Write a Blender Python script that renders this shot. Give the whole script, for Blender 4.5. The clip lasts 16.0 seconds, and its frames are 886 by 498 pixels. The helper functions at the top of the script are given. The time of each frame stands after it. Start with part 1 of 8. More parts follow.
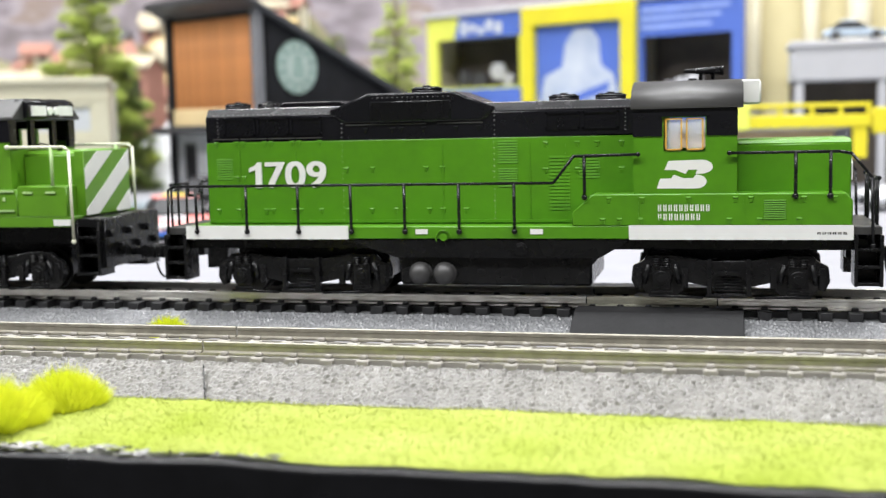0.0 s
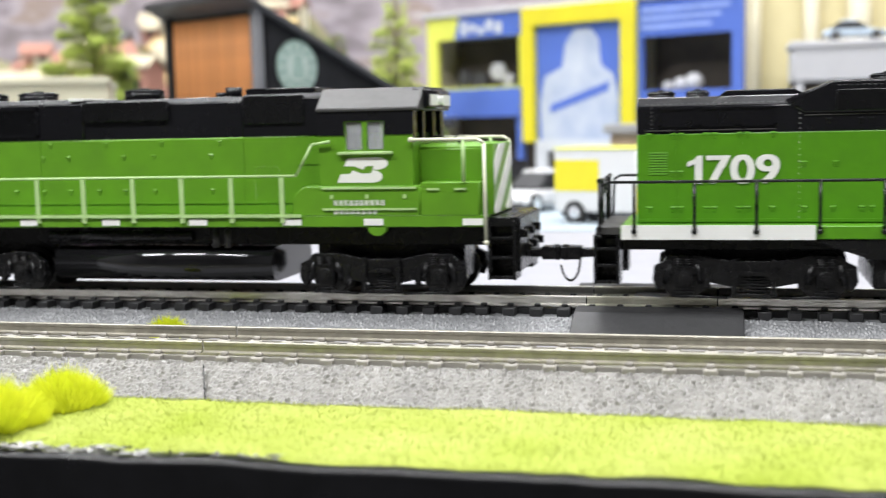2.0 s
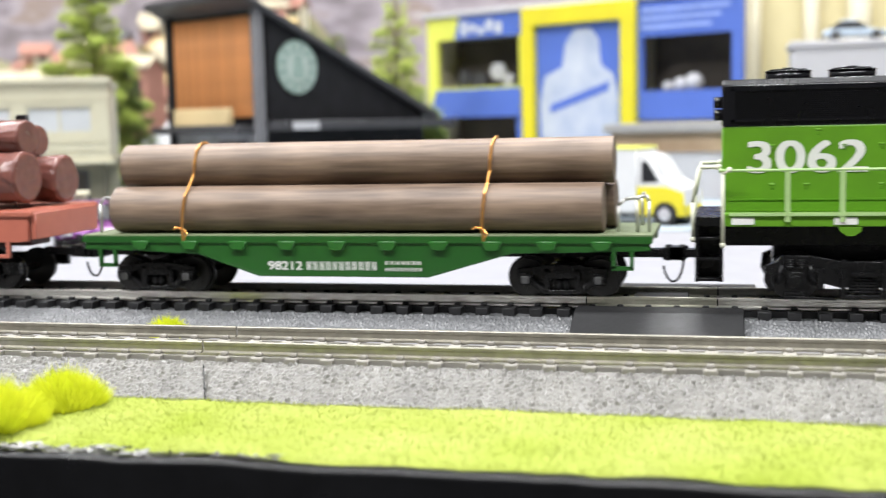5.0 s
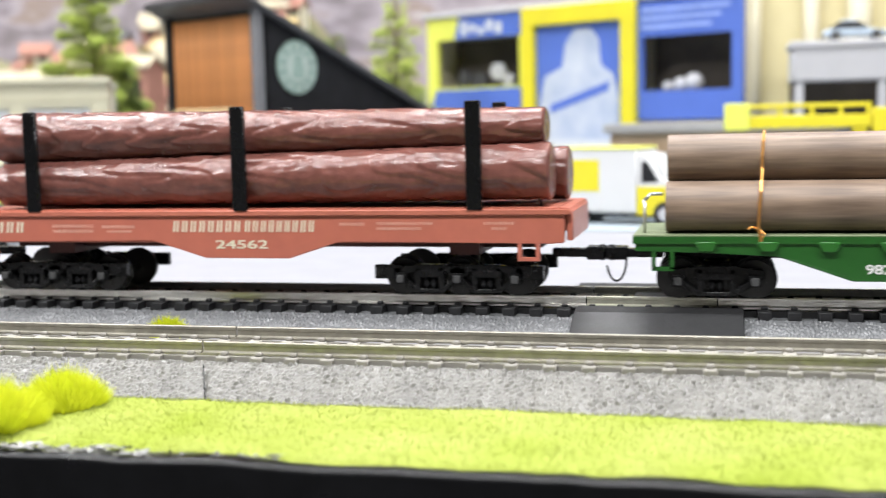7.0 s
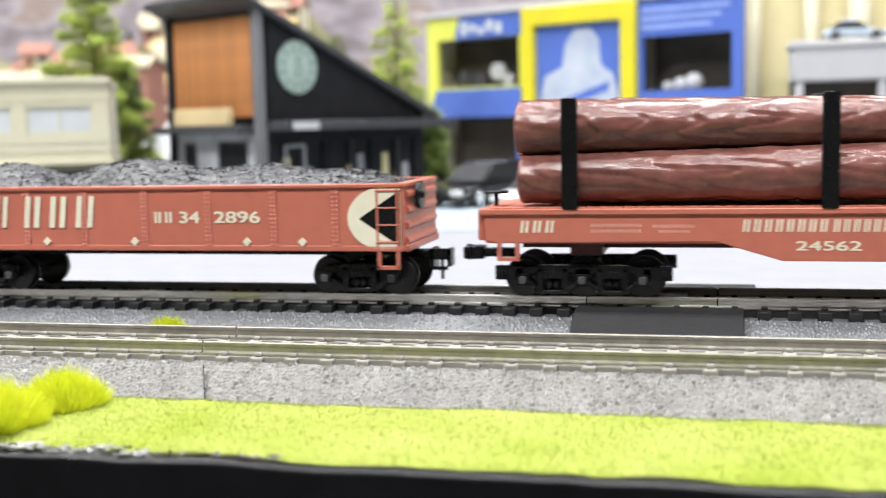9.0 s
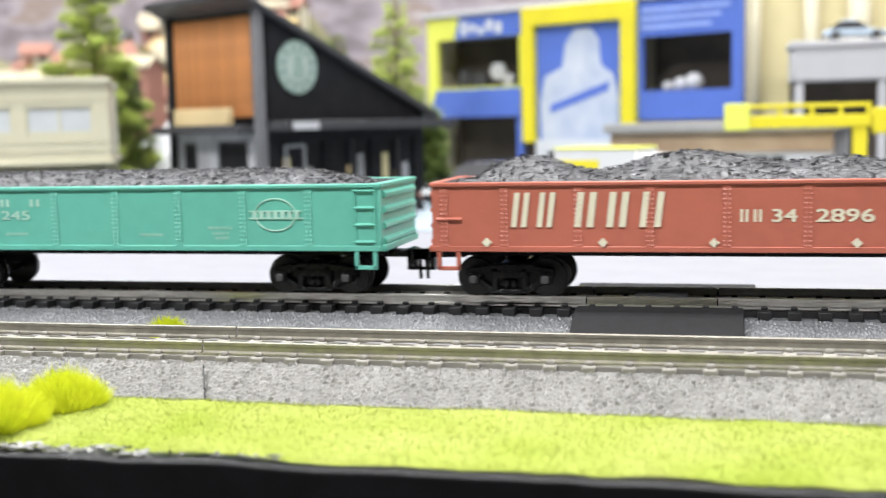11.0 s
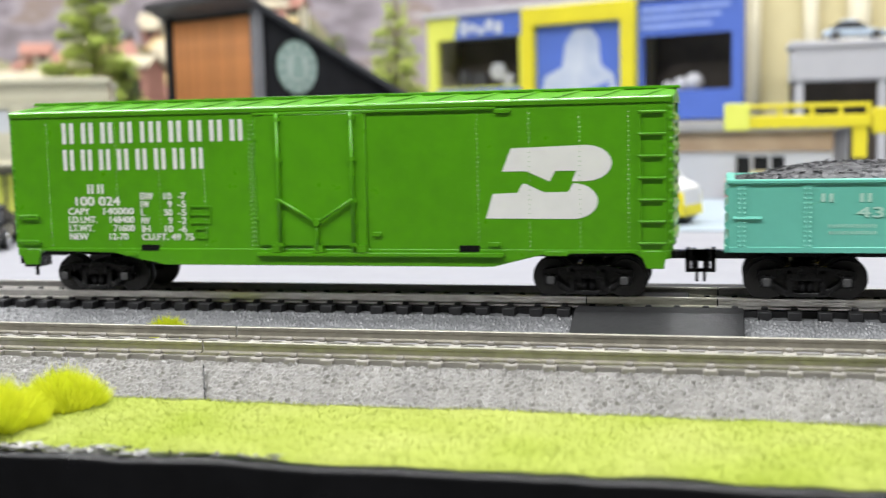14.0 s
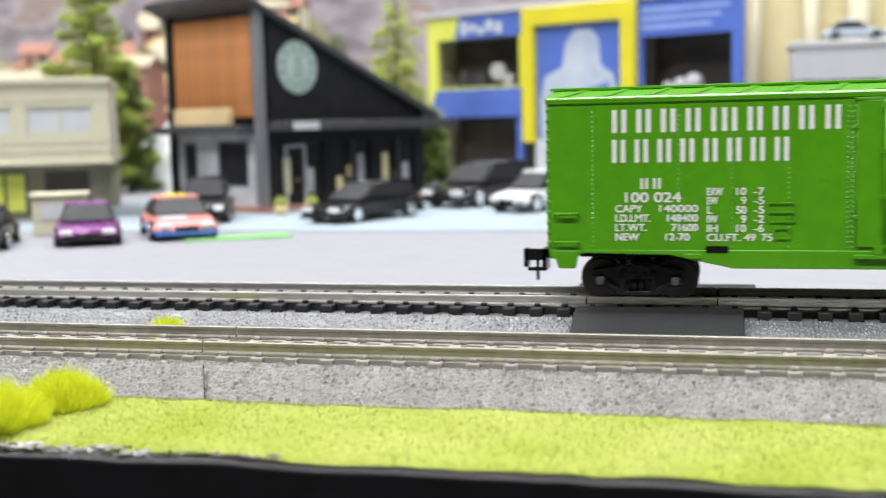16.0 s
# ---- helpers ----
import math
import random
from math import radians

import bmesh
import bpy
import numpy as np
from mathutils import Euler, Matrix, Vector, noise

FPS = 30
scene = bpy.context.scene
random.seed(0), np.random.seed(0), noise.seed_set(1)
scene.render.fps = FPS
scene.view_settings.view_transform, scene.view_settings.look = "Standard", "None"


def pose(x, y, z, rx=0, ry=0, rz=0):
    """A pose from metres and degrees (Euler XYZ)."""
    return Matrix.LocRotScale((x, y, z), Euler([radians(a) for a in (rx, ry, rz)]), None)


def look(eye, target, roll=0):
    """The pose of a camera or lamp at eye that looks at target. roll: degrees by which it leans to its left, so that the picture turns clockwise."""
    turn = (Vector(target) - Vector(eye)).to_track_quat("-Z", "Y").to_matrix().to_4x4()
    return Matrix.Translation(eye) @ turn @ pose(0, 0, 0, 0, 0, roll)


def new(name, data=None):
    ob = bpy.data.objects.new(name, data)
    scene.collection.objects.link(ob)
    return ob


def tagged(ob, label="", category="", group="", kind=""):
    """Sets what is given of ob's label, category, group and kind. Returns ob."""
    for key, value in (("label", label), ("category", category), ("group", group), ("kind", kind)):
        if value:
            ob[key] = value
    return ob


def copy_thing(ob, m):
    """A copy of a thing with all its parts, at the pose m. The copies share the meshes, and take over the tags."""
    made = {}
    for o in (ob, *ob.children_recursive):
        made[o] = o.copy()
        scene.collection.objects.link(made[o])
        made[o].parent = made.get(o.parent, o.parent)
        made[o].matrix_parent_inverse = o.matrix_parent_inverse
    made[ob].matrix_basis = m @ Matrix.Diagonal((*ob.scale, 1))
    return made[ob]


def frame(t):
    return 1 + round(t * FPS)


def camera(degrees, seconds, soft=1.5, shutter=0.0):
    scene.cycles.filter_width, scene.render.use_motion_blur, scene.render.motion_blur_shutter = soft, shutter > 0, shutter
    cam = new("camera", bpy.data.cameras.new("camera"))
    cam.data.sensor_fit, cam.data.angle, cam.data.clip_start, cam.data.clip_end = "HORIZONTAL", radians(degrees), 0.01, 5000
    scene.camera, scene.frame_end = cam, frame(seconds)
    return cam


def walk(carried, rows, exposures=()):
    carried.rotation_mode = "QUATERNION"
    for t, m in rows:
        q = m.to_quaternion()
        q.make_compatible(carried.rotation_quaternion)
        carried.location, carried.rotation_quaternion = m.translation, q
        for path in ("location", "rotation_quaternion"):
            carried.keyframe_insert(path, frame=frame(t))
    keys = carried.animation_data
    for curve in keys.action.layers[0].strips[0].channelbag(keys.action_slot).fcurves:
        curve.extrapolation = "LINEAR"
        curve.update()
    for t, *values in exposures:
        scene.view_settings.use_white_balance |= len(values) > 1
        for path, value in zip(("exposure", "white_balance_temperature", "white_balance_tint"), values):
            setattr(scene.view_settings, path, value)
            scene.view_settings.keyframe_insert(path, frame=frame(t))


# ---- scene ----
cam = camera(41.71, 16.0, soft=1.15, shutter=0.35)
EYE = Vector((0.0, 0.0, 0.0544))
YAW, TILT = radians(13.7024), radians(6.2438)
AIM = EYE + Vector((-math.sin(YAW) * math.cos(TILT), math.cos(YAW) * math.cos(TILT), -math.sin(TILT)))
STAND = look(EYE, AIM, -1.3214)
cam.data.dof.use_dof = True
cam.data.dof.focus_distance = 0.268
cam.data.dof.aperture_fstop = 18.0
walk(cam, [(0.0, STAND), (16.0, STAND)], exposures=[(0.0, 0.20), (8.5, 0.20), (12.0, 0.10), (14.5, -0.06), (16.0, -0.06)])

# ---- light: ceiling panels in an unseen room with dark low-bounce walls ----
world = bpy.data.worlds.new("room_air")
scene.world = world
world.use_nodes = True
world.node_tree.nodes["Background"].inputs[0].default_value = (1, 1, 1, 1)
world.node_tree.nodes["Background"].inputs[1].default_value = 0.05


def ceiling_lamp(x, y, z, sx, sy, watts):
    data = bpy.data.lights.new("ceiling_panel_light", "AREA")
    data.shape, data.size, data.size_y, data.energy = "RECTANGLE", sx, sy, watts
    data.color = (0.98, 0.985, 1.0)
    ob = new("ceiling_panel_light", data)
    ob.matrix_basis = pose(x, y, z)
    return ob


for lx, ly, watts in ((-1.5, -0.66, 41.0), (-0.2, -0.66, 31.0), (1.1, -0.66, 26.0), (-0.8, 0.30, 15.0), (0.4, 0.30, 13.0), (-1.3, 1.2, 29.0), (-0.1, 1.2, 29.0), (1.0, 1.2, 20.0)):
    ceiling_lamp(lx, ly, 1.7, 0.9, 0.16, watts)

# ---- measures, in millimetres ----
MM = 0.001
RAIL = 9.5           # rail head over the ground
YR, YF = 301.9, 232.1  # centre lines of the two tracks
rng = random.Random(7)


# ---- materials ----
def mat(name, colour, rough=0.5, metal=0.0, vary=0.12, grain=250.0, bump=0.0, bump_scale=600.0, coat=0.0, tint=None, spec=0.5, spread=0.0):
    m = bpy.data.materials.new(name)
    m.use_nodes = True
    nt = m.node_tree
    b = nt.nodes["Principled BSDF"]
    b.inputs["Roughness"].default_value = rough
    b.inputs["Metallic"].default_value = metal
    b.inputs["Coat Weight"].default_value = coat
    b.inputs["Specular IOR Level"].default_value = spec
    co = nt.nodes.new("ShaderNodeTexCoord")
    n1 = nt.nodes.new("ShaderNodeTexNoise")
    n1.inputs["Scale"].default_value = grain
    n1.inputs["Detail"].default_value = 5
    n2 = nt.nodes.new("ShaderNodeTexNoise")
    n2.inputs["Scale"].default_value = grain * 0.12
    n2.inputs["Detail"].default_value = 2
    nt.links.new(co.outputs["Object"], n1.inputs["Vector"])
    nt.links.new(co.outputs["Object"], n2.inputs["Vector"])
    add = nt.nodes.new("ShaderNodeMath")
    add.operation = "ADD"
    nt.links.new(n1.outputs["Fac"], add.inputs[0])
    nt.links.new(n2.outputs["Fac"], add.inputs[1])
    ramp = nt.nodes.new("ShaderNodeMapRange")
    ramp.inputs["From Min"].default_value, ramp.inputs["From Max"].default_value = 0.7, 1.3
    nt.links.new(add.outputs[0], ramp.inputs["Value"])
    mix = nt.nodes.new("ShaderNodeMix")
    mix.data_type = "RGBA"
    c2 = tint if tint else tuple(c * (1 - vary) for c in colour)
    c1 = colour if tint else tuple(min(1, c * (1 + vary)) for c in colour)
    mix.inputs["A"].default_value = (*c1, 1)
    mix.inputs["B"].default_value = (*c2, 1)
    nt.links.new(ramp.outputs[0], mix.inputs["Factor"])
    last = mix.outputs["Result"]
    if spread:
        info = nt.nodes.new("ShaderNodeObjectInfo")
        hsv = nt.nodes.new("ShaderNodeHueSaturation")
        r2 = nt.nodes.new("ShaderNodeMapRange")
        r2.inputs["To Min"].default_value, r2.inputs["To Max"].default_value = 1 - spread, 1 + spread
        nt.links.new(info.outputs["Random"], r2.inputs["Value"])
        nt.links.new(r2.outputs[0], hsv.inputs["Value"])
        nt.links.new(last, hsv.inputs["Color"])
        last = hsv.outputs["Color"]
    nt.links.new(last, b.inputs["Base Color"])
    rr = nt.nodes.new("ShaderNodeMapRange")
    rr.inputs["To Min"].default_value, rr.inputs["To Max"].default_value = max(0.02, rough - 0.08), min(1, rough + 0.1)
    nt.links.new(n1.outputs["Fac"], rr.inputs["Value"])
    nt.links.new(rr.outputs[0], b.inputs["Roughness"])
    if bump:
        n3 = nt.nodes.new("ShaderNodeTexNoise")
        n3.inputs["Scale"].default_value = bump_scale
        n3.inputs["Detail"].default_value = 4
        nt.links.new(co.outputs["Object"], n3.inputs["Vector"])
        bp = nt.nodes.new("ShaderNodeBump")
        bp.inputs["Strength"].default_value = bump
        bp.inputs["Distance"].default_value = 0.0006
        nt.links.new(n3.outputs["Fac"], bp.inputs["Height"])
        nt.links.new(bp.outputs[0], b.inputs["Normal"])
    return m


def wood_mat(name, dark, light, stretch, rough=0.6, scale=500.0, bump=0.5):
    m = bpy.data.materials.new(name)
    m.use_nodes = True
    nt = m.node_tree
    b = nt.nodes["Principled BSDF"]
    co = nt.nodes.new("ShaderNodeTexCoord")
    mp = nt.nodes.new("ShaderNodeMapping")
    mp.inputs["Scale"].default_value = stretch
    nt.links.new(co.outputs["Object"], mp.inputs["Vector"])
    n = nt.nodes.new("ShaderNodeTexNoise")
    n.inputs["Scale"].default_value, n.inputs["Detail"].default_value = scale, 6
    nt.links.new(mp.outputs[0], n.inputs["Vector"])
    n2 = nt.nodes.new("ShaderNodeTexNoise")
    n2.inputs["Scale"].default_value = 45
    nt.links.new(co.outputs["Object"], n2.inputs["Vector"])
    add = nt.nodes.new("ShaderNodeMath")
    add.operation = "ADD"
    nt.links.new(n.outputs["Fac"], add.inputs[0])
    nt.links.new(n2.outputs["Fac"], add.inputs[1])
    cr = nt.nodes.new("ShaderNodeValToRGB")
    cr.color_ramp.elements[0].position, cr.color_ramp.elements[0].color = 0.35, (*dark, 1)
    cr.color_ramp.elements[1].position, cr.color_ramp.elements[1].color = 0.68, (*light, 1)
    hf = nt.nodes.new("ShaderNodeMath")
    hf.operation = "MULTIPLY"
    hf.inputs[1].default_value = 0.5
    nt.links.new(add.outputs[0], hf.inputs[0])
    nt.links.new(hf.outputs[0], cr.inputs[0])
    nt.links.new(cr.outputs[0], b.inputs["Base Color"])
    bp = nt.nodes.new("ShaderNodeBump")
    bp.inputs["Strength"].default_value, bp.inputs["Distance"].default_value = bump, 0.0006
    nt.links.new(n.outputs["Fac"], bp.inputs["Height"])
    nt.links.new(bp.outputs[0], b.inputs["Normal"])
    b.inputs["Roughness"].default_value = rough
    return m


def leafy(m, share=0.45):
    """Lets light through thin blades and needles."""
    nt = m.node_tree
    b, out = nt.nodes["Principled BSDF"], nt.nodes["Material Output"]
    tr = nt.nodes.new("ShaderNodeBsdfTranslucent")
    mx = nt.nodes.new("ShaderNodeMixShader")
    mx.inputs[0].default_value = share
    nt.links.new(b.inputs["Base Color"].links[0].from_socket, tr.inputs["Color"])
    nt.links.new(b.outputs[0], mx.inputs[1])
    nt.links.new(tr.outputs[0], mx.inputs[2])
    nt.links.new(mx.outputs[0], out.inputs["Surface"])
    return m


def glass_mat(name, colour, rough=0.08):
    m = bpy.data.materials.new(name)
    m.use_nodes = True
    b = m.node_tree.nodes["Principled BSDF"]
    b.inputs["Base Color"].default_value = (*colour, 1)
    b.inputs["Roughness"].default_value = rough
    b.inputs["Transmission Weight"].default_value = 0.85
    return m


LOCO_GREEN = mat("loco_green_paint", (0.070, 0.222, 0.008), 0.32, vary=0.10, bump=0.06, spec=0.45)
FADED_GREEN = mat("faded_loco_green", (0.098, 0.248, 0.014), 0.36, vary=0.14, grain=120, bump=0.06, spec=0.4)
BRIGHT_GREEN = mat("bright_green_plastic", (0.074, 0.285, 0.004), 0.30, vary=0.09, bump=0.06)
FLAT_GREEN = mat("flatcar_green", (0.016, 0.092, 0.014), 0.34, vary=0.12)
FLAT_DECK = mat("flatcar_deck", (0.14, 0.17, 0.09), 0.6, vary=0.2)
PALE_RAIL = mat("pale_handrail", (0.36, 0.52, 0.22), 0.5, vary=0.1)
CREAM_RAIL = mat("cream_handrail", (0.62, 0.62, 0.48), 0.5, vary=0.1)
LOCO_BLACK = mat("loco_black_paint", (0.006, 0.006, 0.0075), 0.24, vary=0.25, bump=0.06, spec=0.4)
ROOF_GREY = mat("dark_grey_roof", (0.038, 0.037, 0.036), 0.45, vary=0.15, bump=0.05)
PLASTIC_BLACK = mat("black_plastic", (0.006, 0.006, 0.0065), 0.26, vary=0.3, bump=0.10, spec=0.27)
WHEEL_METAL = mat("blackened_wheel", (0.018, 0.017, 0.016), 0.35, 0.3, vary=0.3)
WHITE_PAINT = mat("white_lettering", (0.70, 0.70, 0.67), 0.5, vary=0.04)
CREAM_PAINT = mat("cream_lettering", (0.72, 0.68, 0.52), 0.55, vary=0.05)
SALMON = mat("salmon_red_plastic", (0.47, 0.142, 0.095), 0.34, vary=0.07, bump=0.06)
SALMON_DECK = mat("salmon_deck", (0.46, 0.14, 0.09), 0.5, vary=0.12, bump=0.2)
TEAL = mat("teal_plastic", (0.135, 0.475, 0.37), 0.34, vary=0.05, bump=0.06)
TEAL_LETTER = mat("pale_teal_lettering", (0.40, 0.64, 0.53), 0.5, vary=0.12)
COAL = mat("coal", (0.065, 0.065, 0.068), 0.42, vary=0.6, grain=500, bump=0.5, bump_scale=900)
RED_LOG = mat("red_brown_plastic_log", (0.160, 0.062, 0.050), 0.23, vary=0.3, grain=300, bump=0.55, bump_scale=420, spec=0.5)
BROWN_LOG = wood_mat("brown_log", (0.10, 0.066, 0.046), (0.29, 0.205, 0.145), (0.12, 1.6, 1.6), 0.5, bump=0.13)
LOG_END = wood_mat("log_end", (0.10, 0.065, 0.045), (0.20, 0.14, 0.10), (1, 1, 1), 0.7)
COPPER = mat("copper_wire", (0.85, 0.42, 0.12), 0.3, 0.9, vary=0.1)
STEEL = mat("steel_rail", (0.50, 0.49, 0.46), 0.32, 0.85, vary=0.12, grain=500)
RAIL_OLD = mat("dull_steel_rail", (0.36, 0.34, 0.29), 0.4, 0.75, vary=0.2, grain=420)
RAIL_TAN = mat("tan_plated_rail", (0.44, 0.43, 0.36), 0.36, 0.7, vary=0.15, grain=420)
TIE_AND_SHADE_BLACK = mat("black_tie_and_gap_shade", (0.012, 0.012, 0.013), 0.5, vary=0.3, bump=0.3)
TIE_GREY = mat("grey_tie", (0.27, 0.255, 0.225), 0.6, vary=0.15, bump=0.3, spread=0.06)
ROADBED = mat("grey_roadbed", (0.122, 0.118, 0.105), 0.29, vary=0.25, grain=500, bump=0.12, bump_scale=1100, spec=0.42)
ROADBED_DARK = mat("dark_grey_roadbed", (0.135, 0.138, 0.142), 0.30, vary=0.2, grain=700, bump=0.12, bump_scale=1100)
RAMP = mat("smooth_black_ramp", (0.018, 0.018, 0.019), 0.5, vary=0.2, bump=0.2)
STREET = mat("white_street", (0.25, 0.25, 0.27), 0.6, vary=0.03, grain=60, spec=0.2)
PARKING = mat("pale_blue_parking", (0.285, 0.335, 0.375), 0.6, vary=0.05, grain=60, spec=0.2)
GRASS = mat("yellow_green_flock", (0.315, 0.345, 0.085), 0.85, grain=45, bump=0.2, bump_scale=900, tint=(0.225, 0.28, 0.03), spec=0.2)
FIBRE = leafy(mat("yellow_green_fibre", (0.335, 0.36, 0.10), 0.8, grain=45, tint=(0.24, 0.295, 0.035), spec=0.15), 0.55)
TUFT = leafy(mat("yellow_tuft", (0.74, 0.76, 0.05), 0.8, grain=200, tint=(0.60, 0.66, 0.03), spec=0.2))
FASCIA = mat("black_fascia", (0.004, 0.004, 0.0045), 0.3, vary=0.4, bump=0.15, bump_scale=250, spec=0.2)
FOIL = mat("grey_edge_scrap", (0.24, 0.235, 0.23), 0.22, vary=0.5, grain=400, bump=0.6)
ROOM = mat("low_bounce_wall_grey", (0.14, 0.14, 0.14), 0.9, vary=0.03, grain=3)
FLOOR_M = mat("low_bounce_floor_grey", (0.10, 0.10, 0.10), 0.6, vary=0.1, grain=8)
CEILING = mat("white_ceiling_paint", (0.6, 0.6, 0.6), 0.9, vary=0.03, grain=3)
GLASS = glass_mat("clear_glass", (0.9, 0.93, 0.95))
AMBER = mat("amber_window_trim", (0.62, 0.36, 0.05), 0.4)
LENS = mat("headlight_lens", (0.8, 0.8, 0.78), 0.15)


# ---- mesh helpers (millimetres in, metres out) ----
def box(bm, x0, x1, y0, y1, z0, z1):
    vs = [bm.verts.new((x, y, z)) for x in (x0, x1) for y in (y0, y1) for z in (z0, z1)]
    for q in ((0, 1, 3, 2), (4, 6, 7, 5), (0, 4, 5, 1), (2, 3, 7, 6), (0, 2, 6, 4), (1, 5, 7, 3)):
        bm.faces.new([vs[i] for i in q])
    return vs


def prism(bm, prof, a0, a1, axis="y"):
    """A closed outline, drawn in xz (axis y), yz (axis x) or xy (axis z), drawn out from a0 to a1."""
    def at(p, a):
        return {"y": (p[0], a, p[1]), "x": (a, p[0], p[1]), "z": (p[0], p[1], a)}[axis]
    v0 = [bm.verts.new(at(p, a0)) for p in prof]
    v1 = [bm.verts.new(at(p, a1)) for p in prof]
    n = len(prof)
    bm.faces.new(v0)
    bm.faces.new(v1[::-1])
    for i in range(n):
        bm.faces.new((v0[i], v1[i], v1[(i + 1) % n], v0[(i + 1) % n]))


def cyl(bm, p, q, r, seg=12, r2=None, caps=True):
    p, q = Vector(p), Vector(q)
    d = (q - p).normalized()
    a = d.orthogonal().normalized()
    b = d.cross(a)
    r2 = r if r2 is None else r2
    rings = []
    for c, rad in ((p, r), (q, r2)):
        rings.append([bm.verts.new(c + (a * math.cos(2 * math.pi * i / seg) + b * math.sin(2 * math.pi * i / seg)) * rad) for i in range(seg)])
    for i in range(seg):
        f = bm.faces.new((rings[0][i], rings[0][(i + 1) % seg], rings[1][(i + 1) % seg], rings[1][i]))
        f.smooth = seg > 7
    if caps:
        bm.faces.new(rings[0][::-1])
        bm.faces.new(rings[1])


def tube(bm, pts, r, seg=8):
    for p, q in zip(pts, pts[1:]):
        cyl(bm, p, q, r, seg)
    for p in pts[1:-1]:
        ball(bm, p, r * 1.02)


def ball(bm, c, r, seg=8, rings=5, sz=1.0):
    rows = []
    for j in range(1, rings):
        a = math.pi * j / rings
        rows.append([bm.verts.new((c[0] + r * math.sin(a) * math.cos(2 * math.pi * i / seg), c[1] + r * math.sin(a) * math.sin(2 * math.pi * i / seg), c[2] + r * sz * math.cos(a))) for i in range(seg)])
    top, bot = bm.verts.new((c[0], c[1], c[2] + r * sz)), bm.verts.new((c[0], c[1], c[2] - r * sz))
    for i in range(seg):
        k = (i + 1) % seg
        bm.faces.new((top, rows[0][i], rows[0][k])).smooth = True
        bm.faces.new((bot, rows[-1][k], rows[-1][i])).smooth = True
        for a, b in zip(rows, rows[1:]):
            bm.faces.new((a[i], b[i], b[k], a[k])).smooth = True


def wall_with_holes(bm, x0, x1, z0, z1, y0, y1, holes):
    """A wall in xz as one sheet with true openings: (x0, x1, z0, z1) each."""
    xs = sorted({x0, x1} | {v for h in holes for v in h[:2] if x0 < v < x1})
    zs = sorted({z0, z1} | {v for h in holes for v in h[2:] if z0 < v < z1})
    corner = {}

    def at(i, j, y):
        if (i, j, y) not in corner:
            corner[(i, j, y)] = bm.verts.new((xs[i], y, zs[j]))
        return corner[(i, j, y)]

    def solid(i, j):
        if not (0 <= i < len(xs) - 1 and 0 <= j < len(zs) - 1):
            return False
        cx, cz = (xs[i] + xs[i + 1]) / 2, (zs[j] + zs[j + 1]) / 2
        return not any(a < cx < b and c < cz < d for a, b, c, d in holes)
    for i in range(len(xs) - 1):
        for j in range(len(zs) - 1):
            if not solid(i, j):
                continue
            for y in (y0, y1):
                bm.faces.new((at(i, j, y), at(i + 1, j, y), at(i + 1, j + 1, y), at(i, j + 1, y)))
            for di, dj, p, q in ((-1, 0, (i, j), (i, j + 1)), (1, 0, (i + 1, j), (i + 1, j + 1)), (0, -1, (i, j), (i + 1, j)), (0, 1, (i, j + 1), (i + 1, j + 1))):
                if not solid(i + di, j + dj):
                    bm.faces.new((at(*p, y0), at(*q, y0), at(*q, y1), at(*p, y1)))


def rivet(bm, x, y, z, r=0.28, side=-1):
    """A flat-headed stud on a wall that faces y."""
    ring = [bm.verts.new((x + r * math.cos(a), y, z + r * math.sin(a))) for a in (0.8, 2.36, 3.93, 5.5)]
    tip = bm.verts.new((x, y + side * r * 0.7, z - r * 0.5))
    for i in range(4):
        bm.faces.new((ring[i], ring[(i + 1) % 4], tip))


def mesh_of(name, bm, material, bevel=0.0):
    bmesh.ops.recalc_face_normals(bm, faces=bm.faces)
    if bevel:
        edges = [e for e in bm.edges if len(e.link_faces) == 2 and e.calc_face_angle(0) > 0.5]
        for f in bmesh.ops.bevel(bm, geom=edges, offset=bevel, segments=3, affect="EDGES", clamp_overlap=True)["faces"]:
            f.smooth = True
    bmesh.ops.scale(bm, vec=(MM, MM, MM), verts=bm.verts)
    me = bpy.data.meshes.new(name)
    bm.to_mesh(me)
    bm.free()
    me.materials.append(material)
    return me


def part(name, bm, material, parent, label="", bevel=0.0, at=None):
    ob = new(name, mesh_of(name, bm, material, bevel))
    ob.parent = parent
    if at is not None:
        ob.location = Vector(at) * MM
    if label:
        tagged(ob, label)
    return ob


def thing(name, x, y, z, label, category, group="", kind="", rz=0.0):
    ob = new(name)
    ob.empty_display_size = 0.01
    ob.matrix_basis = pose(x * MM, y * MM, z * MM, 0, 0, rz)
    return tagged(ob, label, category, group, kind)


def solo(name, bm, material, label, category, kind="", bevel=0.0, group=""):
    return tagged(new(name, mesh_of(name, bm, material, bevel)), label, category, group, kind)


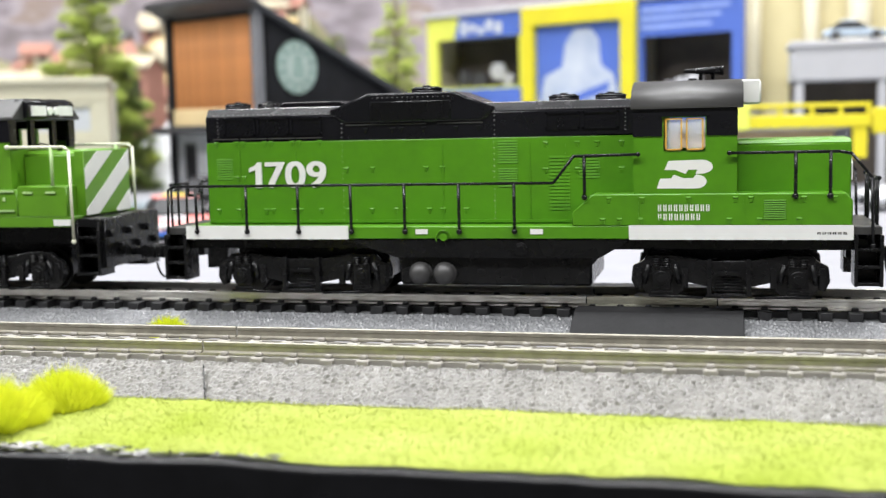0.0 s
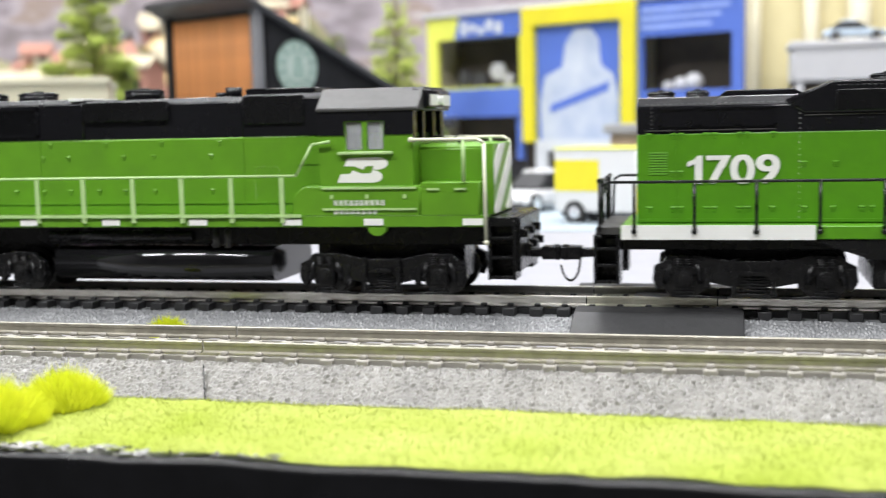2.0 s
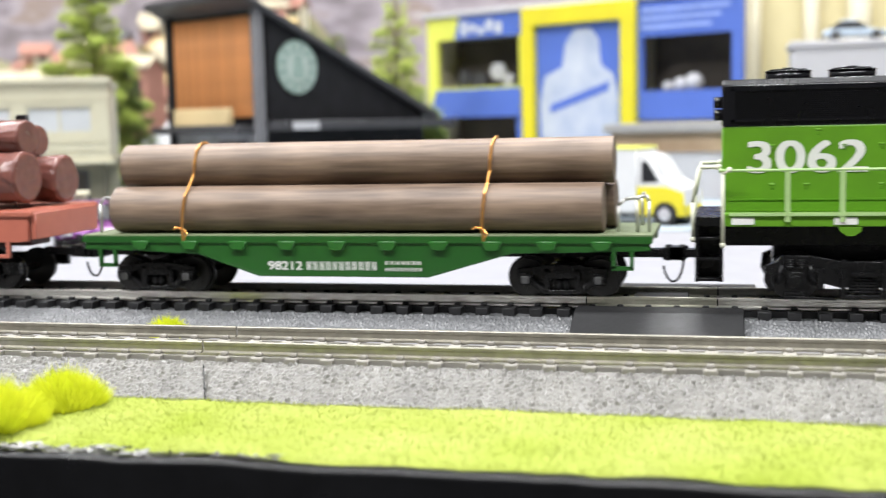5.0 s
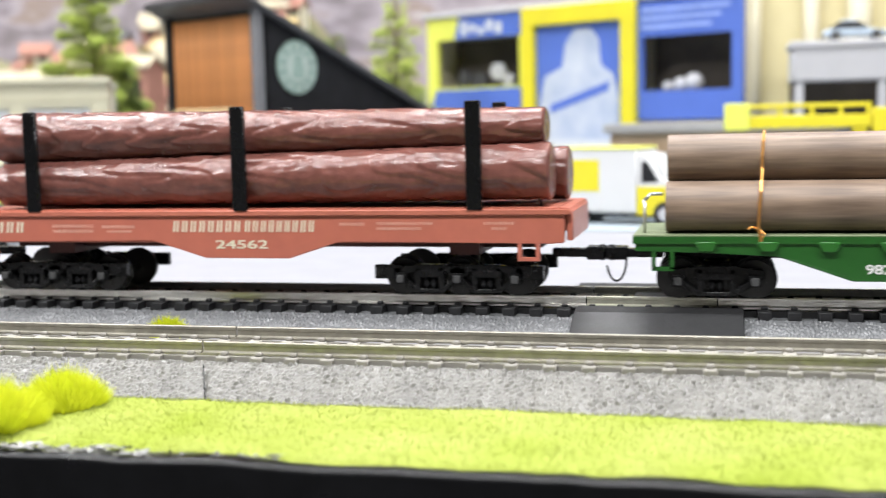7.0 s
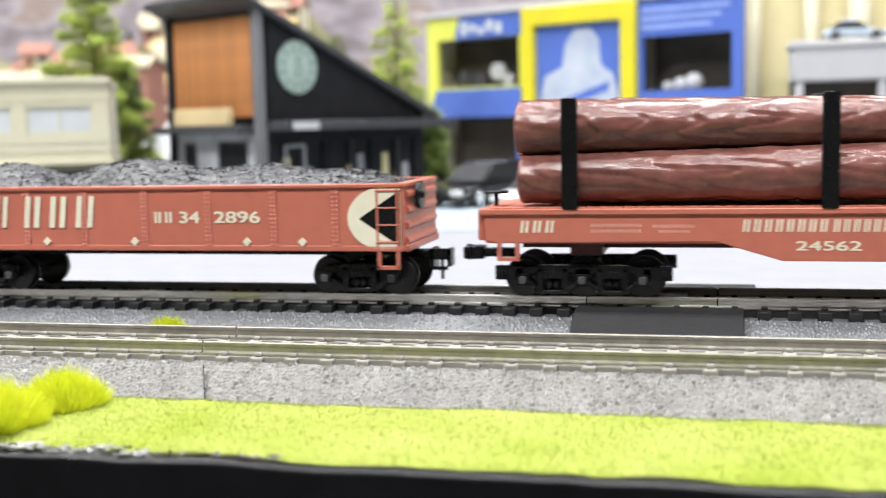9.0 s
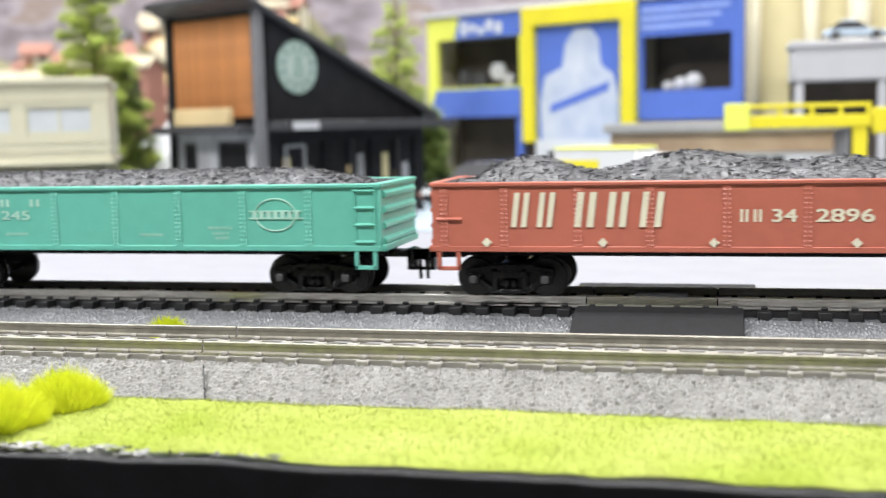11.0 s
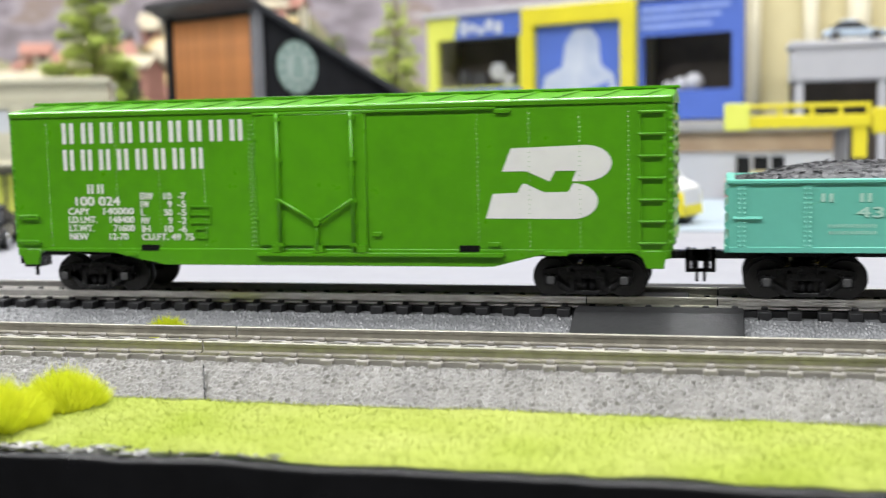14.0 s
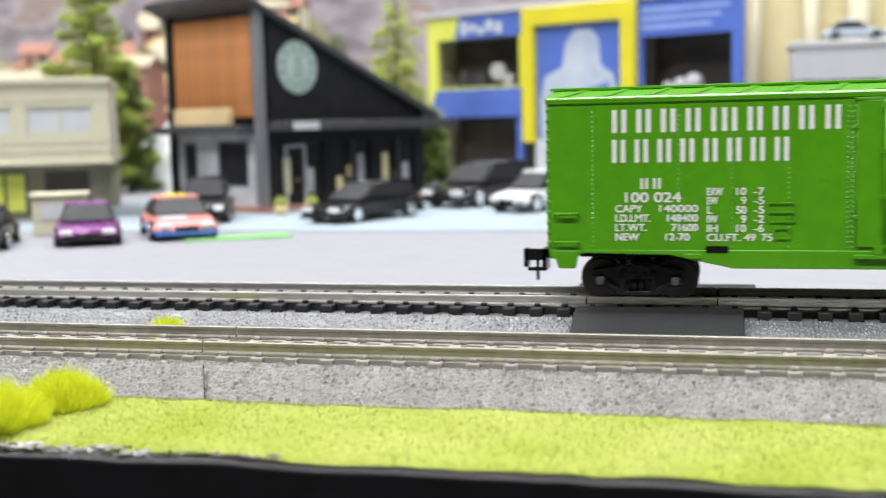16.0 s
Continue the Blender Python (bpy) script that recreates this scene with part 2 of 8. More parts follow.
def lettering(text, x0, x1, z0, z1, y, material, parent, bold=0.02, shear=0.0, name="lettering", tint=""):
    """Real characters that fill a box on a wall facing -y."""
    cu = bpy.data.curves.new(name, "FONT")
    cu.body, cu.offset, cu.shear, cu.extrude = text, bold, shear, 0.01
    tmp = bpy.data.objects.new("tmp_text", cu)
    scene.collection.objects.link(tmp)
    bpy.context.view_layer.update()
    me = bpy.data.meshes.new_from_object(tmp.evaluated_get(bpy.context.evaluated_depsgraph_get()))
    bpy.data.objects.remove(tmp)
    co = np.zeros(len(me.vertices) * 3)
    me.vertices.foreach_get("co", co)
    co = co.reshape(-1, 3)
    lo, hi = co.min(0), co.max(0)
    u = (co - lo) / np.maximum(hi - lo, 1e-6)
    out = np.c_[x0 + u[:, 0] * (x1 - x0), y - 0.06 * u[:, 2], z0 + u[:, 1] * (z1 - z0)] * MM
    me.vertices.foreach_set("co", out.ravel())
    # bold strokes: the same glyphs again, a little aside and proud
    bm = bmesh.new()
    w = (z1 - z0) * 0.04
    for k, (dx, dz) in enumerate(((-1.0, 0.4), (1.0, 0.4), (-1.0, -0.4), (1.0, -0.4))):
        before = len(bm.verts)
        bm.from_mesh(me)
        bm.verts.ensure_lookup_table()
        for v in bm.verts[before:]:
            v.co.x += dx * w * MM
            v.co.z += dz * w * MM
            v.co.y -= k * 0.012 * MM
    bm.to_mesh(me)
    bm.free()
    me.materials.clear()
    me.materials.append(material)
    me.name = name
    ob = new(name, me)
    ob.parent = parent
    return tagged(ob, tint) if tint else ob


def bars(n, x0, x1, z0, z1, y, material, parent, stroke=0.3, slant=0.0, gaps=(), label=""):
    """A word as n pairs of plain upright bars, single at the places in gaps."""
    bm = bmesh.new()
    h = z1 - z0
    wide = [0.45 if i in gaps else 1.0 for i in range(n)]
    w = (x1 - x0) / sum(wide)
    x = x0
    for k in wide:
        pairs = ((0.08, 0.29), (0.47, 0.68)) if k > 0.5 else ((0.1, 0.3),)
        for u0, u1 in pairs:
            a, b = x + u0 * w, x + u1 * w
            prism(bm, [(a, z0), (b, z0), (b + slant * h, z1), (a + slant * h, z1)], y - 0.06, y + 0.02)
            if h > 1.9:
                part("bar", bm, material, parent, label)
                bm = bmesh.new()
        x += k * w
    if h > 1.9:
        return bm.free()
    return tagged(part("word_shape", bm, material, parent, label), kind="stuff")


def emblem(x0, x1, z0, z1, y, material, parent):
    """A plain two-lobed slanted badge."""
    bm = bmesh.new()
    w, h = x1 - x0, z1 - z0

    def bow(cx, cz, rx, rz, a0, a1):
        return [(cx + rx * math.cos(math.radians(a0 + (a1 - a0) * i / 10)), cz + rz * math.sin(math.radians(a0 + (a1 - a0) * i / 10))) for i in range(11)]
    upper = [(0.137, 0.645), (0.33, 0.645), (0.515, 0.505), (0.56, 0.645), (0.725, 0.645), (0.69, 0.505)] + bow(0.80, 0.745, 0.20, 0.24, -90, 90) + [(0.21, 0.955)]
    lower = [(0.0, 0.01)] + bow(0.70, 0.24, 0.19, 0.24, -90, 82) + [(0.70, 0.48), (0.66, 0.365), (0.47, 0.36), (0.325, 0.475), (0.295, 0.475), (0.26, 0.355), (0.06, 0.345)]
    for prof in (upper, lower):
        prism(bm, [(x0 + a * w, z0 + b * h) for a, b in prof], y - 0.05, y + 0.02)
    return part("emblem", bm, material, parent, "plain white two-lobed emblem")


# ---- the ground, the tracks, the grass ----
def ground():
    bm = bmesh.new()
    box(bm, -1600, 900, 180, 1700, -25, 0)
    solo("ground", bm, STREET, "pale white layout board painted as a street", "ground", "structure")
    bm = bmesh.new()
    prism(bm, [(-420, 560), (60, 560), (60, 980), (-420, 980)], 0, 0.6, "z")
    solo("pavement", bm, PARKING, "pale blue-grey parking area on the board", "pavement", "structure", 0.2)
    bm = bmesh.new()
    prism(bm, [(-250, 508), (-205, 532), (-214, 546), (-262, 520)], 0.05, 0.9, "z")
    solo("grass_strip", bm, mat("green_strip", (0.16, 0.42, 0.12), 0.8, vary=0.2), "thin green grass strip on the street", "grass", "structure")


def rough_bed(name, y0, y1, z0, z1, x0, x1, material, parent, step=0.19, height=0.9, cell=1.0):
    """A slope of pebbled grain, as a fine grid."""
    nx, ny = int((x1 - x0) / step), max(2, int(math.hypot(y1 - y0, z1 - z0) / step))
    ln = math.hypot(y1 - y0, z1 - z0)
    nrm = Vector((0, -(z1 - z0) / ln, (y1 - y0) / ln))
    bm = bmesh.new()
    rows = []
    for j in range(ny + 1):
        k = j / ny
        row = []
        for i in range(nx + 1):
            x = x0 + (x1 - x0) * i / nx
            p = Vector((x, y0 + (y1 - y0) * k, z0 + (z1 - z0) * k))
            d = noise.voronoi(Vector((x / cell, k * ln / (cell * 1.3), 3.0)))[0]
            h = min(1.0, (d[1] - d[0]) * 1.15) ** 0.8 * height * (0.75 + 0.35 * noise.noise(Vector((x / 1.1, k * ln / 1.1, 5)))) + noise.noise(Vector((x / 4, k * ln / 4, 1))) * height * 0.12
            row.append(bm.verts.new(p + nrm * h))
        rows.append(row)
    for a, b in zip(rows, rows[1:]):
        for i in range(nx):
            bm.faces.new((a[i], a[i + 1], b[i + 1], b[i])).smooth = True
    return part(name, bm, material, parent)


def rail_mesh(x0, x1, yc):
    bm = bmesh.new()
    prof = [(-1.3, -2.6), (1.3, -2.6), (1.3, -2.2), (0.3, -1.9), (0.3, -0.9), (0.5, -0.75), (0.5, -0.12), (0.38, 0.0), (-0.38, 0.0), (-0.5, -0.12), (-0.5, -0.75), (-0.3, -0.9), (-0.3, -1.9), (-1.3, -2.2)]
    prism(bm, [(yc + a, b) for a, b in prof], x0, x1, "x")
    return bm


def track(yc, label, bed, tie_m, rail_m, pitch, first, joints, rise, gauge=17.5):
    base = tagged(new("track"), label, "track", "", "structure")
    base.matrix_basis = pose(0, yc * MM, RAIL * MM)
    x0, x1 = -460.0, 330.0
    # core of the roadbed
    bm = bmesh.new()
    prism(bm, [(-23.4, -9.4), (23.4, -9.4), (14.6, -5.2), (-14.6, -5.2)], x0, x1, "x")
    part("roadbed", bm, bed, base)
    edge = 15.2 if rise < -4 else 12.0
    rough_bed("near_slope", -24, -edge, -9.3, rise, -235, 75, bed, base)
    rough_bed("bed_top", -edge, edge, -4.8 if rise < -4 else -5.0, -4.8 if rise < -4 else -5.0, -235, 75, bed, base, step=0.9, height=0.35)
    # rails in lengths, with gaps at the joints
    for side in (-1, 1):
        cuts = [x0] + list(joints) + [x1]
        for a, b in zip(cuts, cuts[1:]):
            tan = rise < -4 and a == joints[0]
            part("rail", rail_mesh(a + 0.2, b - 0.2, side * gauge / 2), RAIL_TAN if tan else rail_m, base, "tan plated rail length" if tan else "")
        for jx in joints:
            bm = bmesh.new()
            box(bm, jx - 3.6, jx + 3.6, side * gauge / 2 - 1.5, side * gauge / 2 + 1.5, -2.75, -2.35)
            part("rail_joiner", bm, rail_m, base)
    # ties, all on one mesh
    bm = bmesh.new()
    half = 14.2 if rise < -4 else 12.3
    wide = 1.6 if rise < -4 else 1.35
    box(bm, -wide, wide, -half, half, -4.9, -2.65)
    for side in (-1, 1):
        for e in (-1, 1):
            yy = side * gauge / 2 + e * 1.55
            box(bm, -0.8, 0.8, yy - 0.6, yy + 0.6, -2.66, -1.85)
    me = mesh_of("tie", bm, tie_m, 0.18)
    n = int((x1 - first) / pitch)
    k0 = -int((first - x0) / pitch)
    for k in range(k0, n):
        ob = new("tie", me)
        ob.parent = base
        ob.location = ((first + k * pitch) * MM, 0, 0)
    # the strips that hold the ties together; black also paints shade below the front rails
    bm = bmesh.new()
    for side in (-1, 1):
        box(bm, x0, x1, side * gauge / 2 - 1.0, side * gauge / 2 + 1.0, -5.0, -3.1 if rise < -4 else -4.0)
    part("tie_web", bm, TIE_AND_SHADE_BLACK, base)
    if rise > -4:
        for yy in (-gauge / 2 - 1.65, gauge / 2 - 1.65):
            bm = bmesh.new()
            box(bm, x0, x1, yy - 0.4, yy + 0.4, -4.4, -2.78)
            part("web_strip", bm, tie_m, base)
            # black strip that stands in for the shade in the slots
            bm = bmesh.new()
            box(bm, x0, x1, yy - 1.7, yy - 0.42, -4.9, -4.2)
            part("tie_gap", bm, TIE_AND_SHADE_BLACK, base, "black strip painted as the shade between the tie ends")
    return base


def tracks():
    rear = track(YR, "steel rails on black ties over a grey roadbed", ROADBED_DARK, TIE_AND_SHADE_BLACK, STEEL, 7.0, -193.5, (-34.2, -1.7), -4.6)
    front = track(YF, "dull rails on pale grey ties over a pebbled grey roadbed", ROADBED, TIE_GREY, RAIL_OLD, 7.62, -147.3, (-107.0,), -3.7)
    bm = bmesh.new()
    prism(bm, [(-28.0, -8.6), (-27.2, -6.4), (-17.0, -2.7), (-10.6, -2.2), (-10.6, -4.4), (-26.6, -9.0)], -36.4, 4.6, "x")
    part("rerailing_ramp", bm, RAMP, rear, "smooth black plastic ramp beside the rail", 0.25)
    bm = bmesh.new()
    prism(bm, [(10.4, -0.8), (17.0, -0.2), (24.0, -4.2), (24.0, -7), (10.4, -3.4)], -39.0, 8.0, "x")
    part("rerailing_ramp", bm, RAMP, rear, "", 0.25)
    bm = bmesh.new()
    box(bm, -7.0, 7.0, -7.0, 7.0, -4.4, -1.1)
    part("centre_plate", bm, RAMP, rear, "black plate between the rails", 0.3, at=(-16, 0, 0))
    # hairline seam in the near roadbed
    bm = bmesh.new()
    prism(bm, [(-24.3, -8.9), (-24.2, -8.45), (-15.3, -3.55), (-15.2, -4.2)], -104.35, -104.05, "x")
    for v in bm.verts:
        v.co.x -= 0.48 * (v.co.y + 15.2)
    part("seam", bm, PLASTIC_BLACK, front)


def blades(bm, spots, length, width, r, lean=0.5):
    for x, y, z, dx, dy in spots:
        a = r.uniform(0, 6.28)
        l = length * r.uniform(0.6, 1.2)
        w = width * r.uniform(0.7, 1.3)
        tx, ty = dx + r.gauss(0, lean), dy + r.gauss(0, lean)
        up = Vector((tx, ty, 1)).normalized() * l
        s = Vector((math.cos(a), math.sin(a), 0)) * w * 0.5
        p = Vector((x, y, z))
        bm.faces.new((bm.verts.new(p - s), bm.verts.new(p + s), bm.verts.new(p + up)))


def lawn_edge(x):
    """The uneven front edge of the grass mat."""
    return 173.0 + 1.3 * math.tanh((-75 - x) / 14) + 1.1 * math.exp(-((x + 11) / 7) ** 2) + 0.5 * noise.noise(Vector((x / 12, 0, 5)))


def grass():
    r = random.Random(3)
    bm = bmesh.new()
    # wavy mat
    nx, ny = 480, 60
    rows = []
    for j in range(ny + 1):
        row = []
        for i in range(nx + 1):
            x = -165 + 240 * i / nx
            k = j / ny
            y0 = lawn_edge(x)
            y1 = 209.3 + 0.8 * noise.noise(Vector((x / 15, 4, 5)))
            edge = min(1, min(k, 1 - k) * 8)
            row.append(bm.verts.new((x, y0 + (y1 - y0) * k, 0.1 + 1.2 * edge + (0.5 * noise.noise(Vector((x / 9, k * 5, 0))) + 0.4 * noise.noise(Vector((x / 0.8, k * 26, 7)))) * edge)))
        rows.append(row)
    for a, b in zip(rows, rows[1:]):
        for i in range(nx):
            bm.faces.new((a[i], a[i + 1], b[i + 1], b[i])).smooth = True
    solo("grass_mat", bm, GRASS, "bright yellow-green flocked grass mat", "grass", "structure")
    verts, faces = [], []
    for _ in range(80000):
        x, k = r.uniform(-165, 75), r.random()
        y = lawn_edge(x) + (209.5 - lawn_edge(x)) * k
        edge = min(1, min(k, 1 - k) * 8)
        z = 0.1 + 1.0 * edge + 0.5 * noise.noise(Vector((x / 9, k * 5, 0))) * edge
        a, w = r.uniform(0, 6.28), r.uniform(0.03, 0.07)
        up = Vector((r.gauss(0, 0.65), r.gauss(-0.1, 0.6), 1)).normalized() * r.uniform(0.4, 1.15)
        n = len(verts)
        verts += [((x - w * math.cos(a)) * MM, (y - w * math.sin(a)) * MM, z * MM), ((x + w * math.cos(a)) * MM, (y + w * math.sin(a)) * MM, z * MM), ((x + up.x) * MM, (y + up.y) * MM, (z + up.z) * MM)]
        faces.append((n, n + 1, n + 2))
    me = bpy.data.meshes.new("grass_fibre")
    me.from_pydata(verts, [], faces)
    me.materials.append(FIBRE)
    tagged(new("grass_fibre", me), "short yellow-green flock fibres of the grass mat", "grass", kind="stuff")


def tuft(x, y, z, rad, high, n, seed, label):
    r = random.Random(seed)
    spots = []
    for _ in range(n):
        a, k = r.uniform(0, 6.28), math.sqrt(r.random())
        lump = 1 + 0.25 * noise.noise(Vector((math.cos(a) * 2, math.sin(a) * 2, seed)))
        d = rad * k * lump
        h = high * 0.75 * (1 - k ** 2.2)
        spots.append((x + d * math.cos(a), y + d * math.sin(a), z + h * r.uniform(0.2, 1.0), 1.1 * k * math.cos(a), 1.1 * k * math.sin(a)))
    bm = bmesh.new()
    blades(bm, spots, high * 0.5, 0.2, r, 0.25)
    ball(bm, (x, y, z), rad * 0.8, 14, 8, 0.75 * high / rad)
    solo("grass_tuft", bm, TUFT, label, "grass tuft", "", group="grass tufts")


def fascia():
    r = random.Random(11)
    bm = bmesh.new()
    nx = 160
    prof = [(180.5, 0.1), (174.5, 0.15), (171.8, 0.3), (170.4, 0.4), (169.7, 0.1), (169.3, -0.7), (169.0, -60)]
    rows = []
    for py, pz in prof:
        row = []
        for i in range(nx + 1):
            x = -230 + 380 * i / nx
            w = noise.noise(Vector((x / 18, 0, 2))) * 0.5 + noise.noise(Vector((x / 5, 1, 2))) * 0.18
            row.append(bm.verts.new((x, py + w * 0.5, pz + (w if pz > -2 else 0))))
        rows.append(row)
    for a, b in zip(rows, rows[1:]):
        for i in range(nx):
            bm.faces.new((a[i], a[i + 1], b[i + 1], b[i])).smooth = True
    solo("board_edge", bm, FASCIA, "glossy black edge of the layout board", "edge", "structure")
    bm = bmesh.new()
    for _ in range(460):
        x = -150 + abs(r.gauss(0, 24)) if r.random() < 0.7 else r.uniform(-150, -70)
        y = r.uniform(170.5, 174.0)
        s = r.uniform(0.3, 1.4)
        c = Vector((x, y, 0.3))
        p = [c + Vector((r.uniform(-s, s) * 1.6, r.uniform(-s, s) * 0.6, r.uniform(0, s * 0.7))) for _ in range(4)]
        v = [bm.verts.new(q) for q in p]
        for f in ((0, 1, 2), (0, 2, 3), (0, 3, 1), (1, 3, 2)):
            bm.faces.new([v[i] for i in f])
    solo("edge_scraps", bm, FOIL, "grey crumpled glue scraps along the board edge", "scraps", "stuff")


def room():
    # added shell out of view; dark walls and floor hold the bounce light down
    for name, a, m, lab in (("wall_south", (-2600, 2200, -3500, -3450, -900, 1750), ROOM, "unseen room wall, dark grey to cut bounce light"),
                            ("wall_north", (-2600, 2200, 2600, 2650, -900, 1750), ROOM, "unseen room wall, dark grey to cut bounce light"),
                            ("wall_west", (-2650, -2600, -3500, 2650, -900, 1750), ROOM, "unseen room wall, dark grey to cut bounce light"),
                            ("wall_east", (2200, 2250, -3500, 2650, -900, 1750), ROOM, "unseen room wall, dark grey to cut bounce light"),
                            ("ceiling", (-2650, 2250, -3500, 2650, 1750, 1800), CEILING, "unseen white room ceiling"),
                            ("floor", (-2650, 2250, -3500, 2650, -950, -900), FLOOR_M, "unseen room floor, dark to cut bounce light")):
        bm = bmesh.new()
        box(bm, *a)
        solo(name, bm, m, lab, name.split("_")[0], "structure")


# ---- wheels and trucks ----
def wheelset_mesh(r):
    bm = bmesh.new()
    for s in (-1, 1):
        y0 = s * 7.6
        cyl(bm, (0, y0, 0), (0, y0 + s * 2.2, 0), r, 28)
        cyl(bm, (0, y0 - s * 0.7, 0), (0, y0, 0), r + 0.7, 28)
        cyl(bm, (0, y0 + s * 2.2, 0), (0, y0 + s * 2.7, 0), r * 0.34, 14)
        for i in range(6):
            a = i * math.pi / 3
            cyl(bm, (math.cos(a) * r * 0.62, y0 + s * 2.15, math.sin(a) * r * 0.62), (math.cos(a) * r * 0.62, y0 + s * 2.4, math.sin(a) * r * 0.62), r * 0.14, 8)
    cyl(bm, (0, -12.0, 0), (0, 12.0, 0), 0.9, 10)
    return mesh_of("wheelset", bm, WHEEL_METAL)


WHEEL_R, LOCO_R = 4.8, 5.5
WHEELS = {WHEEL_R: wheelset_mesh(WHEEL_R), LOCO_R: wheelset_mesh(LOCO_R)}
rolling = []


def frame_freight(axles):
    bm = bmesh.new()
    for s in (-1, 1):
        ya, yb = s * 11.6, s * 13.4
        for a, b in zip(axles, axles[1:]):
            c = (a + b) / 2
            hw = (b - a) / 2
            top = [(a - 2.2, 5.4), (a - 2.0, 7.4), (c - hw * 0.45, 8.4), (c + hw * 0.45, 8.4), (b + 2.0, 7.4), (b + 2.2, 5.4), (b + 1.2, 4.6), (c + hw * 0.55, 6.6), (c - hw * 0.55, 6.6), (a - 1.2, 4.6)]
            prism(bm, top, min(ya, yb), max(ya, yb))
            bot = [(a + 0.8, 5.4), (c - hw * 0.42, 2.0), (c + hw * 0.42, 2.0), (b - 0.8, 5.4), (b - 1.2, 3.8), (c + hw * 0.5, 1.0), (c - hw * 0.5, 1.0), (a + 1.2, 3.8)]
            prism(bm, bot[:1] + bot[7:3:-1] + bot[3:0:-1], min(ya, yb), max(ya, yb))
            for e in (-1, 1):
                box(bm, c + e * hw * 0.42 - 0.7, c + e * hw * 0.42 + 0.7, min(ya, yb), max(ya, yb), 1.6, 7.6)
                for q in (-1.2, 0.6):
                    cyl(bm, (c + e * 0.9 + q * 0.1, s * 12.4, 2.0), (c + e * 0.9 + q * 0.1, s * 12.4, 5.2), 0.75, 8)
            box(bm, c - hw * 0.4, c + hw * 0.4, min(ya, yb) + 0.2 * s, max(ya, yb) + 0.4 * s, 5.0, 6.8)
        for a in axles:
            box(bm, a - 1.5, a + 1.5, min(s * 11.4, s * 14.2), max(s * 11.4, s * 14.2), 3.4, 6.2)
            box(bm, a - 0.9, a + 0.9, min(s * 14.0, s * 14.6), max(s * 14.0, s * 14.6), 3.9, 5.6)
        if len(axles) > 2:
            for e, a in ((-1, axles[0]), (1, axles[-1])):
                lo, hi = sorted((a, a + e * 7.2))
                box(bm, lo, hi, min(s * 11.6, s * 13.4), max(s * 11.6, s * 13.4), 4.6, 8.2)
                cyl(bm, (a + e * 5.4, s * 13.3, 6.4), (a + e * 5.4, s * 14.0, 6.4), 0.9, 10)
        for a, b in zip(axles, axles[1:]):
            lo, hi = sorted((s * 10.9, s * 11.5))
            prism(bm, [(a - 1.5, 5.0), (a - 1.5, 7.6), (b + 1.5, 7.6), (b + 1.5, 5.0), (b - 3.0, 1.6), (a + 3.0, 1.6)], lo, hi)
    c = (axles[0] + axles[-1]) / 2
    box(bm, c - 3.0, c + 3.0, -12.4, 12.4, 5.2, 8.6)
    cyl(bm, (c, 0, 8.5), (c, 0, 11.5), 3.0, 14)
    return mesh_of("truck_frame", bm, PLASTIC_BLACK, 0.13)


